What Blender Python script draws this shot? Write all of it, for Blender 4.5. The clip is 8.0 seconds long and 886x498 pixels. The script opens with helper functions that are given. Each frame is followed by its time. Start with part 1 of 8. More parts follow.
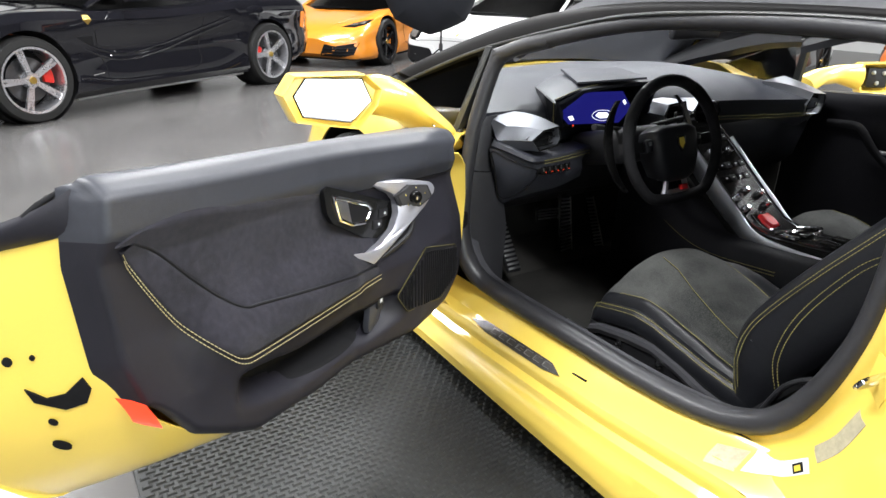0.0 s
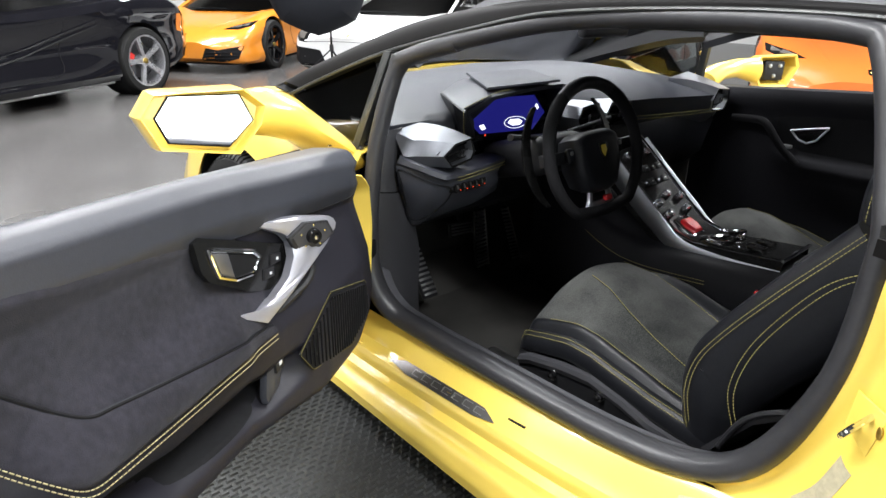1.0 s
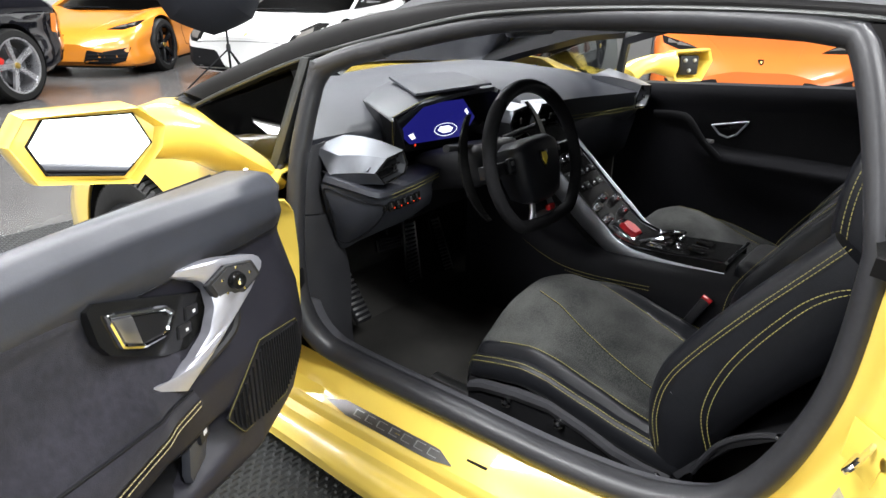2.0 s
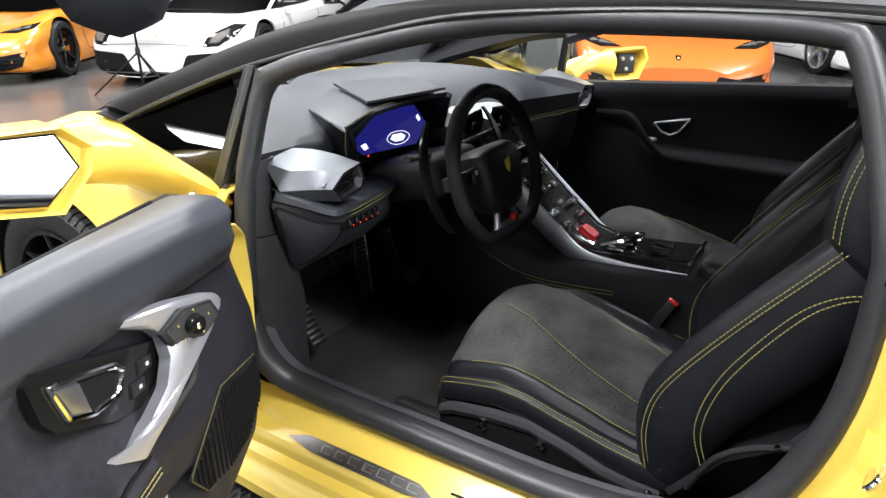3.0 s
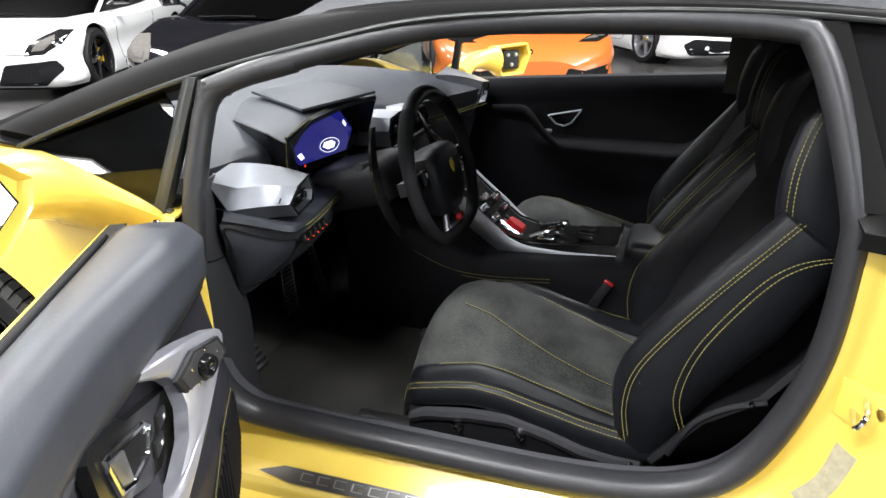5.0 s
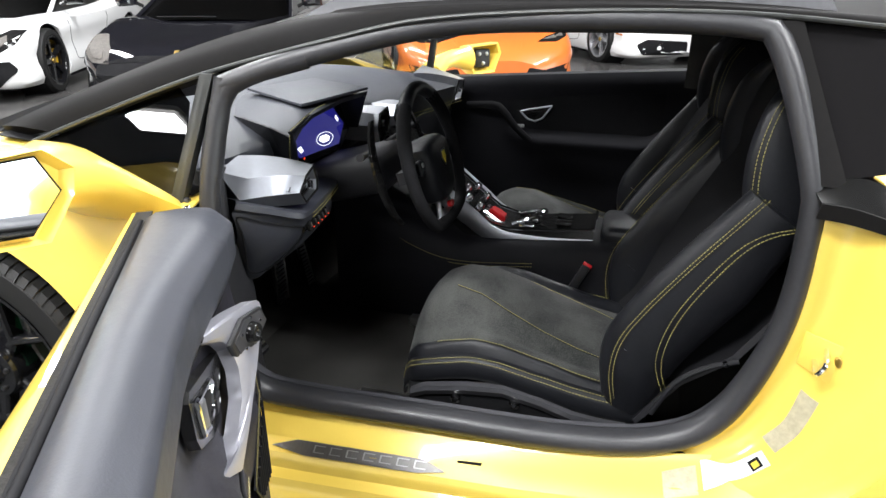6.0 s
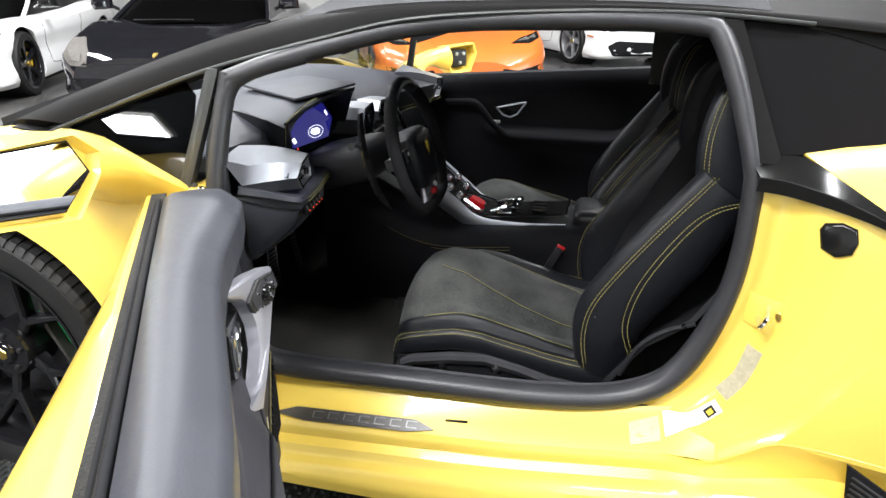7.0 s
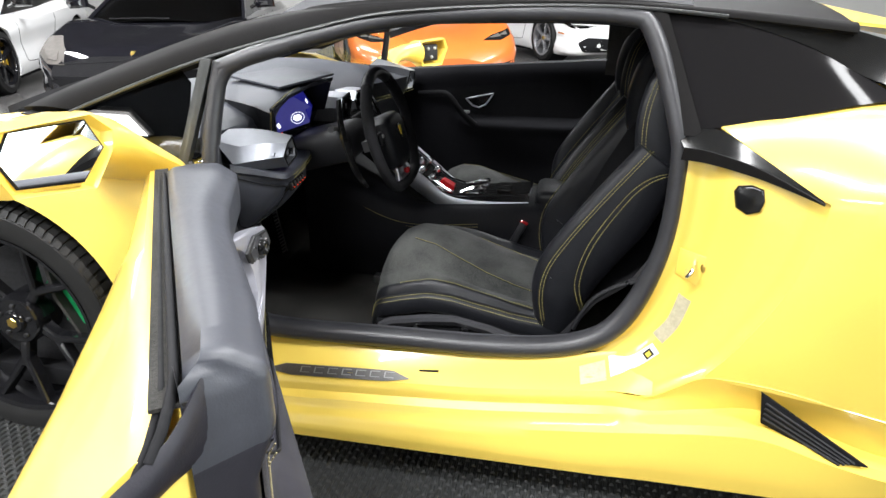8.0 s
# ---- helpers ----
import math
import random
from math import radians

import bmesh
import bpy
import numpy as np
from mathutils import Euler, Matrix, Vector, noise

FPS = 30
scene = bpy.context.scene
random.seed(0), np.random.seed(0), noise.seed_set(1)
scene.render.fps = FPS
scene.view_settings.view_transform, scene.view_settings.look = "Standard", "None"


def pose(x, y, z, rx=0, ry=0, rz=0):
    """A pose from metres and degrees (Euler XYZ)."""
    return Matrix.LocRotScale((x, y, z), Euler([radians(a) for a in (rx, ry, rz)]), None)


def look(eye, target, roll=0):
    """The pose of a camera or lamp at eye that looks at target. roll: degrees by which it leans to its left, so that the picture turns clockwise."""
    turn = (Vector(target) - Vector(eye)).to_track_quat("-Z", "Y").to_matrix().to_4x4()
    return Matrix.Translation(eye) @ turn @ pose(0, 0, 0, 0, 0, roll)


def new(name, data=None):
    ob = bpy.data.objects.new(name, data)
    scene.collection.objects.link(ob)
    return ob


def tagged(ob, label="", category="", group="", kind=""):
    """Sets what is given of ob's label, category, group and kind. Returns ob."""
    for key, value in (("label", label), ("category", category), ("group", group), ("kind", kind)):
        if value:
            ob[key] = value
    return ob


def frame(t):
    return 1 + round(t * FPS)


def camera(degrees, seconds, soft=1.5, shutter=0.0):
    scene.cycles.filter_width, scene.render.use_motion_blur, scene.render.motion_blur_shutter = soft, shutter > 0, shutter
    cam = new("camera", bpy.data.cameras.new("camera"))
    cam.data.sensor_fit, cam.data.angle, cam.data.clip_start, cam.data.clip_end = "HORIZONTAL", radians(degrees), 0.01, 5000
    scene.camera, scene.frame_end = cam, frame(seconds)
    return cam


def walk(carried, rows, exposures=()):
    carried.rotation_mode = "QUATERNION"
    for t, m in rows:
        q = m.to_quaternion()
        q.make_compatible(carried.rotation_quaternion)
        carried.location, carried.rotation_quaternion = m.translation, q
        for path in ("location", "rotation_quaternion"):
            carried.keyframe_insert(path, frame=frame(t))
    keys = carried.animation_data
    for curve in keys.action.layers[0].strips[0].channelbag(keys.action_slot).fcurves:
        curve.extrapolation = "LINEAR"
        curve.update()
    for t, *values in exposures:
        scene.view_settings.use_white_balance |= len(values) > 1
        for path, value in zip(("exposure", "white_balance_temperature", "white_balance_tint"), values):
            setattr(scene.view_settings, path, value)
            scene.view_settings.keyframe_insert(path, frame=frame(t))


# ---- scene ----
cam = camera(68.8, 8.0)
PATH = [
    (0, (-1.84, -1.119, 1.133), (-0.85, 0.446, 0.377), 1.2),
    (0.5, (-1.766, -1.019, 1.132), (-0.665, 0.469, 0.374), 0.9),
    (1, (-1.72, -0.926, 1.127), (-0.497, 0.465, 0.372), 0.6),
    (1.5, (-1.683, -0.845, 1.129), (-0.355, 0.443, 0.368), 0.4),
    (3, (-1.632, -0.653, 1.133), (-0.088, 0.36, 0.365), 0.2),
    (3.5, (-1.63, -0.591, 1.135), (-0.022, 0.314, 0.363), 0.0),
    (4, (-1.631, -0.541, 1.137), (0.027, 0.267, 0.363), -0.1),
    (4.5, (-1.66, -0.498, 1.138), (0.044, 0.21, 0.365), -0.2),
    (6, (-1.836, -0.411, 1.144), (-0.059, 0.088, 0.373), 0.1),
    (6.5, (-1.897, -0.412, 1.145), (-0.109, 0.052, 0.379), 0.1),
    (7, (-1.974, -0.428, 1.145), (-0.176, 0.003, 0.382), 0.1),
    (7.5, (-2.065, -0.459, 1.145), (-0.26, -0.065, 0.38), 0.1),
    (8, (-2.154, -0.487, 1.146), (-0.343, -0.121, 0.379), 0.0),
]
walk(cam, [(t, look(eye, target, roll)) for t, eye, target, roll in PATH], exposures=((0.0, 0.0), (4.5, 0.05), (6.0, 0.07), (8.0, 0.13)))

from mathutils.bvhtree import BVHTree

# ---- world and lights ----
world = bpy.data.worlds.new("showroom_world")
scene.world = world
world.use_nodes = True
world.node_tree.nodes["Background"].inputs[0].default_value = (0.9, 0.95, 1.0, 1)
world.node_tree.nodes["Background"].inputs[1].default_value = 0.08
scene.view_settings.exposure = 0.0
CEIL = 4.2


def lamp(name, x, y, z, sx, sy, watts, target=None, color=(0.965, 0.98, 1.0)):
    d = bpy.data.lights.new(name, "AREA")
    d.shape, d.size, d.size_y, d.energy, d.color = "RECTANGLE", sx, sy, watts, color
    ob = new(name, d)
    ob.matrix_world = look((x, y, z), target or (x, y + 0.0001, 0))
    return ob


# rows of ceiling lights; each has its fixture mesh further down
LIGHTS = [(-1.8, -3.4, 2.4), (-3.0, 1.0, 2.4), (0.6, -1.6, 2.4), (0.6, 3.2, 2.4), (4.2, -1.6, 2.4), (4.2, 3.2, 2.4), (0.6, 7.6, 2.4), (4.2, 7.6, 2.4), (-3.0, 5.6, 2.4), (-7.0, 0.2, 2.4), (-7.0, 4.9, 0.8), (-9.2, 9.3, 2.4)]
for lx, ly, length in LIGHTS:
    lamp("ceiling_lamp", lx, ly, CEIL - 0.09, 0.55, length, 125 * length)


# ---- materials ----
def material(name, color, rough=0.5, metal=0.0, coat=0.0, vary=0.12, scale=6.0, fine=120.0, bump=0.0, bumpscale=300.0,
             spec=0.5, emit=None, power=0.0, alpha_trans=0.0, sheen=0.0, rvary=0.1, color2=None, anis=None, span=0.4):
    m = bpy.data.materials.new(name)
    m.use_nodes = True
    nt = m.node_tree
    b = nt.nodes["Principled BSDF"]
    b.inputs["Roughness"].default_value = rough
    b.inputs["Metallic"].default_value = metal
    b.inputs["Coat Weight"].default_value = coat
    b.inputs["Coat Roughness"].default_value = 0.04
    b.inputs["Specular IOR Level"].default_value = spec
    b.inputs["Transmission Weight"].default_value = alpha_trans
    b.inputs["Sheen Weight"].default_value = sheen
    b.inputs["Base Color"].default_value = (*color, 1)
    if emit:
        b.inputs["Emission Color"].default_value = (*emit, 1)
        b.inputs["Emission Strength"].default_value = power
    tc = nt.nodes.new("ShaderNodeTexCoord")
    if vary > 0:
        n1, n2 = nt.nodes.new("ShaderNodeTexNoise"), nt.nodes.new("ShaderNodeTexNoise")
        n1.inputs["Scale"].default_value, n1.inputs["Detail"].default_value = scale, 5
        n2.inputs["Scale"].default_value, n2.inputs["Detail"].default_value = fine, 3
        mp = nt.nodes.new("ShaderNodeMapping")
        if anis:
            mp.inputs["Scale"].default_value = anis
        nt.links.new(tc.outputs["Object"], mp.inputs["Vector"])
        nt.links.new(mp.outputs["Vector"], n1.inputs["Vector"])
        nt.links.new(mp.outputs["Vector"], n2.inputs["Vector"])
        add = nt.nodes.new("ShaderNodeMath")
        add.operation = "ADD"
        nt.links.new(n1.outputs["Fac"], add.inputs[0])
        nt.links.new(n2.outputs["Fac"], add.inputs[1])
        ramp = nt.nodes.new("ShaderNodeMapRange")
        ramp.inputs["From Min"].default_value, ramp.inputs["From Max"].default_value = 1.0 - span, 1.0 + span
        nt.links.new(add.outputs[0], ramp.inputs["Value"])
        mix = nt.nodes.new("ShaderNodeMix")
        mix.data_type = "RGBA"
        c2 = color2 or tuple(min(1, c * (1 + vary)) for c in color)
        c1 = color if color2 else tuple(c * (1 - vary) for c in color)
        mix.inputs["A"].default_value, mix.inputs["B"].default_value = (*c1, 1), (*c2, 1)
        nt.links.new(ramp.outputs["Result"], mix.inputs["Factor"])
        nt.links.new(mix.outputs["Result"], b.inputs["Base Color"])
        rr = nt.nodes.new("ShaderNodeMapRange")
        rr.inputs["From Min"].default_value, rr.inputs["From Max"].default_value = 0.6, 1.4
        rr.inputs["To Min"].default_value, rr.inputs["To Max"].default_value = max(0.0, rough * (1 - rvary)), min(1, rough * (1 + rvary))
        nt.links.new(add.outputs[0], rr.inputs["Value"])
        nt.links.new(rr.outputs["Result"], b.inputs["Roughness"])
    if bump > 0:
        n3 = nt.nodes.new("ShaderNodeTexNoise")
        n3.inputs["Scale"].default_value, n3.inputs["Detail"].default_value = bumpscale, 4
        nt.links.new(tc.outputs["Object"], n3.inputs["Vector"])
        bp = nt.nodes.new("ShaderNodeBump")
        bp.inputs["Strength"].default_value, bp.inputs["Distance"].default_value = bump, 0.002
        nt.links.new(n3.outputs["Fac"], bp.inputs["Height"])
        nt.links.new(bp.outputs["Normal"], b.inputs["Normal"])
    return m


def glass(name, tint, rough=0.0, dark=0.0):
    """Thin tinted pane: part see-through, part glossy reflection."""
    m = bpy.data.materials.new(name)
    m.use_nodes = True
    nt = m.node_tree
    nt.nodes.clear()
    out = nt.nodes.new("ShaderNodeOutputMaterial")
    tr, gl, mx = nt.nodes.new("ShaderNodeBsdfTransparent"), nt.nodes.new("ShaderNodeBsdfGlossy"), nt.nodes.new("ShaderNodeMixShader")
    fr = nt.nodes.new("ShaderNodeFresnel")
    fr.inputs["IOR"].default_value = 1.5
    tr.inputs[0].default_value = (*tint, 1)
    gl.inputs["Roughness"].default_value = rough
    nt.links.new(fr.outputs[0], mx.inputs[0])
    nt.links.new(tr.outputs[0], mx.inputs[1])
    nt.links.new(gl.outputs[0], mx.inputs[2])
    nt.links.new(mx.outputs[0], out.inputs[0])
    return m


YELLOW = material("yellow_paint", (0.84, 0.608, 0.105), 0.30, coat=0.8, vary=0.03, scale=2.0, fine=900, spec=0.5)
BLACKGLOSS = material("black_gloss_paint", (0.008, 0.008, 0.008), 0.16, vary=0.1, scale=4, spec=0.35, rvary=0.02)
RUBBER = material("black_seal_rubber", (0.026, 0.026, 0.029), 0.40, vary=0.2, scale=14, bump=0.10, bumpscale=500, spec=0.48)
PLASTIC = material("black_grained_plastic", (0.013, 0.013, 0.015), 0.48, vary=0.15, scale=12, bump=0.3, bumpscale=700, spec=0.35)
LEATHER = material("black_leather", (0.009, 0.0095, 0.0115), 0.38, vary=0.18, scale=10, bump=0.15, bumpscale=420, spec=0.24)
GREYLEATHER = material("grey_soft_trim", (0.032, 0.034, 0.042), 0.44, vary=0.12, scale=9, bump=0.1, bumpscale=520, spec=0.38)
DOORLEATHER = material("black_matt_leather", (0.009, 0.009, 0.011), 0.62, vary=0.2, scale=10, bump=0.2, bumpscale=420, spec=0.12)
# grey trim with shade put into its colour, for the door's less lit faces
DOORTRIM = material("shade_toned_door_trim", (0.0138, 0.0134, 0.0185), 0.52, vary=0.15, scale=14, bump=0.12, bumpscale=520, spec=0.28)
# silver of the driver's vent, darkened in colour to offset the lamp's reflection
DIMSILVER = material("dimmed_silver_trim", (0.165, 0.172, 0.19), 0.40, metal=0.85, vary=0.08, scale=24)
PULLSILVER = material("satin_pull_trim", (0.42, 0.42, 0.47), 0.36, metal=0.65, vary=0.05, scale=30)
DARKSTEEL = material("dark_brushed_steel", (0.16, 0.155, 0.15), 0.36, metal=0.9, vary=0.18, scale=60, anis=(1, 12, 1))
SIDEPLASTIC = material("dark_grey_grained_plastic", (0.026, 0.026, 0.029), 0.46, vary=0.15, scale=12, bump=0.25, bumpscale=700, spec=0.4)
LABELYELLOW = material("label_yellow_print", (0.62, 0.46, 0.04), 0.5, vary=0.06, scale=80)
SATINTRIM = material("satin_black_metal_trim", (0.050, 0.052, 0.051), 0.32, metal=0.6, vary=0.1, scale=30, spec=0.5)
SILLTRIM = material("satin_black_sill_trim", (0.060, 0.060, 0.067), 0.38, vary=0.15, scale=14, bump=0.08, bumpscale=500, spec=0.5)
SEATTRIM = material("grey_seat_plastic", (0.035, 0.035, 0.039), 0.4, vary=0.1, scale=20, spec=0.4)
SUEDE = material("charcoal_suede", (0.017, 0.018, 0.018), 0.95, vary=0.75, scale=9, fine=500, sheen=0.08, bump=0.5, bumpscale=700, color2=(0.068, 0.070, 0.066), spec=0.12, span=0.19)
DOORSUEDE = material("dark_suede_insert", (0.0135, 0.013, 0.017), 0.95, vary=0.3, scale=10, fine=80, sheen=0.06, bump=0.4, bumpscale=700, color2=(0.026, 0.025, 0.032), spec=0.12, span=0.30)
CARPET = material("black_carpet", (0.033, 0.032, 0.030), 1.0, vary=0.5, scale=7, fine=400, bump=0.8, bumpscale=900, spec=0.06)
SILVER = material("satin_silver_trim", (0.38, 0.39, 0.42), 0.44, metal=1.0, vary=0.06, scale=20)
CHROME = material("chrome", (0.75, 0.75, 0.77), 0.08, metal=1.0, vary=0.0)
DISC = material("dark_brake_disc", (0.10, 0.10, 0.105), 0.4, metal=1.0, vary=0.15, scale=60)
STEEL = material("brushed_steel", (0.45, 0.45, 0.45), 0.35, metal=1.0, vary=0.15, scale=60, anis=(1, 1, 12))
DULLSTITCH = material("olive_line", (0.07, 0.058, 0.014), 0.8, vary=0.2, scale=300)
STITCH = material("yellow_thread", (0.27, 0.235, 0.075), 0.8, vary=0.2, scale=300)
SCREEN = material("blue_display", (0.01, 0.01, 0.03), 0.05, vary=0.0, emit=(0.015, 0.015, 0.20), power=0.8)
LIT = material("display_white_graphics", (0.8, 0.8, 0.9), 0.3, vary=0.0, emit=(0.9, 0.92, 1.0), power=1.6)
REDLIT = material("red_lamp_lens", (0.45, 0.02, 0.01), 0.25, vary=0.1, emit=(1.0, 0.07, 0.02), power=1.3)
REDPLASTIC = material("red_switch_cover", (0.45, 0.012, 0.015), 0.25, coat=0.5, vary=0.1)
TINT = glass("dark_tinted_glass", (0.02, 0.021, 0.022), 0.16)
SIDETINT = material("dark_privacy_glass", (0.010, 0.0095, 0.010), 0.09, vary=0.06, scale=3, spec=0.10, rvary=0.02)
RAILBLACK = material("black_satin_rail", (0.012, 0.0115, 0.0115), 0.52, vary=0.1, scale=4, spec=0.02, rvary=0.02)
WHEELSUEDE = material("black_rim_suede", (0.011, 0.011, 0.012), 0.9, vary=0.3, scale=16, fine=200, bump=0.2, bumpscale=900, spec=0.08)
TAN = material("beige_thread", (0.36, 0.31, 0.17), 0.8, vary=0.2, scale=300)
QTINT = glass("smoked_glass", (0.10, 0.105, 0.11))
SCREENGLASS = glass("tinted_windscreen", (0.78, 0.81, 0.81))
CLEAR = glass("clear_glass", (0.86, 0.89, 0.88))
MIRROR = material("mirror_glass", (0.93, 0.94, 0.95), 0.01, metal=1.0, vary=0.0)
TYRE = material("tyre_rubber", (0.012, 0.012, 0.012), 0.55, vary=0.25, scale=20, bump=0.2, bumpscale=300, spec=0.25)
RIMBLACK = material("gloss_black_rim", (0.007, 0.007, 0.008), 0.10, vary=0.1, spec=0.5)
RIMSILVER = material("silver_rim", (0.62, 0.62, 0.65), 0.28, metal=0.9, vary=0.08)
GREEN = material("green_caliper", (0.012, 0.36, 0.12), 0.35, coat=0.4, vary=0.1)
ORANGE = material("orange_paint", (0.50, 0.122, 0.022), 0.3, coat=0.8, vary=0.03, scale=2, fine=900)
WHITE = material("white_paint", (0.80, 0.80, 0.80), 0.3, coat=0.7, vary=0.02, scale=2)
BLACKCAR = material("black_metallic_paint", (0.006, 0.006, 0.008), 0.06, coat=0.6, vary=0.1, scale=3, spec=0.5, rvary=0.02)
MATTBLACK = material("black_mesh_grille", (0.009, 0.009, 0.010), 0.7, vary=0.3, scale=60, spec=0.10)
DARKWALL = material("dark_lower_wall_paint", (0.05, 0.05, 0.052), 0.6, vary=0.1, scale=1.5)
WALLWHITE = material("white_wall_paint", (0.80, 0.80, 0.79), 0.7, vary=0.04, scale=1.5, bump=0.05, bumpscale=90)
LENS = material("headlight_lens", (0.075, 0.068, 0.062), 0.65, coat=0.0, vary=0.45, scale=30, spec=0.2)
TAG = material("white_printed_label", (0.66, 0.67, 0.68), 0.4, vary=0.06, scale=80)
GREYTAG = material("grey_foil_label", (0.42, 0.38, 0.26), 0.5, metal=0.1, vary=0.15, scale=60)
AMBER = material("amber_marker", (0.65, 0.20, 0.03), 0.25, coat=0.5, vary=0.1)
GOLD = material("gold_badge", (0.65, 0.45, 0.12), 0.3, metal=1.0, vary=0.1)
LIGHTPANEL = material("ceiling_light_diffuser", (0.9, 0.9, 0.9), 0.5, vary=0.0, emit=(1, 0.985, 0.96), power=8.0)


# ---- building helpers ----
def V(*a):
    return Vector(a)


def spline(pts, n=6, closed=False):
    """Catmull-Rom curve through the points, n steps a span."""
    p = [Vector(q) for q in pts]
    k = len(p)
    out = []
    for i in range(k if closed else k - 1):
        if closed:
            a, b, c, d = p[(i - 1) % k], p[i], p[(i + 1) % k], p[(i + 2) % k]
        else:
            a, b, c, d = p[max(i - 1, 0)], p[i], p[i + 1], p[min(i + 2, k - 1)]
        for j in range(n):
            t = j / n
            out.append(0.5 * ((2 * b) + (c - a) * t + (2 * a - 5 * b + 4 * c - d) * t * t + (3 * b - a - 3 * c + d) * t ** 3))
    if not closed:
        out.append(p[-1].copy())
    return out


def even(pts, n):
    """n points at equal steps along a polyline."""
    d = [0.0]
    for a, b in zip(pts, pts[1:]):
        d.append(d[-1] + (b - a).length)
    out, i = [], 0
    for k in range(n):
        s = d[-1] * k / (n - 1)
        while i < len(d) - 2 and d[i + 1] < s:
            i += 1
        f = (s - d[i]) / max(d[i + 1] - d[i], 1e-9)
        out.append(pts[i].lerp(pts[i + 1], min(max(f, 0), 1)))
    return out


def curve(pts, n, closed=False):
    q = spline(pts, 8, closed)
    return even(q + [q[0]] if closed else q, n)


def lerp(x, xs, ys):
    return float(np.interp(x, xs, ys))


def part(name, bm, mat, parent=None, label="", smooth=40, m=None):
    if m is not None:
        bmesh.ops.transform(bm, matrix=m, verts=bm.verts)
    me = bpy.data.meshes.new(name)
    bmesh.ops.recalc_face_normals(bm, faces=bm.faces)
    bm.to_mesh(me)
    bm.free()
    me.materials.append(mat)
    if smooth:
        me.polygons.foreach_set("use_smooth", [True] * len(me.polygons))
        me.set_sharp_from_angle(angle=radians(smooth))
    ob = new(name, me)
    if parent is not None:
        ob.parent = parent
        if parent.type == "EMPTY":
            ob.matrix_parent_inverse = Matrix.Translation(-parent.location)
    if label:
        ob["label"] = label
    return ob


def thing(name, loc, label, category, group="", kind=""):
    e = new(name)
    e.location = loc
    e.empty_display_size = 0.1
    return tagged(e, label, category, group, kind)


def grid(rows, close_u=False, close_v=False, bm=None):
    """Skin over rows of points; close_u joins each row's ends, close_v the last row to the first."""
    bm = bm or bmesh.new()
    vs = [[bm.verts.new(p) for p in r] for r in rows]
    nr, nc = len(vs), len(vs[0])
    for i in range(nr if close_v else nr - 1):
        for j in range(nc if close_u else nc - 1):
            a, b = vs[i], vs[(i + 1) % nr]
            try:
                bm.faces.new((a[j], a[(j + 1) % nc], b[(j + 1) % nc], b[j]))
            except ValueError:
                pass
    return bm


def thick(bm, t):
    bmesh.ops.recalc_face_normals(bm, faces=bm.faces)
    bmesh.ops.solidify(bm, geom=bm.faces[:], thickness=t)
    return bm


def capped(rows, bm=None):
    """A closed loft: every row is a ring, and both ends are filled."""
    bm = bm or bmesh.new()
    vs = [[bm.verts.new(p) for p in r] for r in rows]
    n = len(vs[0])
    for a, b in zip(vs, vs[1:]):
        for j in range(n):
            bm.faces.new((a[j], a[(j + 1) % n], b[(j + 1) % n], b[j]))
    bm.faces.new(vs[0][::-1])
    bm.faces.new(vs[-1])
    return bm


def tube(path, r, seg=10, closed=False, bm=None, flat=1.0, side=None):
    """A round tube along the points; r may be a list; flat squashes it across side."""
    n = len(path)
    rows = []
    up0 = Vector(side) if side else None
    prev = None
    for i, p in enumerate(path):
        t = (path[(i + 1) % n] - path[i - 1]) if closed else (path[min(i + 1, n - 1)] - path[max(i - 1, 0)])
        t.normalize()
        if up0 is not None:
            a = (up0 - t * up0.dot(t)).normalized()
        elif prev is None:
            a = t.orthogonal().normalized()
        else:
            a = (prev - t * prev.dot(t)).normalized()
        prev = a
        b = t.cross(a)
        rr = r[i] if isinstance(r, (list, tuple)) else r
        rows.append([p + a * rr * flat * math.cos(2 * math.pi * k / seg) + b * rr * math.sin(2 * math.pi * k / seg) for k in range(seg)])
    if closed:
        return grid(rows, close_u=True, close_v=True, bm=bm)
    return capped(rows, bm)


def slab(poly, to3, depth, bevel=0.0, seg=2, bm=None):
    """A flat plate: the outline in 2D, laid out by to3(a, b, n), from n=0 to n=depth, with rounded rims."""
    own = bmesh.new()
    lo = [own.verts.new(to3(a, b, 0)) for a, b in poly]
    hi = [own.verts.new(to3(a, b, depth)) for a, b in poly]
    n = len(poly)
    own.faces.new(lo[::-1])
    top = own.faces.new(hi)
    for i in range(n):
        own.faces.new((lo[i], lo[(i + 1) % n], hi[(i + 1) % n], hi[i]))
    bmesh.ops.recalc_face_normals(own, faces=own.faces)
    if bevel > 0:
        bmesh.ops.bevel(own, geom=list(top.edges), offset=bevel, segments=seg, profile=0.5, affect="EDGES", clamp_overlap=True)
    if bm is None:
        return own
    tmp = bpy.data.meshes.new("tmp")
    own.to_mesh(tmp)
    own.free()
    bm.from_mesh(tmp)
    bpy.data.meshes.remove(tmp)
    return bm


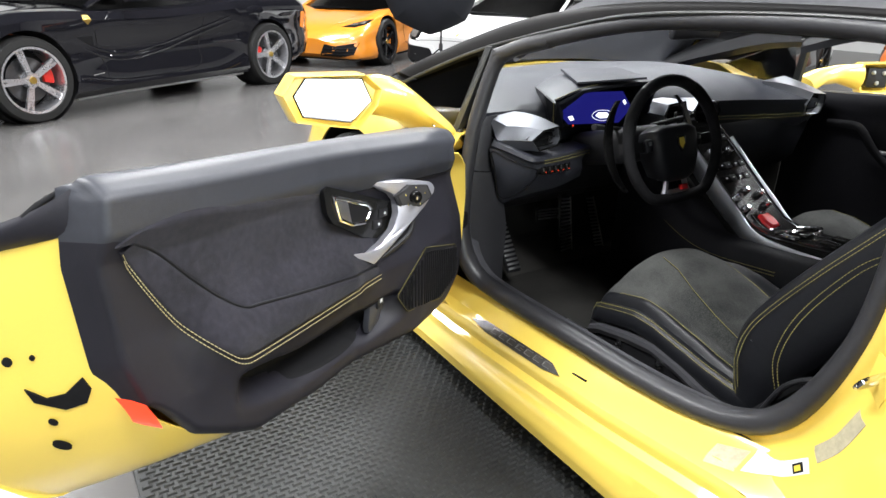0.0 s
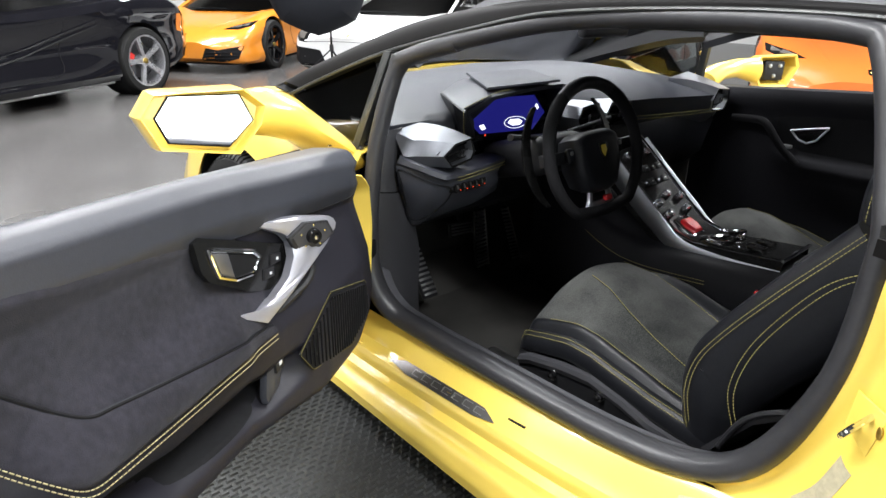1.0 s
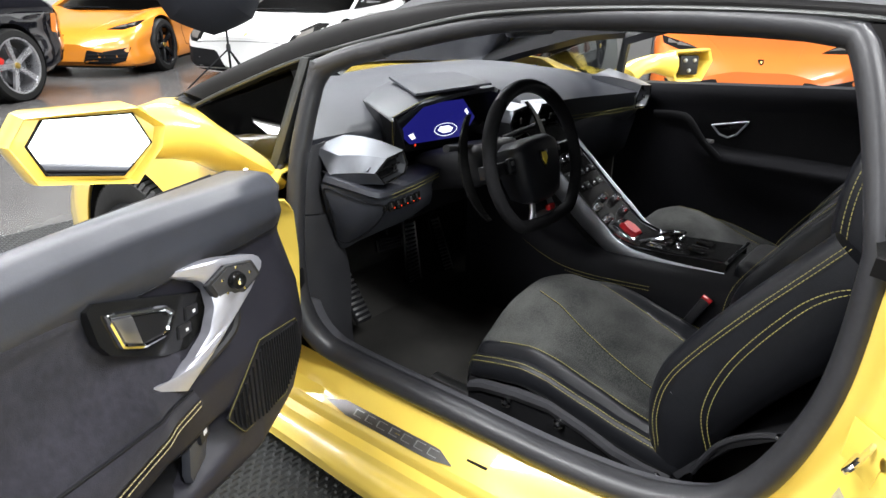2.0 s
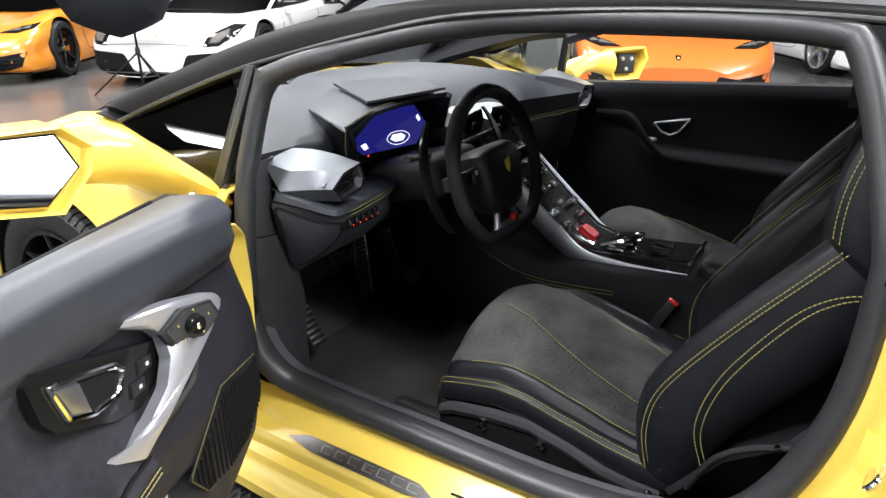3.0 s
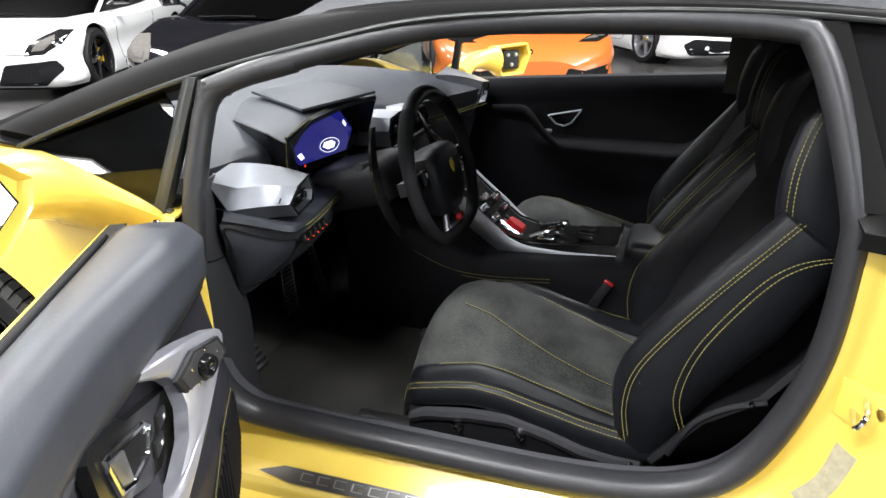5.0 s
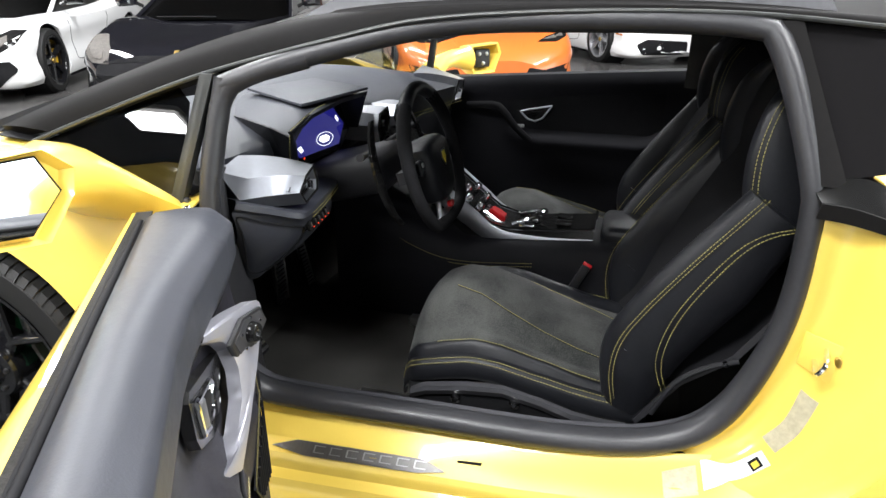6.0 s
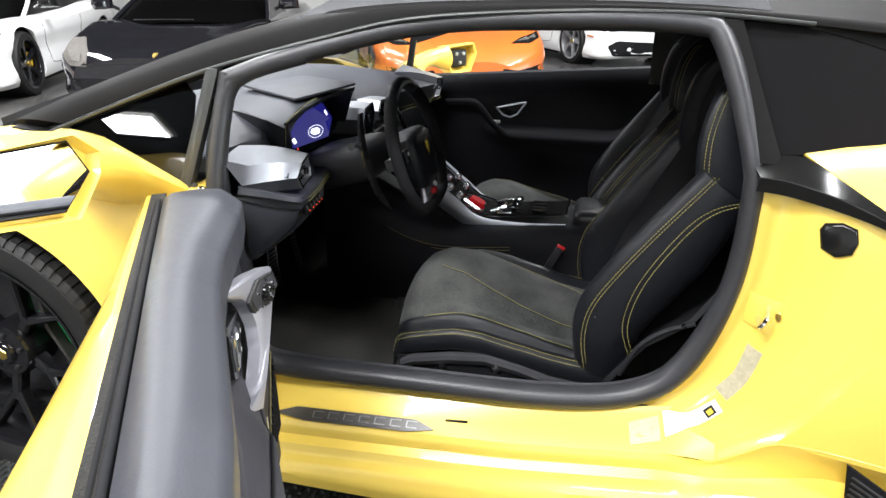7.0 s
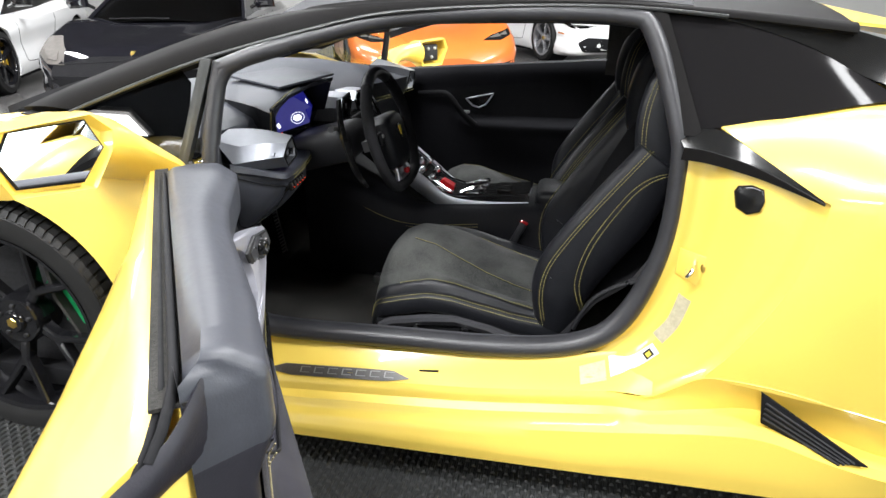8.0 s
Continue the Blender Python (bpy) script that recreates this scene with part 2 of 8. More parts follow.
def block(size, m=None, bevel=0.0, seg=2, bm=None):
    own = bmesh.new()
    bmesh.ops.create_cube(own, size=1.0)
    bmesh.ops.scale(own, vec=size, verts=own.verts)
    if bevel > 0:
        bmesh.ops.bevel(own, geom=own.edges[:], offset=bevel, segments=seg, profile=0.5, affect="EDGES")
    if m is not None:
        bmesh.ops.transform(own, matrix=m, verts=own.verts)
    if bm is None:
        return own
    tmp = bpy.data.meshes.new("tmp")
    own.to_mesh(tmp)
    own.free()
    bm.from_mesh(tmp)
    bpy.data.meshes.remove(tmp)
    return bm


def lathe(profile, m=None, seg=48, bm=None):
    """Turn (radius, height) pairs round z, then place by m."""
    own = bm or bmesh.new()
    rows = [[Vector((r * math.cos(2 * math.pi * k / seg), r * math.sin(2 * math.pi * k / seg), z)) for k in range(seg)] for r, z in profile]
    if m is not None:
        rows = [[m @ p for p in r] for r in rows]
    return grid(rows, close_u=True, bm=own)


def carved(ob, cutters):
    """Cut closed shapes out of a mesh object, for good."""
    tools = []
    for bm in cutters:
        me = bpy.data.meshes.new("cut")
        bmesh.ops.recalc_face_normals(bm, faces=bm.faces)
        bm.to_mesh(me)
        bm.free()
        c = new("cut", me)
        tools.append(c)
        md = ob.modifiers.new("cut", "BOOLEAN")
        md.object, md.operation, md.solver = c, "DIFFERENCE", "EXACT"
    bpy.context.view_layer.update()
    ev = ob.evaluated_get(bpy.context.evaluated_depsgraph_get())
    me = bpy.data.meshes.new_from_object(ev)
    ob.modifiers.clear()
    ob.data = me
    for c in tools:
        bpy.data.objects.remove(c)
    me.set_sharp_from_angle(angle=radians(35))
    return ob


def stitch(path, parent, step=0.0070, length=0.0050, r=0.0008, off=(0, 0, 0), name="stitching", mat=None):
    """A row of thread stitches along a curve."""
    total = sum((b - a).length for a, b in zip(path, path[1:]))
    n = max(3, int(total / step))
    q = even(path, n)
    bm = bmesh.new()
    o = Vector(off)
    for a, b in zip(q, q[1:]):
        d = (b - a)
        if d.length < 1e-6:
            continue
        c = a + d * min(1.0, length / step)
        t = d.normalized()
        s = t.orthogonal().normalized() * r
        u = t.cross(s)
        ring = [[p + s + o, p + u + o, p - s + o, p - u + o] for p in (a, c)]
        capped(ring, bm)
    return part(name, bm, mat or STITCH, parent, "yellow contrast stitching" if mat is None else "beige contrast stitching", smooth=0)


CX = -0.045  # the car's middle line


def mir(p):
    return Vector((2 * CX - p[0], p[1], p[2]))


# ---- the showroom ----
X0, X1, Y0, Y1 = -10.5, 13.0, -8.0, 14.0


def floor_material():
    m = material("polished_concrete", (0.060, 0.058, 0.057), 0.26, vary=0.2, scale=0.7, fine=2.2, spec=0.4, rvary=0.02, color2=(0.092, 0.089, 0.087))
    return m


def mat_material():
    return material("ribbed_rubber_mat", (0.022, 0.023, 0.023), 0.6, vary=0.3, scale=3, fine=40, bump=0.2, bumpscale=400, spec=0.35)


room = part("floor", block((X1 - X0, Y1 - Y0, 0.2), Matrix.Translation(((X0 + X1) / 2, (Y0 + Y1) / 2, -0.1))), floor_material())
tagged(room, "polished grey concrete showroom floor with soft reflections", "floor", kind="structure")
WX0, WX1, WZ0, WZ1 = -5.2, 4.6, 0.12, 3.3
xm = (X0 + X1) / 2
for nm, c, s in (("wall_north", (xm, Y1 + 0.1, 2.1), (X1 - X0 + 0.4, 0.2, CEIL)), ("wall_west", (X0 - 0.1, (Y0 + Y1) / 2, 2.1), (0.2, Y1 - Y0, CEIL)), ("wall_east", (X1 + 0.1, (Y0 + Y1) / 2, 2.1), (0.2, Y1 - Y0, CEIL)),
                 ("wall_south_a", ((X0 + WX0) / 2 - 0.1, Y0 - 0.1, 2.1), (WX0 - X0 + 0.2, 0.2, CEIL)), ("wall_south_b", ((X1 + WX1) / 2 + 0.1, Y0 - 0.1, 2.1), (X1 - WX1 + 0.2, 0.2, CEIL)),
                 ("wall_south_top", ((WX0 + WX1) / 2, Y0 - 0.1, (CEIL + WZ1) / 2), (WX1 - WX0, 0.2, CEIL - WZ1)), ("wall_south_base", ((WX0 + WX1) / 2, Y0 - 0.1, WZ0 / 2), (WX1 - WX0, 0.2, WZ0))):
    tagged(part(nm, block(s, Matrix.Translation(c)), WALLWHITE), "plain white painted showroom wall", "wall", kind="structure")
# glazed shop front behind the camera, with daylight outside
front = tagged(part("window_1", block((WX1 - WX0, 0.012, WZ1 - WZ0), Matrix.Translation(((WX0 + WX1) / 2, Y0 - 0.1, (WZ0 + WZ1) / 2))), CLEAR), "wide glazed shop front with dark frame", "window", kind="structure")
front.visible_shadow = False
for x in (WX0 + 0.03, 2.2, WX1 - 0.03):
    part("mullion", block((0.06, 0.08, WZ1 - WZ0), Matrix.Translation((x, Y0 - 0.1, (WZ0 + WZ1) / 2)), 0.004), MATTBLACK, front)
for z in (WZ0 + 0.03, WZ1 - 0.03):
    part("transom", block((WX1 - WX0 - 0.01, 0.07, 0.055), Matrix.Translation(((WX0 + WX1) / 2, Y0 - 0.1, z)), 0.004), MATTBLACK, front)
DAYLIGHT = material("bright_overcast_sky", (0.8, 0.85, 0.9), 1.0, vary=0.0, emit=(0.95, 0.975, 1.0), power=6.5)
tagged(part("backdrop", block((16.0, 0.05, 6.0), Matrix.Translation(((WX0 + WX1) / 2, Y0 - 3.0, 2.4))), DAYLIGHT), "bright hazy daylight outside the shop front", "backdrop", kind="structure")
tagged(part("ground", block((16.0, 2.8, 0.1), Matrix.Translation(((WX0 + WX1) / 2, Y0 - 1.62, -0.08))), DARKWALL), "grey paving outside the shop front", "ground", kind="structure")
tagged(part("ceiling", block((X1 - X0 + 0.4, Y1 - Y0 + 0.4, 0.2), Matrix.Translation(((X0 + X1) / 2, (Y0 + Y1) / 2, CEIL + 0.1))), DARKWALL),
       "dark painted showroom ceiling", "ceiling", kind="structure")
for lx, ly, length in LIGHTS:
    f = thing("ceiling_light", (lx, ly, CEIL), "long white ceiling light panel", "ceiling light", "ceiling lights")
    part("housing", block((0.66, (length + 0.1), 0.05), Matrix.Translation((lx, ly, CEIL - 0.026)), 0.01), WALLWHITE, f)
    part("diffuser", block((0.58, length + 0.02, 0.02), Matrix.Translation((lx, ly, CEIL - 0.062)), 0.004), LIGHTPANEL, f)


def rubber_mat():
    """The dark mat below the car, with rows of short raised ribs."""
    f = part("floor_mat", block((2.9, 6.0, 0.008), Matrix.Translation((-0.35, -0.35, 0.004)), 0.003), mat_material())
    tagged(f, "dark grey ribbed rubber mat under the yellow car", "floor mat")
    rnd = random.Random(4)
    vs, fs = [], []
    # ribs run across the car, broken into short lengths, on the side where the door stands open
    y = -3.33
    while y < 2.63:
        x = -1.78 + (0.0155 if int(round((y + 3.33) / 0.0170)) % 2 else 0.0)
        while x < 1.07:
            w, l, hgt = 0.0056, 0.0122, 0.0042 + rnd.random() * 0.0006
            k = len(vs)
            vs += [(x - l, y - w, 0.008), (x + l, y - w, 0.008), (x + l, y + w, 0.008), (x - l, y + w, 0.008),
                   (x - l + 0.004, y - w * 0.5, 0.008 + hgt), (x + l - 0.004, y - w * 0.5, 0.008 + hgt), (x + l - 0.004, y + w * 0.5, 0.008 + hgt), (x - l + 0.004, y + w * 0.5, 0.008 + hgt)]
            fs += [(k + 4, k + 5, k + 6, k + 7), (k, k + 1, k + 5, k + 4), (k + 1, k + 2, k + 6, k + 5), (k + 2, k + 3, k + 7, k + 6), (k + 3, k, k + 4, k + 7)]
            x += 0.031
        y += 0.0170
    me = bpy.data.meshes.new("ribs")
    me.from_pydata(vs, [], fs)
    me.materials.append(f.data.materials[0])
    ob = new("ribs", me)
    ob.parent = f
    tagged(ob, kind="stuff")
    return f


rubber_mat()


# ---- the yellow car: body ----
car = thing("sports_car", (CX, -0.45, 0.0), "yellow two-seat sports car with black roof and open driver's door", "car")

# the rubber seal round the driver's door opening
SEAL = [(-0.828, 0.20, 0.337), (-0.819, -0.08, 0.335), (-0.808, -0.37, 0.336), (-0.792, -0.54, 0.358), (-0.78, -0.635, 0.43), (-0.767, -0.70, 0.60),
        (-0.752, -0.712, 0.78), (-0.735, -0.70, 0.865), (-0.672, -0.64, 1.04), (-0.652, -0.58, 1.076), (-0.648, -0.33, 1.081), (-0.668, -0.08, 1.067),
        (-0.72, 0.107, 1.028), (-0.762, 0.235, 0.990), (-0.778, 0.285, 0.967), (-0.786, 0.301, 0.948), (-0.803, 0.312, 0.90), (-0.838, 0.325, 0.76), (-0.861, 0.329, 0.55), (-0.864, 0.316, 0.44), (-0.849, 0.277, 0.368)]
seal_path = curve(SEAL, 150, True)[:-1]
part("door_seal", tube(seal_path, [lerp(p.z, [0.42, 0.60, 0.90, 1.0], [0.0245, 0.019, 0.018, 0.020]) for p in seal_path], 16, True, flat=1.15, side=(1, 0, 0)), RUBBER, car, "thick black rubber door seal")

# the header and the front post of the seal meet in a mitre
part("seal_mitre", tube([V(-0.735, 0.155, 1.0125), V(-0.762, 0.235, 0.990), V(-0.785, 0.304, 0.9640)], [0.0200, 0.0196, 0.0188], 16, flat=1.15, side=(1, 0, 0)), RUBBER, car)
part("seal_mitre", tube([V(-0.7815, 0.2985, 0.976), V(-0.790, 0.306, 0.938), V(-0.808, 0.314, 0.878), V(-0.828, 0.321, 0.80)], 0.0185, 16, flat=1.15, side=(1, 0, 0)), RUBBER, car)


def sill():
    ys = [0.62, 0.45, 0.30, 0.15, 0.0, -0.15, -0.3, -0.45, -0.56, -0.61, -0.65, -0.68, -0.705]
    rows = []
    prof_n = 11
    for y in ys:
        zs = lerp(y, [-0.7, -0.54, -0.37, -0.08, 0.23, 0.6], [0.36, 0.338, 0.314, 0.308, 0.310, 0.33])
        xs = lerp(y, [-0.7, -0.54, -0.37, -0.08, 0.23, 0.6], [-0.80, -0.806, -0.818, -0.828, -0.832, -0.86])
        z1 = lerp(y, [-0.7, -0.3, 0.25, 0.6], [0.306, 0.262, 0.232, 0.23])
        rear = lerp(y, [-0.71, -0.63], [1.0, 0.0])
        p = [(xs, zs), (xs - 0.012, zs - 0.012), (-0.866, z1 + 0.022), (-0.893, z1 + 0.004), (-0.899, z1 - 0.010), (-0.900, z1 - 0.030), (-0.916, z1 - 0.042),
             (-0.922, z1 - 0.062), (-0.935, z1 - 0.078), (-0.945, 0.135), (-0.940, 0.102), (-0.86, 0.085)]
        flat = [(xs, zs), (xs - 0.012, zs - 0.012), (-0.866, z1 + 0.004), (-0.885, z1 - 0.018), (-0.888, z1 - 0.030), (-0.892, z1 - 0.045), (-0.905, z1 - 0.055), (-0.925, z1 - 0.060),
                (-0.938, z1 - 0.075), (-0.945, 0.155), (-0.940, 0.106), (-0.86, 0.087)]
        rows.append([V(x + (fx - x) * rear + 0.003 * rear, y, z + (fz - z) * rear) for (x, z), (fx, fz) in zip(p, flat)])
    return rows


SILL = sill()
part("sill", thick(grid([r[:4] for r in SILL]), 0.004), YELLOW, car, smooth=28)


def curve_jamb():
    """Painted rear jamb, from the seal to the shut line of the door."""
    a = curve([(-0.80, -0.56, 0.345), (-0.788, -0.645, 0.42), (-0.778, -0.715, 0.60), (-0.764, -0.728, 0.78), (-0.75, -0.728, 0.84)], 26)
    b = curve([(-0.882, -0.704, 0.285), (-0.890, -0.806, 0.363), (-0.893, -0.861, 0.44), (-0.894, -0.938, 0.589), (-0.884, -0.980, 0.760)], 26)
    rows = []
    for p, q in zip(a, b):
        r = []
        for k in range(25):
            f = k / 24
            m = p.lerp(q, f)
            # a channel beside the seal, a raised land, and a rolled lip at the shut line
            m.x += lerp(f, [0, 0.04, 0.14, 0.24, 0.30, 0.34, 0.60, 0.86, 0.93, 1.0], [0, 0.004, 0.022, 0.022, 0.008, 0.004, 0.002, 0.012, 0.010, 0.0])
            r.append(m)
        rows.append(r)
    return thick(grid(rows), 0.004)


part("rear_jamb", curve_jamb(), YELLOW, car, smooth=60)


def rear_fender():
    front = curve([(-0.745, -0.785, 0.868), (-0.80, -0.83, 0.842), (-0.873, -0.945, 0.770), (-0.891, -0.969, 0.752), (-0.900, -0.9295, 0.589), (-0.899, -0.8545, 0.44), (-0.895, -0.800, 0.363)], 30)
    stations = [(-1.05, 0.0), (-1.3, 0.25), (-1.77, 0.6), (-2.2, 0.85), (-2.62, 1.0)]
    rows = [front]
    for y, f in stations:
        ring = []
        top = (-0.70 + 0.06 * f, 0.915 + 0.02 * math.sin(f * 3))
        pr = curve([(top[0], 0, top[1]), (top[0] - 0.10, 0, top[1] - 0.03), (-0.925 - 0.05 * math.sin(f * 2.6), 0, 0.80), (-0.945 - 0.05 * math.sin(f * 2.6), 0, 0.66),
                    (-0.94 - 0.05 * math.sin(f * 2.6), 0, 0.50), (-0.932 - 0.03 * math.sin(f * 2.6), 0, lerp(y, [-1.3, -1.05], [0.298, 0.345]))], 30)
        ring = [V(p.x, y, p.z) for p in pr]
        rows.append(ring)
    # blend the first span finely
    a, b = rows[0], rows[1]
    span = [[p.lerp(q, k / 6) for p, q in zip(a, b)] for k in range(6)]
    return thick(grid(span + rows[1:]), 0.004)


fender = part("rear_fender", rear_fender(), YELLOW, car)


def lower_flank():
    """The scooped panel behind the sill that leads into the side intake, and the skirt below it."""
    rows = []
    for y, xt, zt, xv, xl, zl in ((-0.695, -0.885, 0.286, -0.892, -0.923, 0.246), (-0.74, -0.889, 0.318, -0.890, -0.924, 0.252), (-0.80, -0.896, 0.366, -0.884, -0.926, 0.261), (-0.90, -0.912, 0.366, -0.872, -0.928, 0.270), (-0.96, -0.920, 0.362, -0.868, -0.930, 0.262),
                                  (-1.03, -0.930, 0.352, -0.872, -0.934, 0.240), (-1.15, -0.943, 0.328, -0.905, -0.940, 0.212), (-1.35, -0.952, 0.296, -0.93, -0.945, 0.19)):
        rows.append([V(xt, y, zt), V((xt + xv) / 2 + 0.006, y, zt * 0.5 + zl * 0.5 + 0.012), V(xv, y, zl + 0.012), V(xv - 0.008, y, zl + 0.006), V(xl, y, zl), V(xl - 0.012, y, zl - 0.016), V(-0.9445, y, 0.152), V(-0.939, y, 0.104), V(-0.86, y, 0.087)])
    rows = [r[3:] for r in SILL if r[0].y > -0.64] + rows
    fine = []
    for a, b in zip(rows, rows[1:]):
        fine += [[p.lerp(q, k / 4) for p, q in zip(a, b)] for k in range(4)]
    fine = [sum(([p.lerp(q, k / 3) for k in range(3)] for p, q in zip(r, r[1:])), []) + [r[-1]] for r in fine + [rows[-1]]]
    for _ in range(2):
        fine = [fine[0]] + [[(p + q * 2 + s) / 4 for p, q, s in zip(fine[i - 1], fine[i], fine[i + 1])] for i in range(1, len(fine) - 1)] + [fine[-1]]
    return thick(grid(fine), 0.004)


part("lower_flank", lower_flank(), YELLOW, car, smooth=30)

jamb_tree = BVHTree.FromPolygons(*(lambda obs: ([v.co.copy() for o in obs for v in o.data.vertices], [[i + sum(len(q.data.vertices) for q in obs[:k]) for i in f.vertices] for k, o in enumerate(obs) for f in o.data.polygons]))([o for o in bpy.data.objects if o.name in ("sill", "rear_jamb", "lower_flank")]))

# side intake: dark opening with slanted slats
intake = part("side_intake", slab([(-0.915, 0.352), (-0.925, 0.278), (-1.075, 0.218), (-1.135, 0.222)], lambda a, b, n: V(lerp(a, [-1.14, -1.0, -0.91], [-0.944, -0.928, -0.908]) - n, a, b), 0.006, 0.002), MATTBLACK, car, "black side air intake")
for k in range(4):
    f = 0.18 + 0.2 * k
    y1 = -0.94 - 0.02 * k
    a, b = V(-0.916, -0.926, 0.340 - 0.062 * f), V(-0.946, -1.115 + 0.045 * f, 0.228 - 0.012 * f)
    part("slat", tube([a.lerp(b, j / 6) for j in range(7)], 0.0035, 6), PLASTIC, intake)


def front_body(side):
    """Front fender and nose on one side, from the door back to the bumper."""
    rows = []
    for y, hw, ztop, xt, zlow in ((0.345, 0.865, 0.762, 0.80, 0.22), (0.45, 0.872, 0.772, 0.80, 0.2), (0.58, 0.885, 0.808, 0.795, 0.18), (0.70, 0.897, 0.842, 0.785, 0.17), (0.82, 0.905, 0.850, 0.775, 0.16), (0.95, 0.908, 0.835, 0.765, 0.15),
                                  (1.15, 0.90, 0.785, 0.74, 0.14), (1.35, 0.88, 0.71, 0.68, 0.13), (1.55, 0.83, 0.615, 0.58, 0.12), (1.72, 0.72, 0.53, 0.44, 0.12), (1.80, 0.60, 0.46, 0.30, 0.13)):
        up = lerp(y, [0.8, 1.0, 1.2, 1.5], [0.10, 0.095, 0.06, 0.0])
        pr = curve([(0, 0, ztop - 0.105 + up), (xt * 0.55, 0, ztop - 0.085 + up * 0.85), (xt * 0.88, 0, ztop - 0.03 + up * 0.2), (xt, 0, ztop), (xt + (hw - xt) * 0.75, 0, ztop - 0.045), (hw, 0, ztop - 0.17), (hw + 0.01, 0, ztop * 0.55), (hw + 0.005, 0, zlow + 0.05), (hw - 0.06, 0, zlow)], 30)
        rows.append([V(CX + side * p.x, y, p.z) for p in pr])
    return rows


def nose(side):
    rows = front_body(side)
    rows = [r for r in rows]
    keep = []
    for r in rows:
        keep.append(r)
    fine = []
    for a, b in zip(keep, keep[1:]):
        fine += [[p.lerp(q, k / 4) for p, q in zip(a, b)] for k in range(4)]
    fine.append(keep[-1])
    # the cabin takes the place of the bonnet behind the windscreen's foot
    bm = grid(fine)
    gone = [f for f in bm.faces if f.calc_center_median().y < 0.99 and abs(f.calc_center_median().x - CX) < 0.735]
    bmesh.ops.delete(bm, geom=gone, context="FACES")
    return thick(bm, 0.004)


for s, nm in ((-1, "front_fender"), (1, "front_fender")):
    fe = part(nm, nose(s), YELLOW, car)
    m = Matrix.Translation((CX + s * 1.05, 0.90, 0.335)) @ Matrix.Rotation(radians(90) * s, 4, "Y")
    carved(fe, [capped([[m @ V(0.362 * math.cos(2 * math.pi * k / 64), 0.362 * math.sin(2 * math.pi * k / 64), z) for k in range(64)] for z in (0.0, -0.45)])])

# bumper that closes the nose, with its two dark intakes
r1, r0 = front_body(1)[-1], front_body(-1)[-1]
ring = r1 + r0[::-1][:-1]
mid = V(CX, 1.80, 0.30)
bumper = part("front_bumper", capped([[V(mid.x + (p.x - mid.x) * k, p.y + dy, mid.z + (p.z - mid.z) * k) for p in ring] for k, dy in ((1.0, 0.0), (0.97, 0.03), (0.88, 0.055), (0.6, 0.075))]), YELLOW, car)
for s in (-1, 1):
    part("air_intake", slab([(s * 0.12, 0.18), (s * 0.18, 0.27), (s * 0.46, 0.28), (s * 0.42, 0.17)], lambda a, b, n: V(CX + a, 1.858 + n, b), 0.03, 0.006), MATTBLACK, bumper)
part("rear_bumper", block((1.72, 0.10, 0.50), Matrix.Translation((CX, -2.63, 0.52)), 0.04, 3), YELLOW, car)
# arch rims, liners and wheels
WHEELS = [(-0.955, 0.90, 0.325, 0.328, 0.245), (2 * CX + 0.955, 0.90, 0.33, 0.33, 0.245), (-0.955, -1.72, 0.345, 0.345, 0.305), (2 * CX + 0.955, -1.72, 0.345, 0.345, 0.305)]


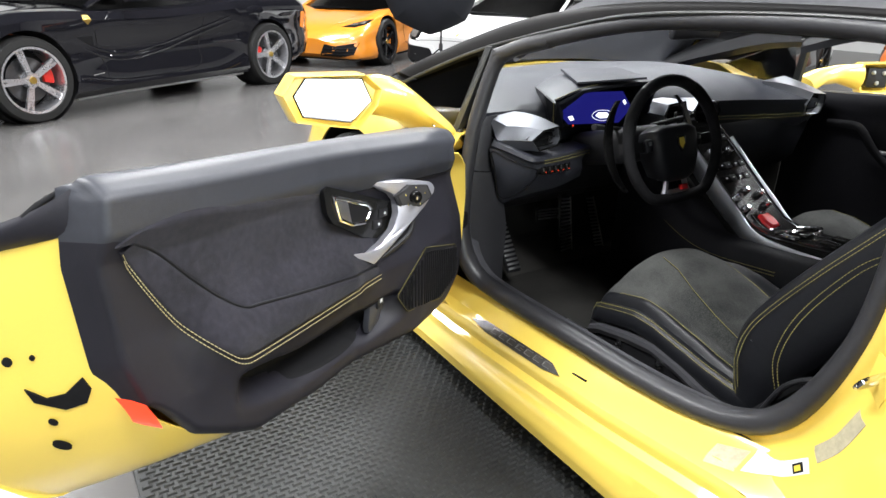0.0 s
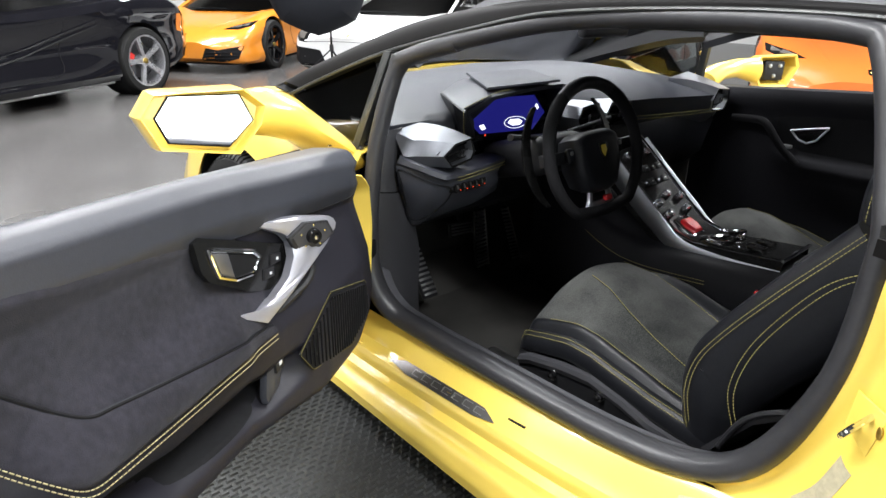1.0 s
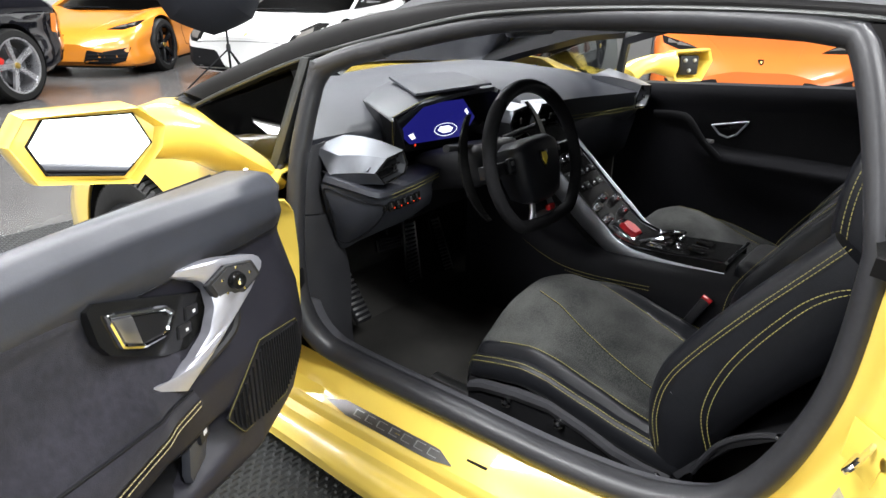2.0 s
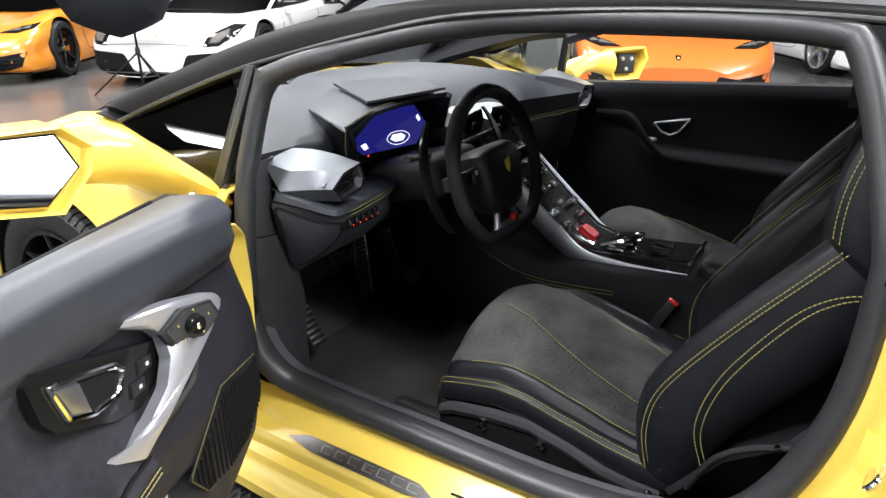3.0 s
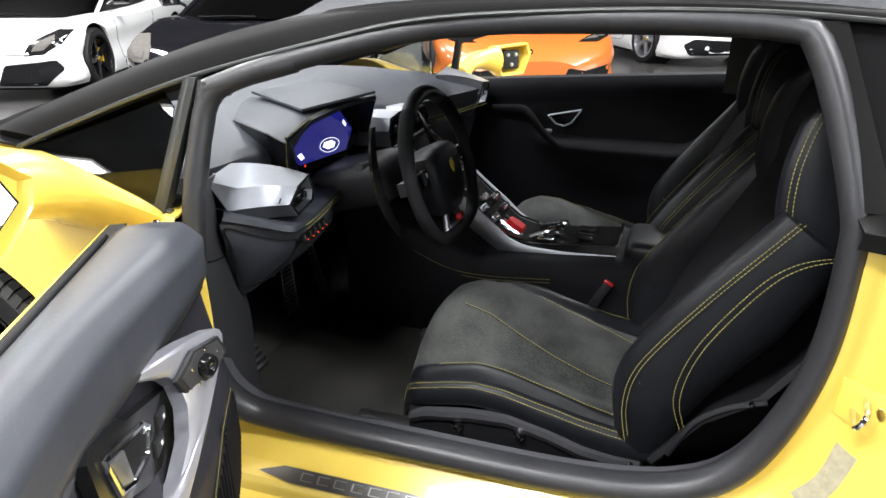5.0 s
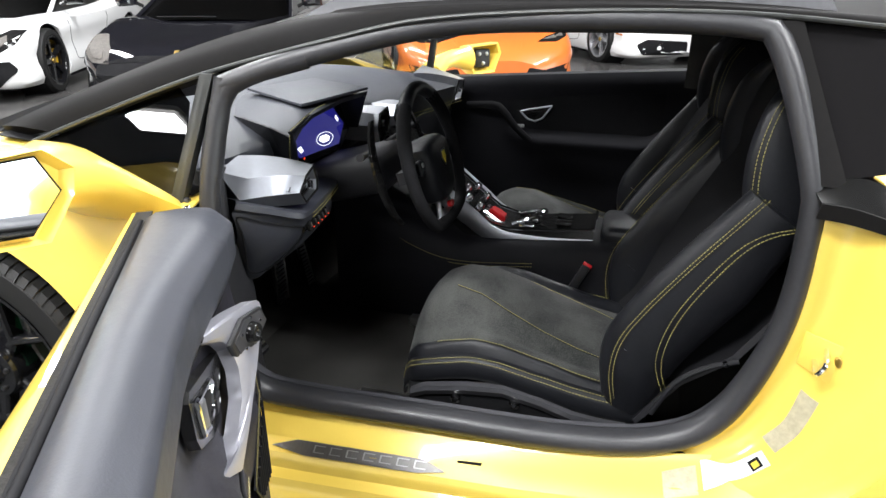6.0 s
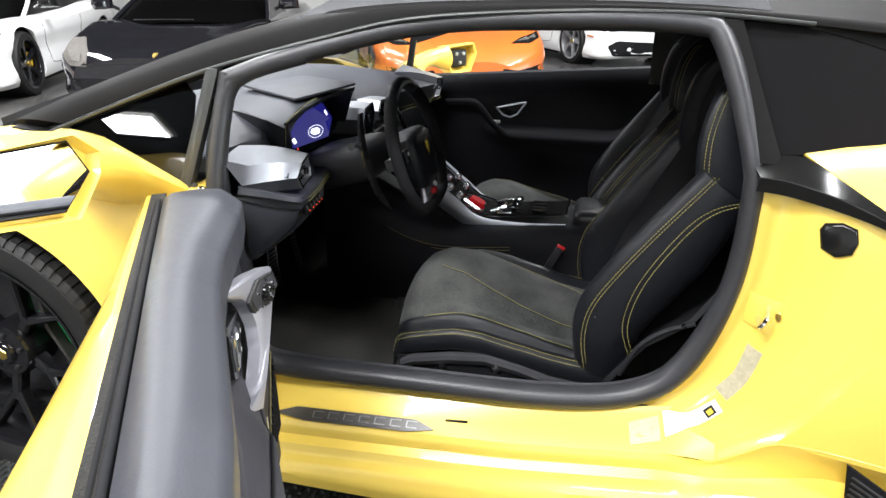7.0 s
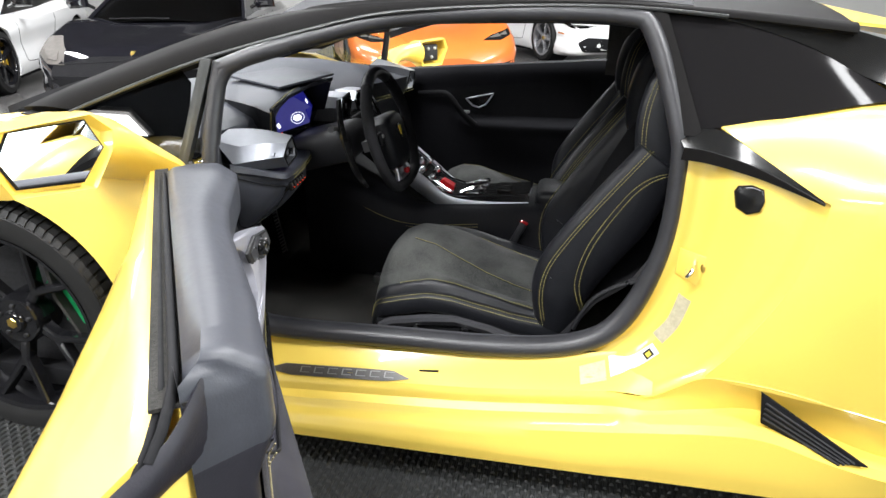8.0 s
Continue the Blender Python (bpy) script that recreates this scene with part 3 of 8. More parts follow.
def wheel(parent, x, y, z, r, w, side, rimmat, calmat, spokes=5, seg=56, rim_r=0.254, capmat=GOLD, steer=0.0):
    """A wheel whose outer face lies at x; side is -1 when that face looks to -x."""
    m = Matrix.Translation((x, y, z)) @ Matrix.Rotation(steer, 4, "Z") @ Matrix.Rotation(radians(90) * side, 4, "Y")
    hub = part("wheel", lathe([(0.0, -0.035), (0.062, -0.037), (0.07, -0.05), (0.07, -w * 0.7)], m, 24), rimmat, parent, "wheel with split spokes")
    prof = [(rim_r, -w), (r * 0.92, -w), (r * 0.985, -w * 0.93), (r, -w * 0.8), (r, -w * 0.2), (r * 0.985, -w * 0.07), (r * 0.95, -0.004), (rim_r + 0.02, 0.0), (rim_r, -0.008), (rim_r - 0.01, -0.03)]
    part("tyre", lathe(prof, m, seg), TYRE, hub)
    vs, fs = [], []
    for k in range(84):
        a0 = 2 * math.pi * k / 84
        for (ra, za), (rb, zb), da in (((r * 0.955, -0.006), (r * 0.988, -w * 0.085), 0.0), ((r * 0.988, -w * 0.085), (r * 1.004, -w * 0.24), 0.016), ((r * 1.003, -w * 0.28), (r * 1.003, -w * 0.60), 0.05)):
            b = len(vs)
            for rr, zz, ang in ((ra, za, a0 + da), (rb, zb, a0 + da + 0.016), (rb, zb, a0 + da + 0.066), (ra, za, a0 + da + 0.050)):
                vs.append(m @ V((rr + 0.0035) * math.cos(ang), (rr + 0.0035) * math.sin(ang), zz + (0.002 if zz > -0.03 else 0)))
                vs.append(m @ V((rr - 0.004) * math.cos(ang), (rr - 0.004) * math.sin(ang), zz - 0.002))
            fs += [(b, b + 2, b + 4, b + 6), (b, b + 1, b + 3, b + 2), (b + 2, b + 3, b + 5, b + 4), (b + 4, b + 5, b + 7, b + 6), (b + 6, b + 7, b + 1, b)]
    me = bpy.data.meshes.new("tread")
    me.from_pydata(vs, [], fs)
    me.materials.append(TYRE)
    tread = new("tread", me)
    tread.parent = hub
    tagged(tread, kind="stuff")
    part("rim", lathe([(rim_r, -0.005), (rim_r - 0.012, -0.008), (rim_r - 0.018, -0.03), (rim_r - 0.02, -w * 0.9), (rim_r, -w * 0.95)], m, seg), rimmat, hub)
    for k in range(spokes):
        bm = bmesh.new()
        a = 2 * math.pi * k / spokes + 0.55

        def bar(r0, a0, z0, r1, a1, z1, w0, w1):
            p0, p1 = V(r0 * math.cos(a0), r0 * math.sin(a0), z0), V(r1 * math.cos(a1), r1 * math.sin(a1), z1)
            t = (p1 - p0).cross(V(0, 0, 1)).normalized()
            ring = [[p - t * w, p - t * w * 0.5 + V(0, 0, 0.005), p + t * w * 0.5 + V(0, 0, 0.005), p + t * w, p + t * w - V(0, 0, 0.026), p - t * w - V(0, 0, 0.026)] for p, w in ((p0, w0), (p1, w1))]
            capped([[m @ q for q in rr] for rr in ring], bm)

        bar(0.05, a, -0.055, 0.135, a, -0.040, 0.017, 0.012)
        for d in (-0.30, 0.30):
            bar(0.120, a + d * 0.10, -0.042, rim_r - 0.008, a + d, -0.018, 0.011, 0.008)
        part("spoke", bm, rimmat, hub, smooth=25)
        e = a + math.pi / spokes
        part("wheel_bolt", lathe([(0.0, 0.004), (0.006, 0.003), (0.007, -0.004)], m @ Matrix.Translation((0.045 * math.cos(e), 0.045 * math.sin(e), -0.034)), 8), DISC, hub)
    part("brake_disc", lathe([(0.07, -0.12), (0.185, -0.12), (0.185, -0.145), (0.07, -0.145)], m, 40), DISC, hub)
    bm = bmesh.new()
    arc = [(0.14, 0.20, -0.085), (0.14, 0.20, -0.15)]
    rows = []
    for k in range(9):
        a = (math.radians(66) if side < 0 else math.radians(114)) * (-1 if y > 0 else 1) + (k - 4) * 0.115
        ca, sa = math.cos(a), math.sin(a)
        rows.append([m @ V(ri * ca, ri * sa, zz) for ri, zz in ((0.120, -0.078), (0.210, -0.072), (0.220, -0.09), (0.220, -0.165), (0.120, -0.165))])
    part("caliper", capped(rows), calmat, hub)
    part("centre_cap", lathe([(0.0, -0.024), (0.026, -0.026), (0.032, -0.034), (0.032, -0.045)], m, 20), RIMBLACK, hub)
    part("cap_badge", lathe([(0.0, -0.0225), (0.014, -0.0228), (0.016, -0.025)], m, 6), capmat, hub)
    return hub


for i, (x, y, z, r, w) in enumerate(WHEELS):
    wheel(car, x, y, z, r, w, -1 if x < 0 else 1, RIMBLACK, GREEN)
for x, y, z, r, w in WHEELS:
    s = -1 if x < 0 else 1
    m = Matrix.Translation((x - s * 0.02, y, z)) @ Matrix.Rotation(radians(90) * s, 4, "Y")
    part("wheel_arch_liner", lathe([(0.372, 0.0), (0.372, -0.34), (0.0, -0.345)], m, 48), MATTBLACK, car)


# roof, pillars, glass
RAIL_OUT = [(-0.812, 0.99, 0.800), (-0.806, 0.857, 0.850), (-0.790, 0.70, 0.912), (-0.768, 0.587, 0.955), (-0.742, 0.444, 1.007), (-0.712, 0.309, 1.050), (-0.682, 0.184, 1.078), (-0.655, 0.03, 1.096),
            (-0.632, -0.20, 1.104), (-0.625, -0.50, 1.103), (-0.622, -0.78, 1.090), (-0.618, -1.03, 1.068)]
RAIL_LOW = [(-0.850, 0.80, 0.805), (-0.847, 0.70, 0.848), (-0.828, 0.56, 0.902), (-0.810, 0.45, 0.943), (-0.795, 0.38, 0.968), (-0.775, 0.30, 0.993), (-0.735, 0.12, 1.040), (-0.690, -0.06, 1.078),
            (-0.662, -0.33, 1.094), (-0.660, -0.58, 1.093), (-0.665, -0.78, 1.077), (-0.665, -1.03, 1.05)]


def rail(side):
    o, l = curve(RAIL_OUT, 60)[5:], curve(RAIL_LOW, 60)[5:]
    if side > 0:
        o, l = [mir(p) for p in o], [mir(p) for p in l]
    rows = []
    for a, b in zip(o, l):
        r = []
        for k in range(7):
            f = k / 6
            m = a.lerp(b, f)
            m += V(side * 0.012, 0, 0.008) * math.sin(math.pi * f)
            r.append(m)
        rows.append(r)
    return thick(grid(rows), 0.03)


for s in (-1, 1):
    part("roof_rail", rail(s), RAILBLACK, car, "satin black roof rail and windscreen pillar")
# bright strip of the drip edge along the rail
part("drip_edge", tube([p + V(-0.004, 0, 0.001) for p in curve(RAIL_LOW[1:-1], 60)], 0.0042, 8), SATINTRIM, car)


def roof():
    o = curve(RAIL_OUT, 60)[26:]
    rows = []
    for p in o:
        q = mir(p)
        rows.append([p.lerp(q, k / 16) + V(0, 0, 0.045 * math.sin(math.pi * k / 16) ** 0.8) for k in range(17)])
    return thick(grid(rows), 0.02)


part("roof", roof(), RAILBLACK, car, "satin black roof panel")


def windscreen():
    o = curve(RAIL_OUT, 60)[:28]
    rows = []
    for i, p in enumerate(o):
        q = mir(p)
        bow = 0.10 * (1 - i / 27)
        rows.append([p.lerp(q, k / 16) + V(0, bow * math.sin(math.pi * k / 16), 0.04 * math.sin(math.pi * k / 16) * i / 27) for k in range(17)])
    return thick(grid(rows), 0.004)


ws = part("windscreen", windscreen(), SCREENGLASS, car, "clear windscreen")
ws.visible_shadow = False


def quarter(side):
    # one flat pane that leans in at the top
    def lean(y, z):
        return (-0.852 - 0.058 * (y - 0.375) + 0.381 * (z - 0.762), y, z)

    pts = [lean(y, z) for y, z in ((0.70, 0.842), (0.55, 0.897), (0.40, 0.956), (0.375, 0.93), (0.375, 0.762), (0.46, 0.772), (0.53, 0.797))]
    p = [V(*q) if side < 0 else mir(q) for q in pts]
    bm = bmesh.new()
    bm.faces.new([bm.verts.new(q) for q in p])
    return thick(bm, 0.004)


for s in (-1, 1):
    g = part("quarter_window", quarter(s), QTINT if s < 0 else CLEAR, car, "small triangular smoked side window")
    g.visible_shadow = False


def strip(a, b, w, t, n=10):
    """A flat bar from a to b, w wide along y and t thick along x."""
    rows = []
    for k in range(n):
        p = Vector(a).lerp(Vector(b), k / (n - 1))
        rows.append([p + V(-t, -w, 0), p + V(-t * 1.25, -w * 0.4, 0), p + V(-t * 1.25, w * 0.4, 0), p + V(-t, w, 0), p + V(t, w, 0), p + V(t, -w, 0)])
    return capped(rows)


for s in (-1, 1):
    a, b = V(-0.787, 0.326, 0.985), V(-0.852, 0.384, 0.752)
    if s > 0:
        a, b = mir(a), mir(b)
    part("window_post", strip(a, b, 0.013, 0.010), SATINTRIM, car, "black post between side windows")
# lower sealing strip of the quarter window
part("window_trim", tube(curve([(-0.861, 0.57, 0.806), (-0.861, 0.53, 0.797), (-0.859, 0.45, 0.772), (-0.852, 0.36, 0.758)], 20), 0.006, 8), RUBBER, car)

# window post trim at the rear of the door opening and the dark pane behind it
part("rear_post", strip((-0.652, -0.640, 1.085), (-0.746, -0.728, 0.85), 0.022, 0.012), RAILBLACK, car, "black rear door post")


def rear_window(side):
    rows = []
    top = curve([(-0.650, -0.645, 1.082), (-0.655, -0.80, 1.066), (-0.66, -0.95, 1.02), (-0.672, -1.06, 0.965), (-0.69, -1.12, 0.93)], 14)
    bot = curve([(-0.742, -0.735, 0.858), (-0.735, -0.85, 0.876), (-0.728, -0.95, 0.897), (-0.715, -1.05, 0.918), (-0.695, -1.125, 0.926)], 14)
    for a, b in zip(top, bot):
        r = [a.lerp(b, k / 6) for k in range(7)]
        rows.append(r if side < 0 else [mir(p) for p in r])
    return thick(grid(rows), 0.004)


for s in (-1, 1):
    part("rear_side_window", rear_window(s), SIDETINT, car, "dark tinted rear side window")
part("rear_window_surround", thick(grid([[a.lerp(b, k / 4) for k in range(5)] for a, b in zip(curve([(-0.655, -0.66, 1.094), (-0.655, -0.80, 1.084), (-0.645, -0.97, 1.066), (-0.635, -1.10, 1.035), (-0.635, -1.35, 0.962)], 16),
     curve([(-0.658, -0.665, 1.083), (-0.658, -0.80, 1.066), (-0.662, -0.95, 1.02), (-0.674, -1.06, 0.965), (-0.70, -1.2, 0.925)], 16))]), 0.006), BLACKGLOSS, car)
# black triangle below the pane, pointing back along the fender edge
part("belt_corner_trim", thick(grid([[a.lerp(b, k / 5) for k in range(6)] for a, b in zip(
    curve([(-0.745, -0.700, 0.850), (-0.758, -0.775, 0.866), (-0.812, -0.835, 0.838), (-0.888, -0.955, 0.766)], 18),
    curve([(-0.785, -0.712, 0.832), (-0.796, -0.765, 0.828), (-0.838, -0.855, 0.806), (-0.892, -0.958, 0.762)], 18))]), 0.004), BLACKGLOSS, car, "gloss black belt trim")
part("belt_corner_face", thick(grid([[a.lerp(b, k / 5) for k in range(6)] for a, b in zip(
    curve([(-0.785, -0.712, 0.832), (-0.796, -0.765, 0.828), (-0.838, -0.855, 0.806), (-0.892, -0.958, 0.762)], 18),
    curve([(-0.778, -0.710, 0.806), (-0.793, -0.768, 0.802), (-0.837, -0.862, 0.786), (-0.891, -0.959, 0.759)], 18))]), 0.004), RAILBLACK, car)


def rear_deck():
    rows = []
    for y, z, hw in ((-1.035, 1.068, 0.575), (-1.10, 1.062, 0.585), (-1.4, 1.0, 0.61), (-1.8, 0.93, 0.64), (-2.3, 0.87, 0.66), (-2.62, 0.82, 0.66), (-2.68, 0.55, 0.64), (-2.66, 0.3, 0.6)):
        rows.append([V(CX + hw * (k / 8 - 1), y, z + 0.03 * math.sin(math.pi * k / 16)) for k in range(17)])
    return thick(grid(rows), 0.006)


part("engine_cover", rear_deck(), YELLOW, car)
far_fender = fender.data.copy()
for v in far_fender.vertices:
    v.co.x = 2 * CX - v.co.x
far_fender.flip_normals()
o2 = new("rear_fender", far_fender)
o2.parent = car
o2.matrix_parent_inverse = Matrix.Translation(-car.location)
# passenger side: outer door skin and sill below the window line
rows = []
for y in (0.345, 0.1, -0.2, -0.5, -0.8, -0.97):
    zt = lerp(y, [-0.97, -0.6, 0.35], [0.87, 0.84, 0.778])
    hw = lerp(y, [-0.97, 0.35], [0.845, 0.865])
    rows.append([V(CX + q[0], y, q[1]) for q in ((hw - 0.03, zt - 0.045), (hw - 0.005, zt - 0.055), (hw + 0.03, 0.62), (hw - 0.02, 0.42), (hw + 0.02, 0.3), (hw + 0.04, 0.13), (hw - 0.05, 0.09))])
part("passenger_flank", thick(grid(rows), 0.006), YELLOW, car)
part("underbody", block((1.66, 4.2, 0.06), Matrix.Translation((CX, -0.45, 0.13)), 0.01), MATTBLACK, car)


def side_mirror(side):
    """Yellow mirror: a faceted housing open to the rear on a swept arm."""
    f = (lambda p: V(*p)) if side < 0 else (lambda p: mir(p))
    yb = 0.375 if side < 0 else 0.24
    c = V(-1.185, yb, 0.858)
    rim = [(-0.149, 0.022), (-0.118, 0.066), (0.051, 0.065), (0.09, 0.03), (0.079, -0.008), (0.028, -0.066), (-0.121, -0.043)]
    pane = [(-0.118, 0.018), (-0.088, 0.058), (0.041, 0.055), (0.06, 0.003), (0.007, -0.047), (-0.101, -0.031)]
    rows = []
    for q, dy, sh in ((0.0, 0.018, 0), (1.0, 0.0, 0), (1.03, 0.012, 0), (1.04, 0.05, 0.0), (0.96, 0.11, 0.02), (0.72, 0.165, 0.035), (0.4, 0.19, 0.05)):
        if q == 0.0:
            ring = [(a * 0.93 - 0.004, b * 0.90) for a, b in rim]
        else:
            ring = [(a * q, b * q) for a, b in rim]
        rows.append([f((c.x + a + sh, c.y + dy - a * 0.20 + b * 0.06, c.z + b)) for a, b in ring])
    bm = grid(rows, close_u=True)
    bm.faces.new([bm.verts.new(p) for p in rows[-1]])
    bm.faces.new([bm.verts.new(p) for p in rows[0]])
    bmesh.ops.remove_doubles(bm, verts=bm.verts, dist=0.0005)
    h = part("side_mirror", bm, YELLOW, car, "yellow door mirror on a swept arm", smooth=30)
    # arm to the body
    rows = []
    for p, w, t in (((-1.10, yb + 0.060, 0.864), 0.045, 0.050), ((-1.05, yb + 0.085, 0.856), 0.065, 0.056), ((-0.98, yb + 0.12, 0.832), 0.095, 0.058), ((-0.925, yb + 0.145, 0.795), 0.13, 0.056), ((-0.875, yb + 0.16, 0.755), 0.17, 0.05), ((-0.84, yb + 0.17, 0.725), 0.18, 0.05)):
        rows.append([f((p[0], p[1] + w * math.cos(a), p[2] + t * math.sin(a))) for a in [2 * math.pi * q / 18 for q in range(18)]])
    part("arm", capped(rows), YELLOW, h)
    # the pane tilts up a little in its recess, with a dark joint round it
    for nm, k, off, mat, lab in (("glass_joint", 1.05, 0.0015, MATTBLACK, ""), ("mirror_glass", 1.0, -0.0015, MIRROR, "bright mirror glass")):
        px, pz = sum(a for a, b in pane) / 6, sum(b for a, b in pane) / 6
        bm = bmesh.new()
        bm.faces.new([bm.verts.new((c.x + px + (a - px) * k, c.y + off + 0.006 - (px + (a - px) * k) * 0.28 + (pz + (b - pz) * k) * 0.13, c.z + pz + (b - pz) * k)) for a, b in pane])
        part(nm, thick(bm, 0.001) if mat is MATTBLACK else bm, mat, h, lab, smooth=0)
    return h


side_mirror(-1)


def bare_mirror():
    """The passenger's mirror: its glass is missing and the adjuster shows."""
    c, e, n = V(1.052, 0.208, 0.820), V(0.767, -0.642, 0), V(-0.642, -0.767, 0)
    hexa = [(-0.088, 0.010), (-0.070, 0.054), (0.072, 0.062), (0.088, 0.020), (0.052, -0.060), (-0.060, -0.064)]

    def at(a, b, d):
        return c + e * a + n * -d + V(0, 0, b)

    rows = [[at(a * k, b * k, d) for a, b in hexa] for k, d in ((0.55, 0.07), (0.80, 0.03), (0.90, 0.004), (1.0, 0.0), (1.05, 0.015), (1.02, 0.06), (0.85, 0.11), (0.5, 0.14))]
    bm = grid(rows, close_u=True)
    bm.faces.new([bm.verts.new(p) for p in rows[-1]])
    bm.faces.new([bm.verts.new(p) for p in rows[0]])
    bmesh.ops.remove_doubles(bm, verts=bm.verts, dist=0.0005)
    h = part("side_mirror", bm, YELLOW, car, "yellow door mirror with its glass missing", smooth=30)
    rows = []
    for p, w, t in (((1.00, 0.27, 0.822), 0.03, 0.050), ((0.955, 0.33, 0.828), 0.035, 0.036), ((0.90, 0.375, 0.812), 0.045, 0.034), ((0.83, 0.40, 0.775), 0.06, 0.04)):
        rows.append([V(p[0], p[1] + w * math.cos(a), p[2] + t * math.sin(a)) for a in [2 * math.pi * q / 14 for q in range(14)]])
    part("arm", capped(rows), YELLOW, h)
    mt = Matrix.Translation(at(-0.005, 0.0, 0.025)) @ Matrix.Rotation(-0.70, 4, "Z")
    part("motor_unit", block((0.082, 0.030, 0.078), mt, 0.008), PLASTIC, h, "exposed black mirror adjuster")
    for a, b in ((-0.02, 0.02), (0.02, 0.02), (0.0, -0.02)):
        part("motor_boss", lathe([(0.0, 0.006), (0.007, 0.005), (0.009, 0.0)], mt @ Matrix.Translation((a, -0.015, b)) @ Matrix.Rotation(radians(90), 4, "X"), 10), STEEL, h)


bare_mirror()


# small fittings of the jamb and sill
def on_jamb(y, z, off=0.0):
    """Outer face of the painted jamb or sill at y, z."""
    hit = jamb_tree.ray_cast(V(-1.3, y, z), V(1, 0, 0))
    return V((hit[0].x if hit[0] else -0.84) - off, y, z)


# striker loop on its plate
sx0 = on_jamb(-0.775, 0.58).x
stk = part("door_striker", tube(curve([V(sx0 + 0.01, -0.765, 0.590), V(sx0 - 0.034, -0.755, 0.587), V(sx0 - 0.042, -0.750, 0.580), V(sx0 - 0.036, -0.745, 0.569), V(sx0 + 0.01, -0.752, 0.566)], 24), 0.0045, 8), CHROME, car, "chrome door striker loop")
part("striker_plate", slab([(-0.785, 0.604), (-0.736, 0.608), (-0.732, 0.548), (-0.774, 0.540)], lambda a, b, n: on_jamb(a, b, n - 0.001), 0.004, 0.002), YELLOW, stk)
part("striker_bolt", slab([(-0.780 + 0.005 * math.cos(a), 0.580 + 0.010 * math.sin(a)) for a in [math.pi / 4 * k for k in range(8)]], lambda a, b, n: on_jamb(a, b, n), 0.006, 0.003), GOLD, stk)
# black buffer on the upper jamb
part("jamb_buffer", slab([(-0.816, 0.752), (-0.822, 0.764), (-0.845, 0.770), (-0.866, 0.764), (-0.870, 0.742), (-0.864, 0.720), (-0.842, 0.710), (-0.822, 0.720)], lambda a, b, n: on_jamb(a, b, n - 0.002), 0.010, 0.006, 3), BLACKGLOSS, car, "black rubber jamb buffer")


def jamb_label(path, wide, name, mat, label, off=0.0012):
    """A sticker along a path on the jamb, wide across it."""
    q = curve([(0, a, b) for a, b in path], 12)
    rows = []
    for i, p in enumerate(q):
        d = (q[min(i + 1, 11)] - q[max(i - 1, 0)]).normalized()
        nn = V(0, -d.z, d.y)
        rows.append([on_jamb(p.y + nn.y * w, p.z + nn.z * w, off) for w in (-wide / 2, -wide / 4, 0, wide / 4, wide / 2)])
    return part(name, thick(grid(rows), 0.0008), mat, car, label, smooth=60)


jamb_label([(-0.610, 0.330), (-0.660, 0.345), (-0.706, 0.385)], 0.022, "printed_label", TAG, "white printed information label")
jamb_label([(-0.684, 0.362), (-0.698, 0.377)], 0.014, "label_box", MATTBLACK, "black frame on the label", 0.0024)
jamb_label([(-0.687, 0.365), (-0.695, 0.374)], 0.008, "label_box", LABELYELLOW, "yellow box on the label", 0.0038)
jamb_label([(-0.545, 0.311), (-0.602, 0.324)], 0.020, "foil_label", GREYTAG, "grey printed label")
jamb_label([(-0.708, 0.405), (-0.735, 0.448), (-0.754, 0.508)], 0.024, "foil_label", GREYTAG, "grey foil label")
# drain slot in the sill
part("drain_slot", slab([(-0.168, 0.2745), (-0.215, 0.279), (-0.216, 0.284), (-0.168, 0.2795)], lambda a, b, n: V(-0.862 - n, a, b), 0.004, 0.001), MATTBLACK, car)
# sill plate with raised bars where its lettering stands


def on_sill(y, f):
    """On the sill's upper slope: f from 0 (inner) to 1 (outer)."""
    z1 = lerp(y, [-0.7, -0.3, 0.25, 0.6], [0.306, 0.262, 0.232, 0.23])
    return V(-0.866 - 0.027 * f, y, z1 + 0.022 - 0.018 * f)


PL = [(0.225, 0.60), (0.172, 0.06), (-0.105, 0.12), (-0.150, 0.70), (-0.09, 0.98), (0.15, 0.98)]
top = even([V(y, f, 0) for y, f in PL] + [V(*PL[0], 0)], 61)[:-1]
c = V(0, 0.5, 0)
plate = part("sill_plate", thick(grid([[on_sill(c.x + (q.x - c.x) * k, c.y + (q.y - c.y) * k) + V(-0.0030, 0, 0.0038) for q in top] for k in (0.05, 0.5, 1.0)], close_u=True), 0.002), DARKSTEEL, car, "dark brushed sill plate with lighter bars")
for k in range(7):
    y = 0.130 - 0.036 * k
    for f0, f1, w in ((0.26, 0.31, 0.024), (0.69, 0.74, 0.024)):
        rows = [[on_sill(y - w * a / 3, f0 + (f1 - f0) * b) + V(-0.0040, 0, 0.0052) for a in range(4)] for b in (0, 1)]
        part("plate_bar", thick(grid(rows), 0.0012), STEEL, plate, smooth=0)
    rows = [[on_sill(y - 0.0025 * a, 0.30 + 0.40 * b) + V(-0.0040, 0, 0.0052) for a in (0, 1)] for b in (0, 1)]
    part("plate_bar", thick(grid(rows), 0.0012), STEEL, plate, smooth=0)


# ---- the open driver's door ----
HINGE, ALONG, INWARD = V(-0.93, 0.284, 0), V(-0.824, -0.566, 0), V(0.566, -0.824, 0)


def D(s, z, n):
    """A place on the door: s from the hinge along it, z up, n towards the cabin side."""
    p = HINGE + ALONG * s + INWARD * n
    p.z = z
    return p


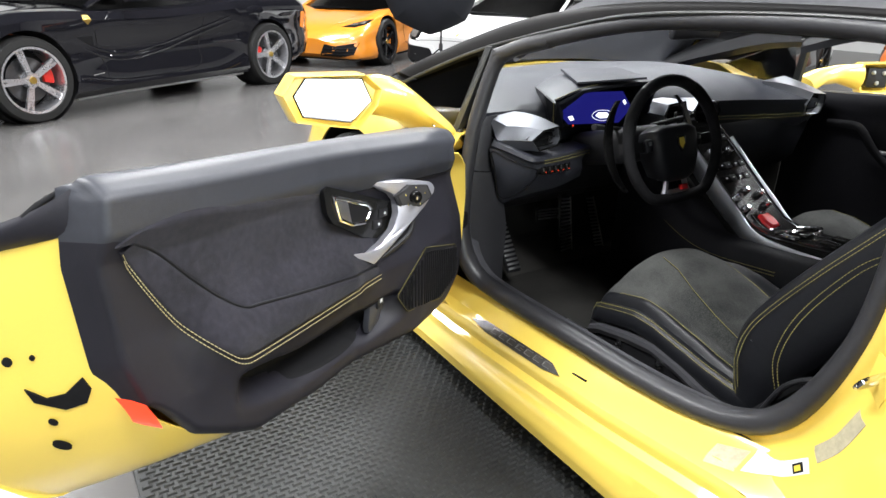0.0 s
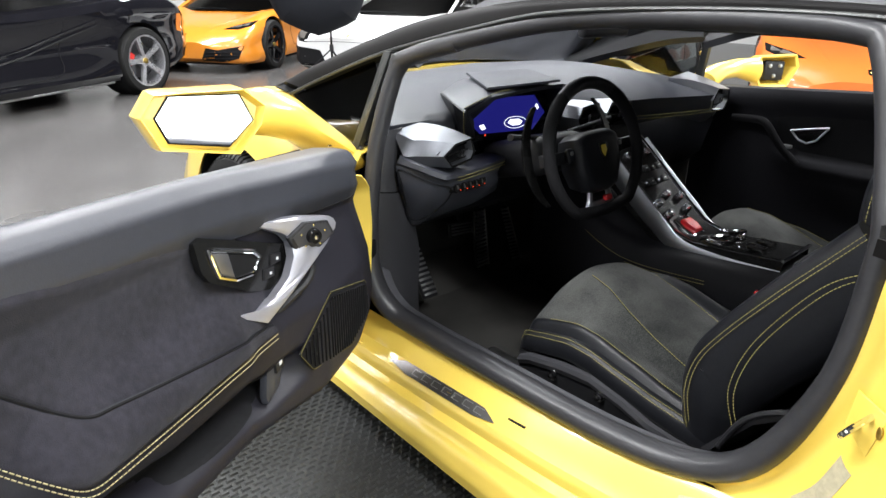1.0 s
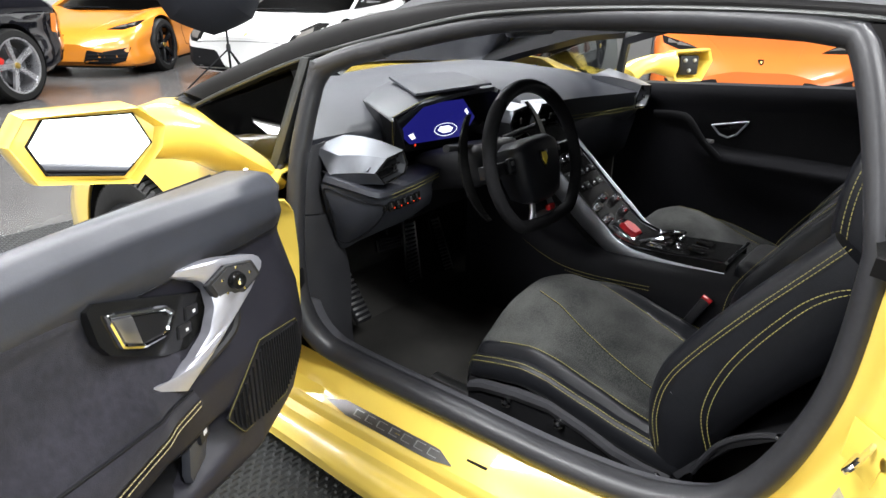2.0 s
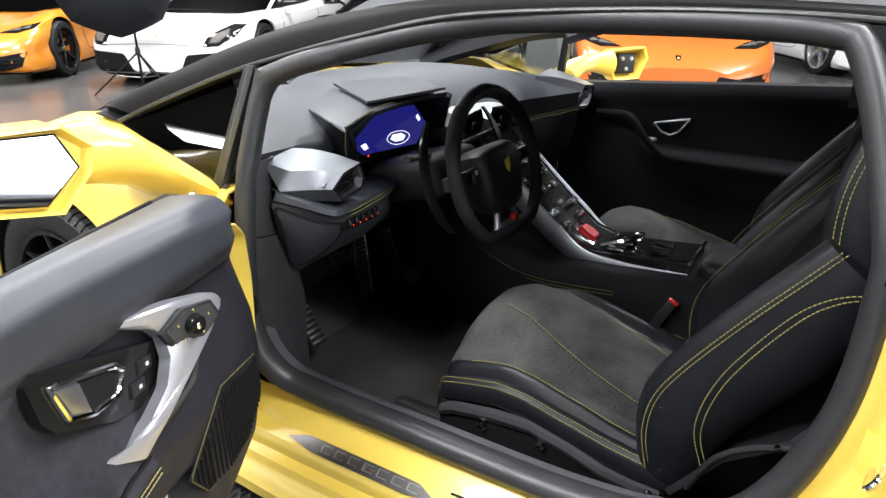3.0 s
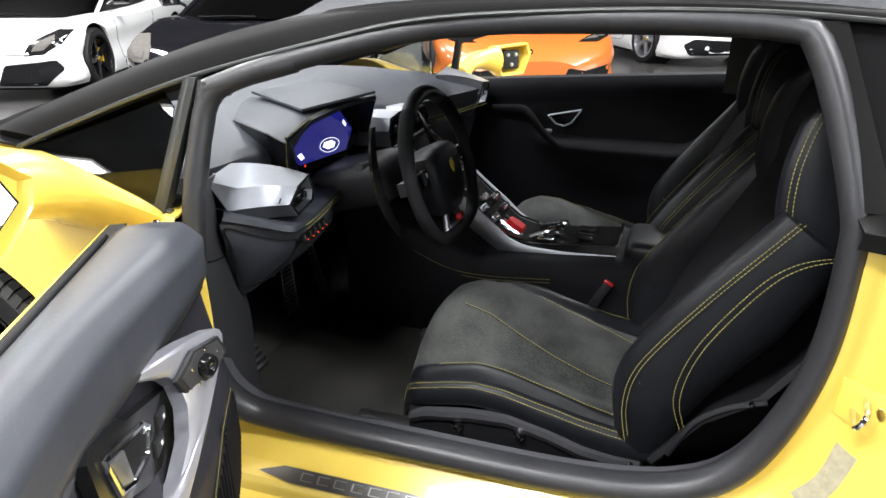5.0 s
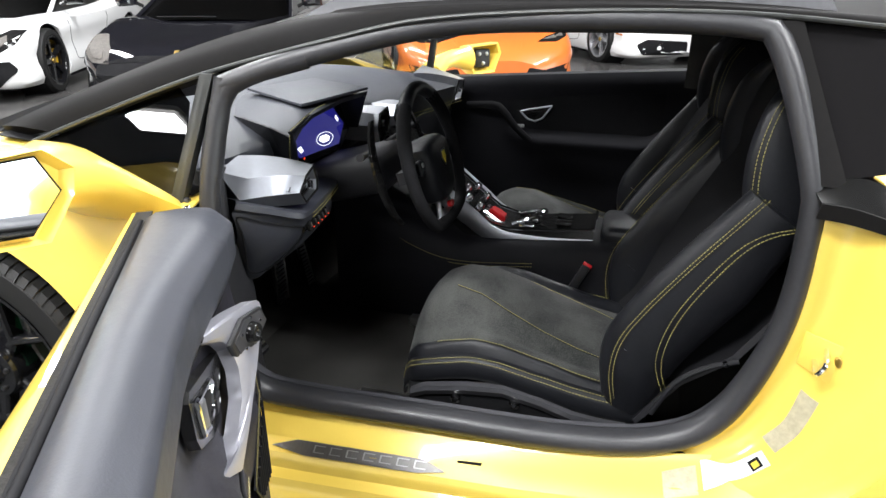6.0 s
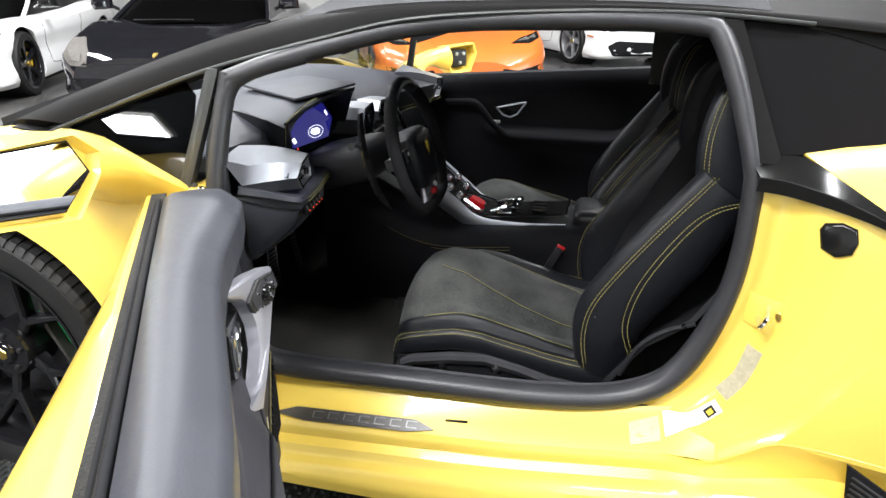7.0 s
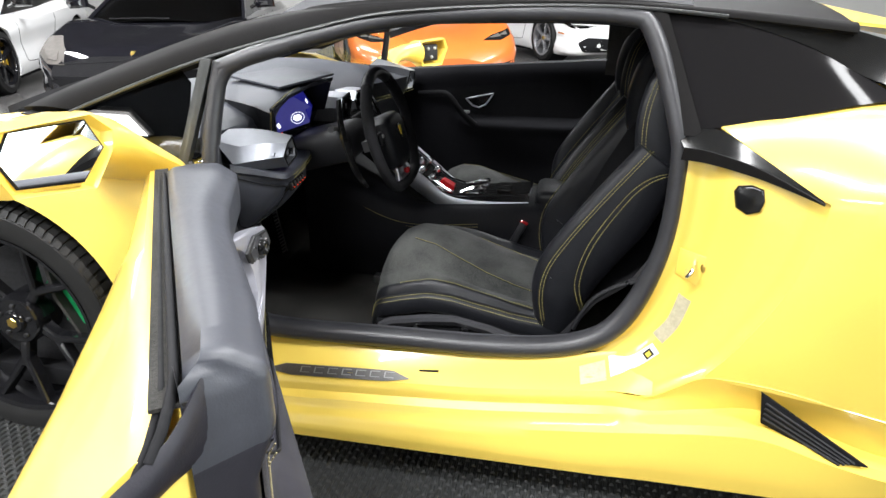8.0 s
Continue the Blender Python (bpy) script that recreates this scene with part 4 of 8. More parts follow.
def door_top(s):
    return lerp(s, [-0.02, 0.1, 0.54, 1.03, 1.1], [0.792, 0.805, 0.853, 0.900, 0.905])


def door_base(s):
    return lerp(s, [0.0, 0.07, 0.2, 0.34, 0.5, 0.66, 0.84, 0.98, 1.06], [0.385, 0.364, 0.362, 0.366, 0.374, 0.384, 0.412, 0.482, 0.58])


def door_n(s, z):
    """How far the trim stands towards the cabin."""
    low = lerp(s, [0.0, 0.12, 0.30, 0.42, 0.52, 0.9, 1.05], [0.035, 0.058, 0.058, 0.030, 0.008, 0.004, -0.026])
    up = lerp(s, [0.0, 0.06, 0.2, 0.34, 0.46, 0.6, 0.9, 1.05], [0.030, 0.036, 0.024, 0.004, -0.012, -0.022, -0.026, -0.034])
    f = lerp(z, [0.56, 0.68], [0.0, 1.0])
    n = low * (1 - f) + up * f
    d = door_top(s) - z
    n += 0.018 * lerp(d, [0.0, 0.012, 0.06, 0.10], [0.55, 1.0, 1.0, 0.0])
    if d < 0.014:
        n -= (0.014 - d) * 0.8
    # armrest swelling above the pocket
    a = lerp(s, [0.42, 0.55, 0.88, 0.98], [0, 1, 1, 0])
    zc = lerp(s, [0.45, 0.88], [0.588, 0.615])
    n += 0.032 * a * math.exp(-((z - zc - 0.005) / 0.055) ** 2)
    # the pocket below it
    b = lerp(s, [0.36, 0.44, 0.80, 0.90], [0, 1, 1, 0])
    zp = lerp(s, [0.40, 0.48, 0.72, 0.88], [0.462, 0.455, 0.478, 0.520])
    n -= 0.070 * b * math.exp(-((z - zp) / 0.030) ** 4)
    return n


def front_shift(z):
    return lerp(z, [0.36, 0.40, 0.475, 0.563, 0.69, 0.77, 0.80], [0.075, 0.012, -0.010, 0.008, 0.068, 0.098, 0.062])


def skin_end(z):
    return lerp(z, [0.36, 0.44, 0.59, 0.75, 0.80, 0.865], [1.06, 1.12, 1.19, 1.215, 1.17, 1.075])


SKIN = [(0.000, -0.094), (0.004, -0.102), (-0.012, -0.118), (-0.05, -0.135), (-0.12, -0.158), (-0.20, -0.170), (-0.28, -0.160), (-0.34, -0.140), (-0.40, -0.135), (-0.46, -0.128)]


def skin():
    rows = []
    prof = curve([(0, n, d) for d, n in SKIN], 30)
    for i in range(49):
        f = i / 48
        r = []
        for p in prof:
            s = -0.03 + 1.10 * f
            zt = lerp(s, [-0.03, 0.54, 1.07], [0.770, 0.834, 0.868])
            zb = lerp(s, [-0.03, 0.2, 0.5, 0.84, 1.05, 1.12, 1.19], [0.27, 0.285, 0.31, 0.345, 0.37, 0.44, 0.59])
            z = zt + p.z * (zt - zb) / 0.46
            e = skin_end(max(z, 0.36)) - 1.07
            ss = s + e * max(0, (f - 0.7) / 0.3) ** 1.5
            fl = lerp(ss, [0, 0.45, 0.85, 1.0, 1.2], [0, 0.012, 0.065, 0.092, 0.12]) * lerp(-p.z, [0, 0.012, 0.05, 0.12], [0, 0.15, 0.75, 1.0])
            r.append(D(ss, z, p.y - fl))
        rows.append(r)
    return grid(rows)


door = part("driver_door", thick(skin(), 0.006), YELLOW, car, "yellow driver's door standing open")


def trim_point(fs, fz):
    s = 0.0 + 1.05 * fs
    z0, z1 = door_base(s), door_top(s)
    z = z0 + (z1 - z0) * fz
    ss = s + front_shift(z) * (1 - fs) ** 2
    rear = lerp(z, [0.55, 0.65, 0.8, 0.9], [-0.052, -0.025, -0.016, -0.030])
    ss += rear * fs ** 6
    n = door_n(s, z)
    # the panel's rims roll away from the cabin
    if fs < 0.02:
        n -= 0.02 * (1 - fs / 0.02) ** 2
    if fz < 0.05:
        n -= 0.02 * (1 - fz / 0.05) ** 2
    return ss, z, n


NS, NZ = 110, 64
PADROW = 51


def lining_column(fs):
    """One upright line of the lining, from its lower rim up, over the top and down to the window slot."""
    col = [trim_point(fs, j / NZ) for j in range(NZ + 1)]
    s, z, n = col[-1]
    return col + [(s, z + 0.006, n - 0.008), (s, z + 0.008, n - 0.025), (s, z + 0.005, -0.060), (s, z - 0.003, -0.074), (s, z - 0.06, -0.078)]


cols = [lining_column(i / NS) for i in range(NS + 1)]
last = cols[-1]
# the rear end: a rounded corner, then a face that runs back to the seal
for a in (18, 36, 54, 72, 90):
    r, ca, sa = 0.013, 1 - math.cos(radians(a)), math.sin(radians(a))
    k = (last[NZ][2] - r * ca + 0.078) / (last[NZ][2] + 0.078)
    cols.append([(s + r * sa, z - 0.006 * ca, -0.078 + (n + 0.078) * k) if j > NZ else (s + r * sa, z - 0.006 * ca * max(0, (j - NZ + 6) / 6), n - r * ca) for j, (s, z, n) in enumerate(last)])
edge = cols[-1]
for f in (0.25, 0.5, 0.75, 1.0):
    cols.append([(s + 0.016 * f, z - (0.004 * f if j > NZ else 0), n * (1 - f) - 0.078 * f) for j, (s, z, n) in enumerate(edge)])
cols.append([(s - 0.03, z, -0.080) for s, z, n in cols[-1]])
# the lining's colour is darkened against the pad, whose top takes the light
part("trim_panel", grid([[D(*q) for q in c[:PADROW + 1]] for c in cols]), DOORTRIM, door, "grey leather door lining, toned darker as shaded", smooth=60)
part("upper_pad", grid([[D(*q) for q in c[PADROW:]] for c in cols]), GREYLEATHER, door, "grey upper pad of the door", smooth=60)
part("pad_seam", tube([D(*c[PADROW]) for c in cols[3:NS - 1]], 0.0014, 6), MATTBLACK, door)


def on_trim(s, z, off=0.002):
    return D(s, z, door_n(s, z) + off)


# window slot seals
for nm, n, d in (("slot_seal", -0.0805, 0.008), ("outer_slot_seal", -0.0895, 0.017)):
    path = [D(s, door_top(s) - d, n) for s in [0.10 + 0.92 * k / 30 for k in range(31)]] + [D(1.045, 0.898 - d, n - 0.003), D(1.066, 0.889 - d, n - 0.010), D(1.080, 0.876 - d, n - 0.020)]
    part(nm, tube(path, 0.0038, 10), MATTBLACK, door)
part("slot_floor", thick(grid([[D(s, door_top(s) - 0.014, n) for n in (-0.072, -0.085, -0.098)] for s in [1.05 * k / 20 for k in range(21)]]), 0.003), CARPET, door)

END_IN = curve([(0.05, 0.362, -0.02), (0.34, 0.366, -0.02), (0.66, 0.388, -0.02), (0.84, 0.421, -0.022), (0.95, 0.478, -0.03), (1.02, 0.548, -0.045), (1.052, 0.62, -0.058), (1.062, 0.72, -0.064), (1.066, 0.79, -0.066), (1.064, 0.843, -0.066)], 80)
END_OUT = curve([(0.05, 0.275, -0.12), (0.34, 0.295, -0.125), (0.66, 0.325, -0.14), (0.86, 0.347, -0.19), (1.02, 0.365, -0.215), (1.10, 0.42, -0.235), (1.17, 0.53, -0.26), (1.205, 0.65, -0.28), (1.205, 0.74, -0.262), (1.168, 0.803, -0.228)], 80)


def end_surface(i, f):
    a, b = END_IN[i], END_OUT[i]
    q = a.lerp(b, f)
    q.x -= 0.018 * (1 - f) * lerp(i, [40, 55], [0, 1])
    bulge = lerp(i, [45, 79], [0.018, -0.010]) * math.sin(math.pi * f)
    return D(q.x + bulge, q.y, q.z)


part("door_end", thick(grid([[end_surface(i, k / 8) for k in range(9)] for i in range(80)]), 0.003), YELLOW, door)


# black plastic cap that closes the door's rear shoulder above the paint
cap_top = curve([(1.030, 0.902, -0.060), (1.070, 0.875, -0.089), (1.105, 0.850, -0.145), (1.172, 0.803, -0.230)], 14)
cap_rows = []
for i, p in enumerate(cap_top):
    q = end_surface(79, i / 13)
    p = D(p.x, p.y, p.z)
    cap_rows.append([p + (q - p) * (k / 8) + (ALONG * 0.010 + INWARD * 0.004) * math.sin(math.pi * k / 8) ** 0.6 * math.sin(math.pi * min(1, i / 13 + 0.12)) for k in range(9)])
part("shoulder_cap", thick(grid(cap_rows), 0.003), DOORTRIM, door, "black plastic cap on the door's rear shoulder", smooth=50)


def end_point(f, z, off=0.004):
    """On the door's painted end: f across it, at height z."""
    lo, hi = 40.0, 79.0
    for _ in range(30):
        t = (lo + hi) / 2
        i = min(int(t), 78)
        q = END_IN[i].lerp(END_OUT[i], f).y + (END_IN[i + 1].lerp(END_OUT[i + 1], f).y - END_IN[i].lerp(END_OUT[i], f).y) * (t - i)
        lo, hi = (t, hi) if q < z else (lo, t)
    i = min(int(lo), 78)
    return end_surface(i, f).lerp(end_surface(i + 1, f), lo - i) + ALONG * off + INWARD * off * 0.6


def decal(poly, lay, mat, parent, name, label="", off=0.0, smooth=0, thickness=0.003):
    """A thin raised piece that follows a surface: the outline is laid by lay(a, b)."""
    a, b = [Vector(lay(*q)) for q in poly], []
    nrm = Vector((0, 0, 0))
    for i in range(len(a)):
        nrm += a[i].cross(a[(i + 1) % len(a)])
    nrm.normalize()
    if nrm.dot(INWARD + ALONG) < 0:
        nrm = -nrm
    bm = capped([[p - nrm * 0.003 for p in a], [p + nrm * (thickness - 0.003) for p in a]])
    return part(name, bm, mat, parent, label, smooth=smooth)


decal([(0.40, 0.628), (0.33, 0.610), (0.24, 0.614), (0.13, 0.638), (0.115, 0.618), (0.17, 0.596), (0.28, 0.588), (0.39, 0.606)], end_point, MATTBLACK, door, "latch_opening", "dark latch opening in the door's end")
for f, z, r in ((0.42, 0.672, 0.007), (0.31, 0.675, 0.004), (0.38, 0.568, 0.006), (0.46, 0.520, 0.011)):
    decal([(f + r * 3 * math.cos(a), z + r * math.sin(a)) for a in [2 * math.pi * k / 12 for k in range(12)]], end_point, MATTBLACK, door, "bolt_hole")
# red warning lamp in the lining's lower rear corner
lamp_bm = capped([[D(1.054 - 0.020 * f + a * 0.55, 0.612 - 0.052 * f + b, -0.012 + c + 0.004 * math.sin(math.pi * f)) for a, b, c in ((-0.026, -0.006, 0.010), (-0.004, 0.006, 0.0), (0.012, 0.010, -0.02), (-0.012, -0.004, -0.02))] for f in (0.0, 0.1, 0.5, 0.9, 1.0)])
part("door_lamp", lamp_bm, REDLIT, door, "lit red and orange door lamp", smooth=30)


def between(top, bot, n, m, off, lay=on_trim):
    """Rows between two outlines on the lining."""
    a, b = curve([(p[0], 0, p[1]) for p in top], n), curve([(p[0], 0, p[1]) for p in bot], n)
    return grid([[lay(p.x + (q.x - p.x) * k / m, p.z + (q.z - p.z) * k / m, off + (-0.004 if k in (0, m) else 0)) for k in range(m + 1)] for p, q in zip(a, b)])


# suede insert, with the line where it folds over the armrest
ins_top = [(1.028, 0.824), (0.99, 0.838), (0.90, 0.840), (0.80, 0.818), (0.66, 0.793), (0.52, 0.762), (0.43, 0.738)]
ins_mid = [(1.005, 0.822), (0.965, 0.795), (0.915, 0.738), (0.865, 0.683), (0.835, 0.658), (0.80, 0.650), (0.72, 0.634), (0.58, 0.607), (0.46, 0.585)]
ins_bot = [(1.020, 0.815), (0.985, 0.745), (0.945, 0.676), (0.900, 0.615), (0.875, 0.596), (0.845, 0.590), (0.74, 0.583), (0.58, 0.575), (0.455, 0.568)]
part("suede_insert", between(ins_top, ins_mid, 70, 22, 0.003), DOORSUEDE, door, "charcoal suede door insert", smooth=60)
part("armrest", between(ins_mid, ins_bot, 70, 12, 0.006), DOORSUEDE, door, "padded suede armrest edge", smooth=60)
sb = [on_trim(p.x, p.z, 0.008) for p in curve([(a, 0, b - 0.002) for a, b in ins_bot], 90)]
stitch(sb, door, mat=TAN)
stitch([p + V(0, 0, -0.009) for p in sb], door, mat=TAN)

part("insert_crease", tube([on_trim(p.x, p.z, 0.003) for p in curve([(a, 0, b) for a, b in ins_mid], 90)], 0.0024, 6), MATTBLACK, door)
# pocket mouth: a black sheet laid over the recess
part("pocket_sheet", between([(0.875, 0.540), (0.80, 0.515), (0.68, 0.500), (0.55, 0.494), (0.44, 0.496)], [(0.860, 0.508), (0.80, 0.470), (0.68, 0.440), (0.52, 0.424), (0.42, 0.440)], 60, 24, 0.004), MATTBLACK, door, "dark door pocket")

# inner handle in its gloss black bezel
def bezel_n(s):
    return lerp(s, [0.34, 0.46, 0.62], [0.008, -0.003, -0.012])


bez = [(0.598, 0.783), (0.585, 0.788), (0.353, 0.692), (0.340, 0.676), (0.348, 0.660), (0.385, 0.627), (0.410, 0.628), (0.475, 0.652), (0.574, 0.712), (0.590, 0.736)]
bezel = decal([(a, b) for a, b in bez], lambda a, b: D(a, b, bezel_n(a)), BLACKGLOSS, door, "handle_bezel", "gloss black bezel round the door handle", thickness=0.012)
ring = [(0.572, 0.764), (0.461, 0.719), (0.446, 0.704), (0.465, 0.682), (0.515, 0.692), (0.555, 0.714)]
part("handle", tube(even([D(a, b, bezel_n(a) + 0.010) for a, b in ring + ring[:1]], 49)[:-1], 0.0042, 8, True), CHROME, door, "chrome ringed door handle")
part("handle_flap", slab([(0.566, 0.756), (0.53, 0.742), (0.520, 0.698), (0.552, 0.718)], lambda a, b, n: D(a, b, bezel_n(a) + 0.008 + n), 0.006, 0.002), SILVER, door)
part("handle_recess", slab([(0.528, 0.740), (0.458, 0.712), (0.452, 0.702), (0.468, 0.686), (0.518, 0.697)], lambda a, b, n: D(a, b, bezel_n(a) + 0.0095 + n), 0.001), MATTBLACK, door)
for a, b in ((0.402, 0.684), (0.424, 0.665)):
    part("lock_switch", slab([(a + 0.016, b + 0.012), (a - 0.014, b + 0.006), (a - 0.012, b - 0.010), (a + 0.018, b - 0.008)], lambda x, y, n: D(x, y, bezel_n(x) + 0.008 + n), 0.005, 0.002), PLASTIC, door)
    part("lock_mark", slab([(a + 0.003, b + 0.003), (a - 0.003, b + 0.002), (a - 0.003, b - 0.003), (a + 0.003, b - 0.002)], lambda x, y, n: D(x, y, bezel_n(x) + 0.0135 + n), 0.0006), TAG, door)

# silver pull: a flat plate with a tip at either end, the mirror control at its head
inner_edge = even([V(*q) for q in ((0.428, 0.748, 0.004), (0.388, 0.726, 0.028), (0.378, 0.708, 0.036), (0.386, 0.682, 0.043), (0.410, 0.654, 0.043), (0.446, 0.632, 0.034), (0.492, 0.624, 0.022), (0.548, 0.642, 0.006))], 33)
outer_edge = even([V(*q) for q in ((0.418, 0.754, 0.008), (0.350, 0.747, 0.048), (0.296, 0.732, 0.078), (0.284, 0.712, 0.082), (0.318, 0.684, 0.074), (0.368, 0.655, 0.062), (0.420, 0.627, 0.050), (0.478, 0.598, 0.034))], 33)
pull_rows = []
for a, b in zip(inner_edge, outer_edge):
    row = [D(a.x - 0.004, a.y - 0.004, a.z - 0.020)]
    for k in range(7):
        q = a.lerp(b, k / 6)
        row.append(D(q.x, q.y, q.z + (0.0 if 0 < k < 6 else -0.003)))
    row.append(D(b.x, b.y, b.z - 0.022))
    pull_rows.append(row)
part("pull_handle", grid(pull_rows), PULLSILVER, door, "satin silver door pull", smooth=28)
part("plate_web", tube(curve([D(0.345, 0.705, 0.045), D(0.338, 0.66, 0.050), D(0.352, 0.625, 0.046), D(0.40, 0.598, 0.024), D(0.44, 0.582, 0.008)], 24), 0.008, 8), PLASTIC, door)
cx, cz = 0.348, 0.711


def control_n(a):
    return 0.066 + (0.327 - a) * 0.6


hexo = [(cx + 0.043 * math.cos(a), cz + 0.029 * math.sin(a)) for a in [math.pi / 3 * k + 0.25 for k in range(6)]]
part("control_bezel", slab(hexo, lambda a, b, n: D(a, b, control_n(a) + n), 0.006, 0.0025), PLASTIC, door, "six-sided mirror control")
part("control_face", slab([(cx + (a - cx) * 0.84, cz + (b - cz) * 0.84) for a, b in hexo], lambda a, b, n: D(a, b, control_n(a) + 0.0062 + n), 0.001), SEATTRIM, door)
facing = (INWARD + ALONG * 0.6).normalized()
level = facing.cross(V(0, 0, 1)).normalized()
rot = Matrix((level, V(0, 0, 1), facing)).transposed().to_4x4()
mk = Matrix.Translation(D(cx, cz, control_n(cx) + 0.007)) @ rot
part("mirror_knob", lathe([(0.0, 0.0085), (0.006, 0.0085), (0.0075, 0.0105), (0.012, 0.0105), (0.0135, 0.008), (0.0145, 0.0)], mk, 24), BLACKGLOSS, door, "round mirror adjuster knob")
part("knob_pin", lathe([(0.0, 0.013), (0.0045, 0.0125), (0.006, 0.008)], mk, 12), CHROME, door)
for k in range(5):
    a = math.pi * 2 / 5 * k + 0.4
    part("control_pin", lathe([(0.0, 0.0025), (0.0022, 0.002), (0.0026, 0.0)], mk @ Matrix.Translation((0.026 * math.cos(a), 0.0205 * math.sin(a), 0.0)), 8), CHROME, door)

# loudspeaker grille with its fine ribs
spk = [(0.290, 0.572), (0.100, 0.512), (0.078, 0.430), (0.200, 0.402), (0.360, 0.436), (0.395, 0.488)]
sp = part("speaker_grille", slab(spk, lambda a, b, n: D(a, b, lerp(a, [0.0, 0.12, 0.30, 0.42], [0.035, 0.058, 0.058, 0.032]) + n), 0.004, 0.002), MATTBLACK, door, "black loudspeaker grille")
part("speaker_border", tube(even([D(a, b, lerp(a, [0.0, 0.12, 0.30, 0.42], [0.035, 0.058, 0.058, 0.032]) + 0.003) for a, b in spk + spk[:1]], 73)[:-1], 0.0012, 6, True), DULLSTITCH, door, "thin yellow border line")
for k in range(26):
    f = (k + 0.5) / 26
    a0 = 0.085 + 0.30 * f
    zt = lerp(a0, [0.078, 0.10, 0.29, 0.395], [0.43, 0.510, 0.568, 0.49]) - 0.006
    zb = lerp(a0, [0.078, 0.2, 0.36, 0.395], [0.43, 0.404, 0.438, 0.486]) + 0.006
    if zt - zb < 0.01:
        continue
    part("rib", tube([D(a0, zb + (zt - zb) * j / 3, lerp(a0, [0.0, 0.12, 0.30, 0.42], [0.035, 0.058, 0.058, 0.032]) + 0.005) for j in range(4)], 0.0022, 5), MATTBLACK, sp)

# window switch at the front of the pocket
part("window_switch_panel", slab([(0.462, 0.520), (0.418, 0.522), (0.400, 0.492), (0.430, 0.440), (0.475, 0.428), (0.480, 0.445)], lambda a, b, n: D(a, b, 0.0 + n), 0.014, 0.005), GREYLEATHER, door)
part("window_switch", slab([(0.448, 0.508), (0.420, 0.506), (0.418, 0.478), (0.446, 0.476)], lambda a, b, n: D(a, b, 0.014 + n), 0.006, 0.002), PLASTIC, door)
part("switch_mark", slab([(0.438, 0.496), (0.428, 0.496), (0.428, 0.488), (0.438, 0.488)], lambda a, b, n: D(a, b, 0.0205 + n), 0.0006), TAG, door)
# screw on the upper pad
part("trim_screw", lathe([(0.0, 0.0015), (0.004, 0.0015), (0.0055, 0.0)], Matrix.Translation(D(0.10, door_top(0.10) + 0.008, -0.01)), 12), CHROME, door)
# yellow hinge-side return of the shell
part("hinge_return", thick(grid([[D(lerp(z, [0.40, 0.48, 0.60, 0.70, 0.735], [0.03, -0.012, -0.030, -0.018, 0.03]) + 0.03 * k / 4, z, 0.03 - 0.15 * k / 4) for k in range(5)] for z in [0.40 + 0.335 * j / 16 for j in range(17)]]), 0.003), YELLOW, door)
# check strap and hinge between door and pillar
part("door_hinge", block((0.06, 0.10, 0.05), Matrix.Translation((-0.90, 0.34, 0.52)) @ Matrix.Rotation(0.5, 4, "Z"), 0.01), MATTBLACK, door)


# ---- cabin ----
part("floor_carpet", block((1.56, 1.62, 0.03), Matrix.Translation((CX, 0.02, 0.165)), 0.008), CARPET, car, "black cabin carpet")
part("firewall", thick(grid([[V(CX + x, y, z) for x in (-0.86, 0.86)] for y, z in ((0.52, 0.17), (0.70, 0.24), (0.78, 0.40), (0.80, 0.80))]), 0.01), CARPET, car)
part("bulkhead", thick(grid([[V(CX + x * w, y, z) for x in (-1, -0.4, 0.4, 1)] for y, z, w in ((-0.62, 0.17, 0.70), (-0.74, 0.40, 0.68), (-0.86, 0.80, 0.64), (-0.90, 1.06, 0.56))]), 0.01), CARPET, car)
part("headliner", thick(grid([[p.lerp(mir(p), k / 10) + V(0, 0, -0.012 + 0.035 * math.sin(math.pi * k / 10)) for k in range(11)] for p in
     curve([(-0.66, 0.20, 1.055), (-0.635, -0.1, 1.07), (-0.615, -0.5, 1.075), (-0.61, -0.92, 1.055)], 14)]), 0.006), CARPET, car, "black suede headliner")
# inner lining beside the seal: sill top, front kick panel, rear side lining
rows = []
for p in seal_path:
    c = V(-0.70, -0.18, 0.70)
    d = (c - p)
    d.x = 0
    d.normalize()
    k = lerp(p.y, [0.05, 0.28], [1.0, 0.45]) if p.z > 0.45 else 1.0
    rows.append([p + V(0.010, 0, 0) + d * 0.004, p + V(0.030 * k, 0, 0) + d * 0.008 * k, p + V(0.052 * k, 0, 0) + d * 0.002 * k, p + V(0.066 * k, 0, 0) - d * 0.02 * k, p + V(0.072 * k, 0, 0) - d * 0.10 * k])
part("opening_trim", grid(rows, close_v=True), SILLTRIM, car, "black plastic trim inside the door opening")
part("inner_sill", thick(grid([[V(x, y, z) for x, z in ((-0.775, 0.318), (-0.765, 0.310), (-0.755, 0.17))] for y in (0.45, 0.2, -0.1, -0.4, -0.6)]), 0.004), CARPET, car)
for s in (-1, 1):
    part("kick_panel", thick(grid([[V(CX + s * (0.755 - 0.010 * k), 0.34 + 0.115 * k, z) for k in range(5)] for z in (0.17, 0.4, 0.6, 0.80)]), 0.006), CARPET, car)


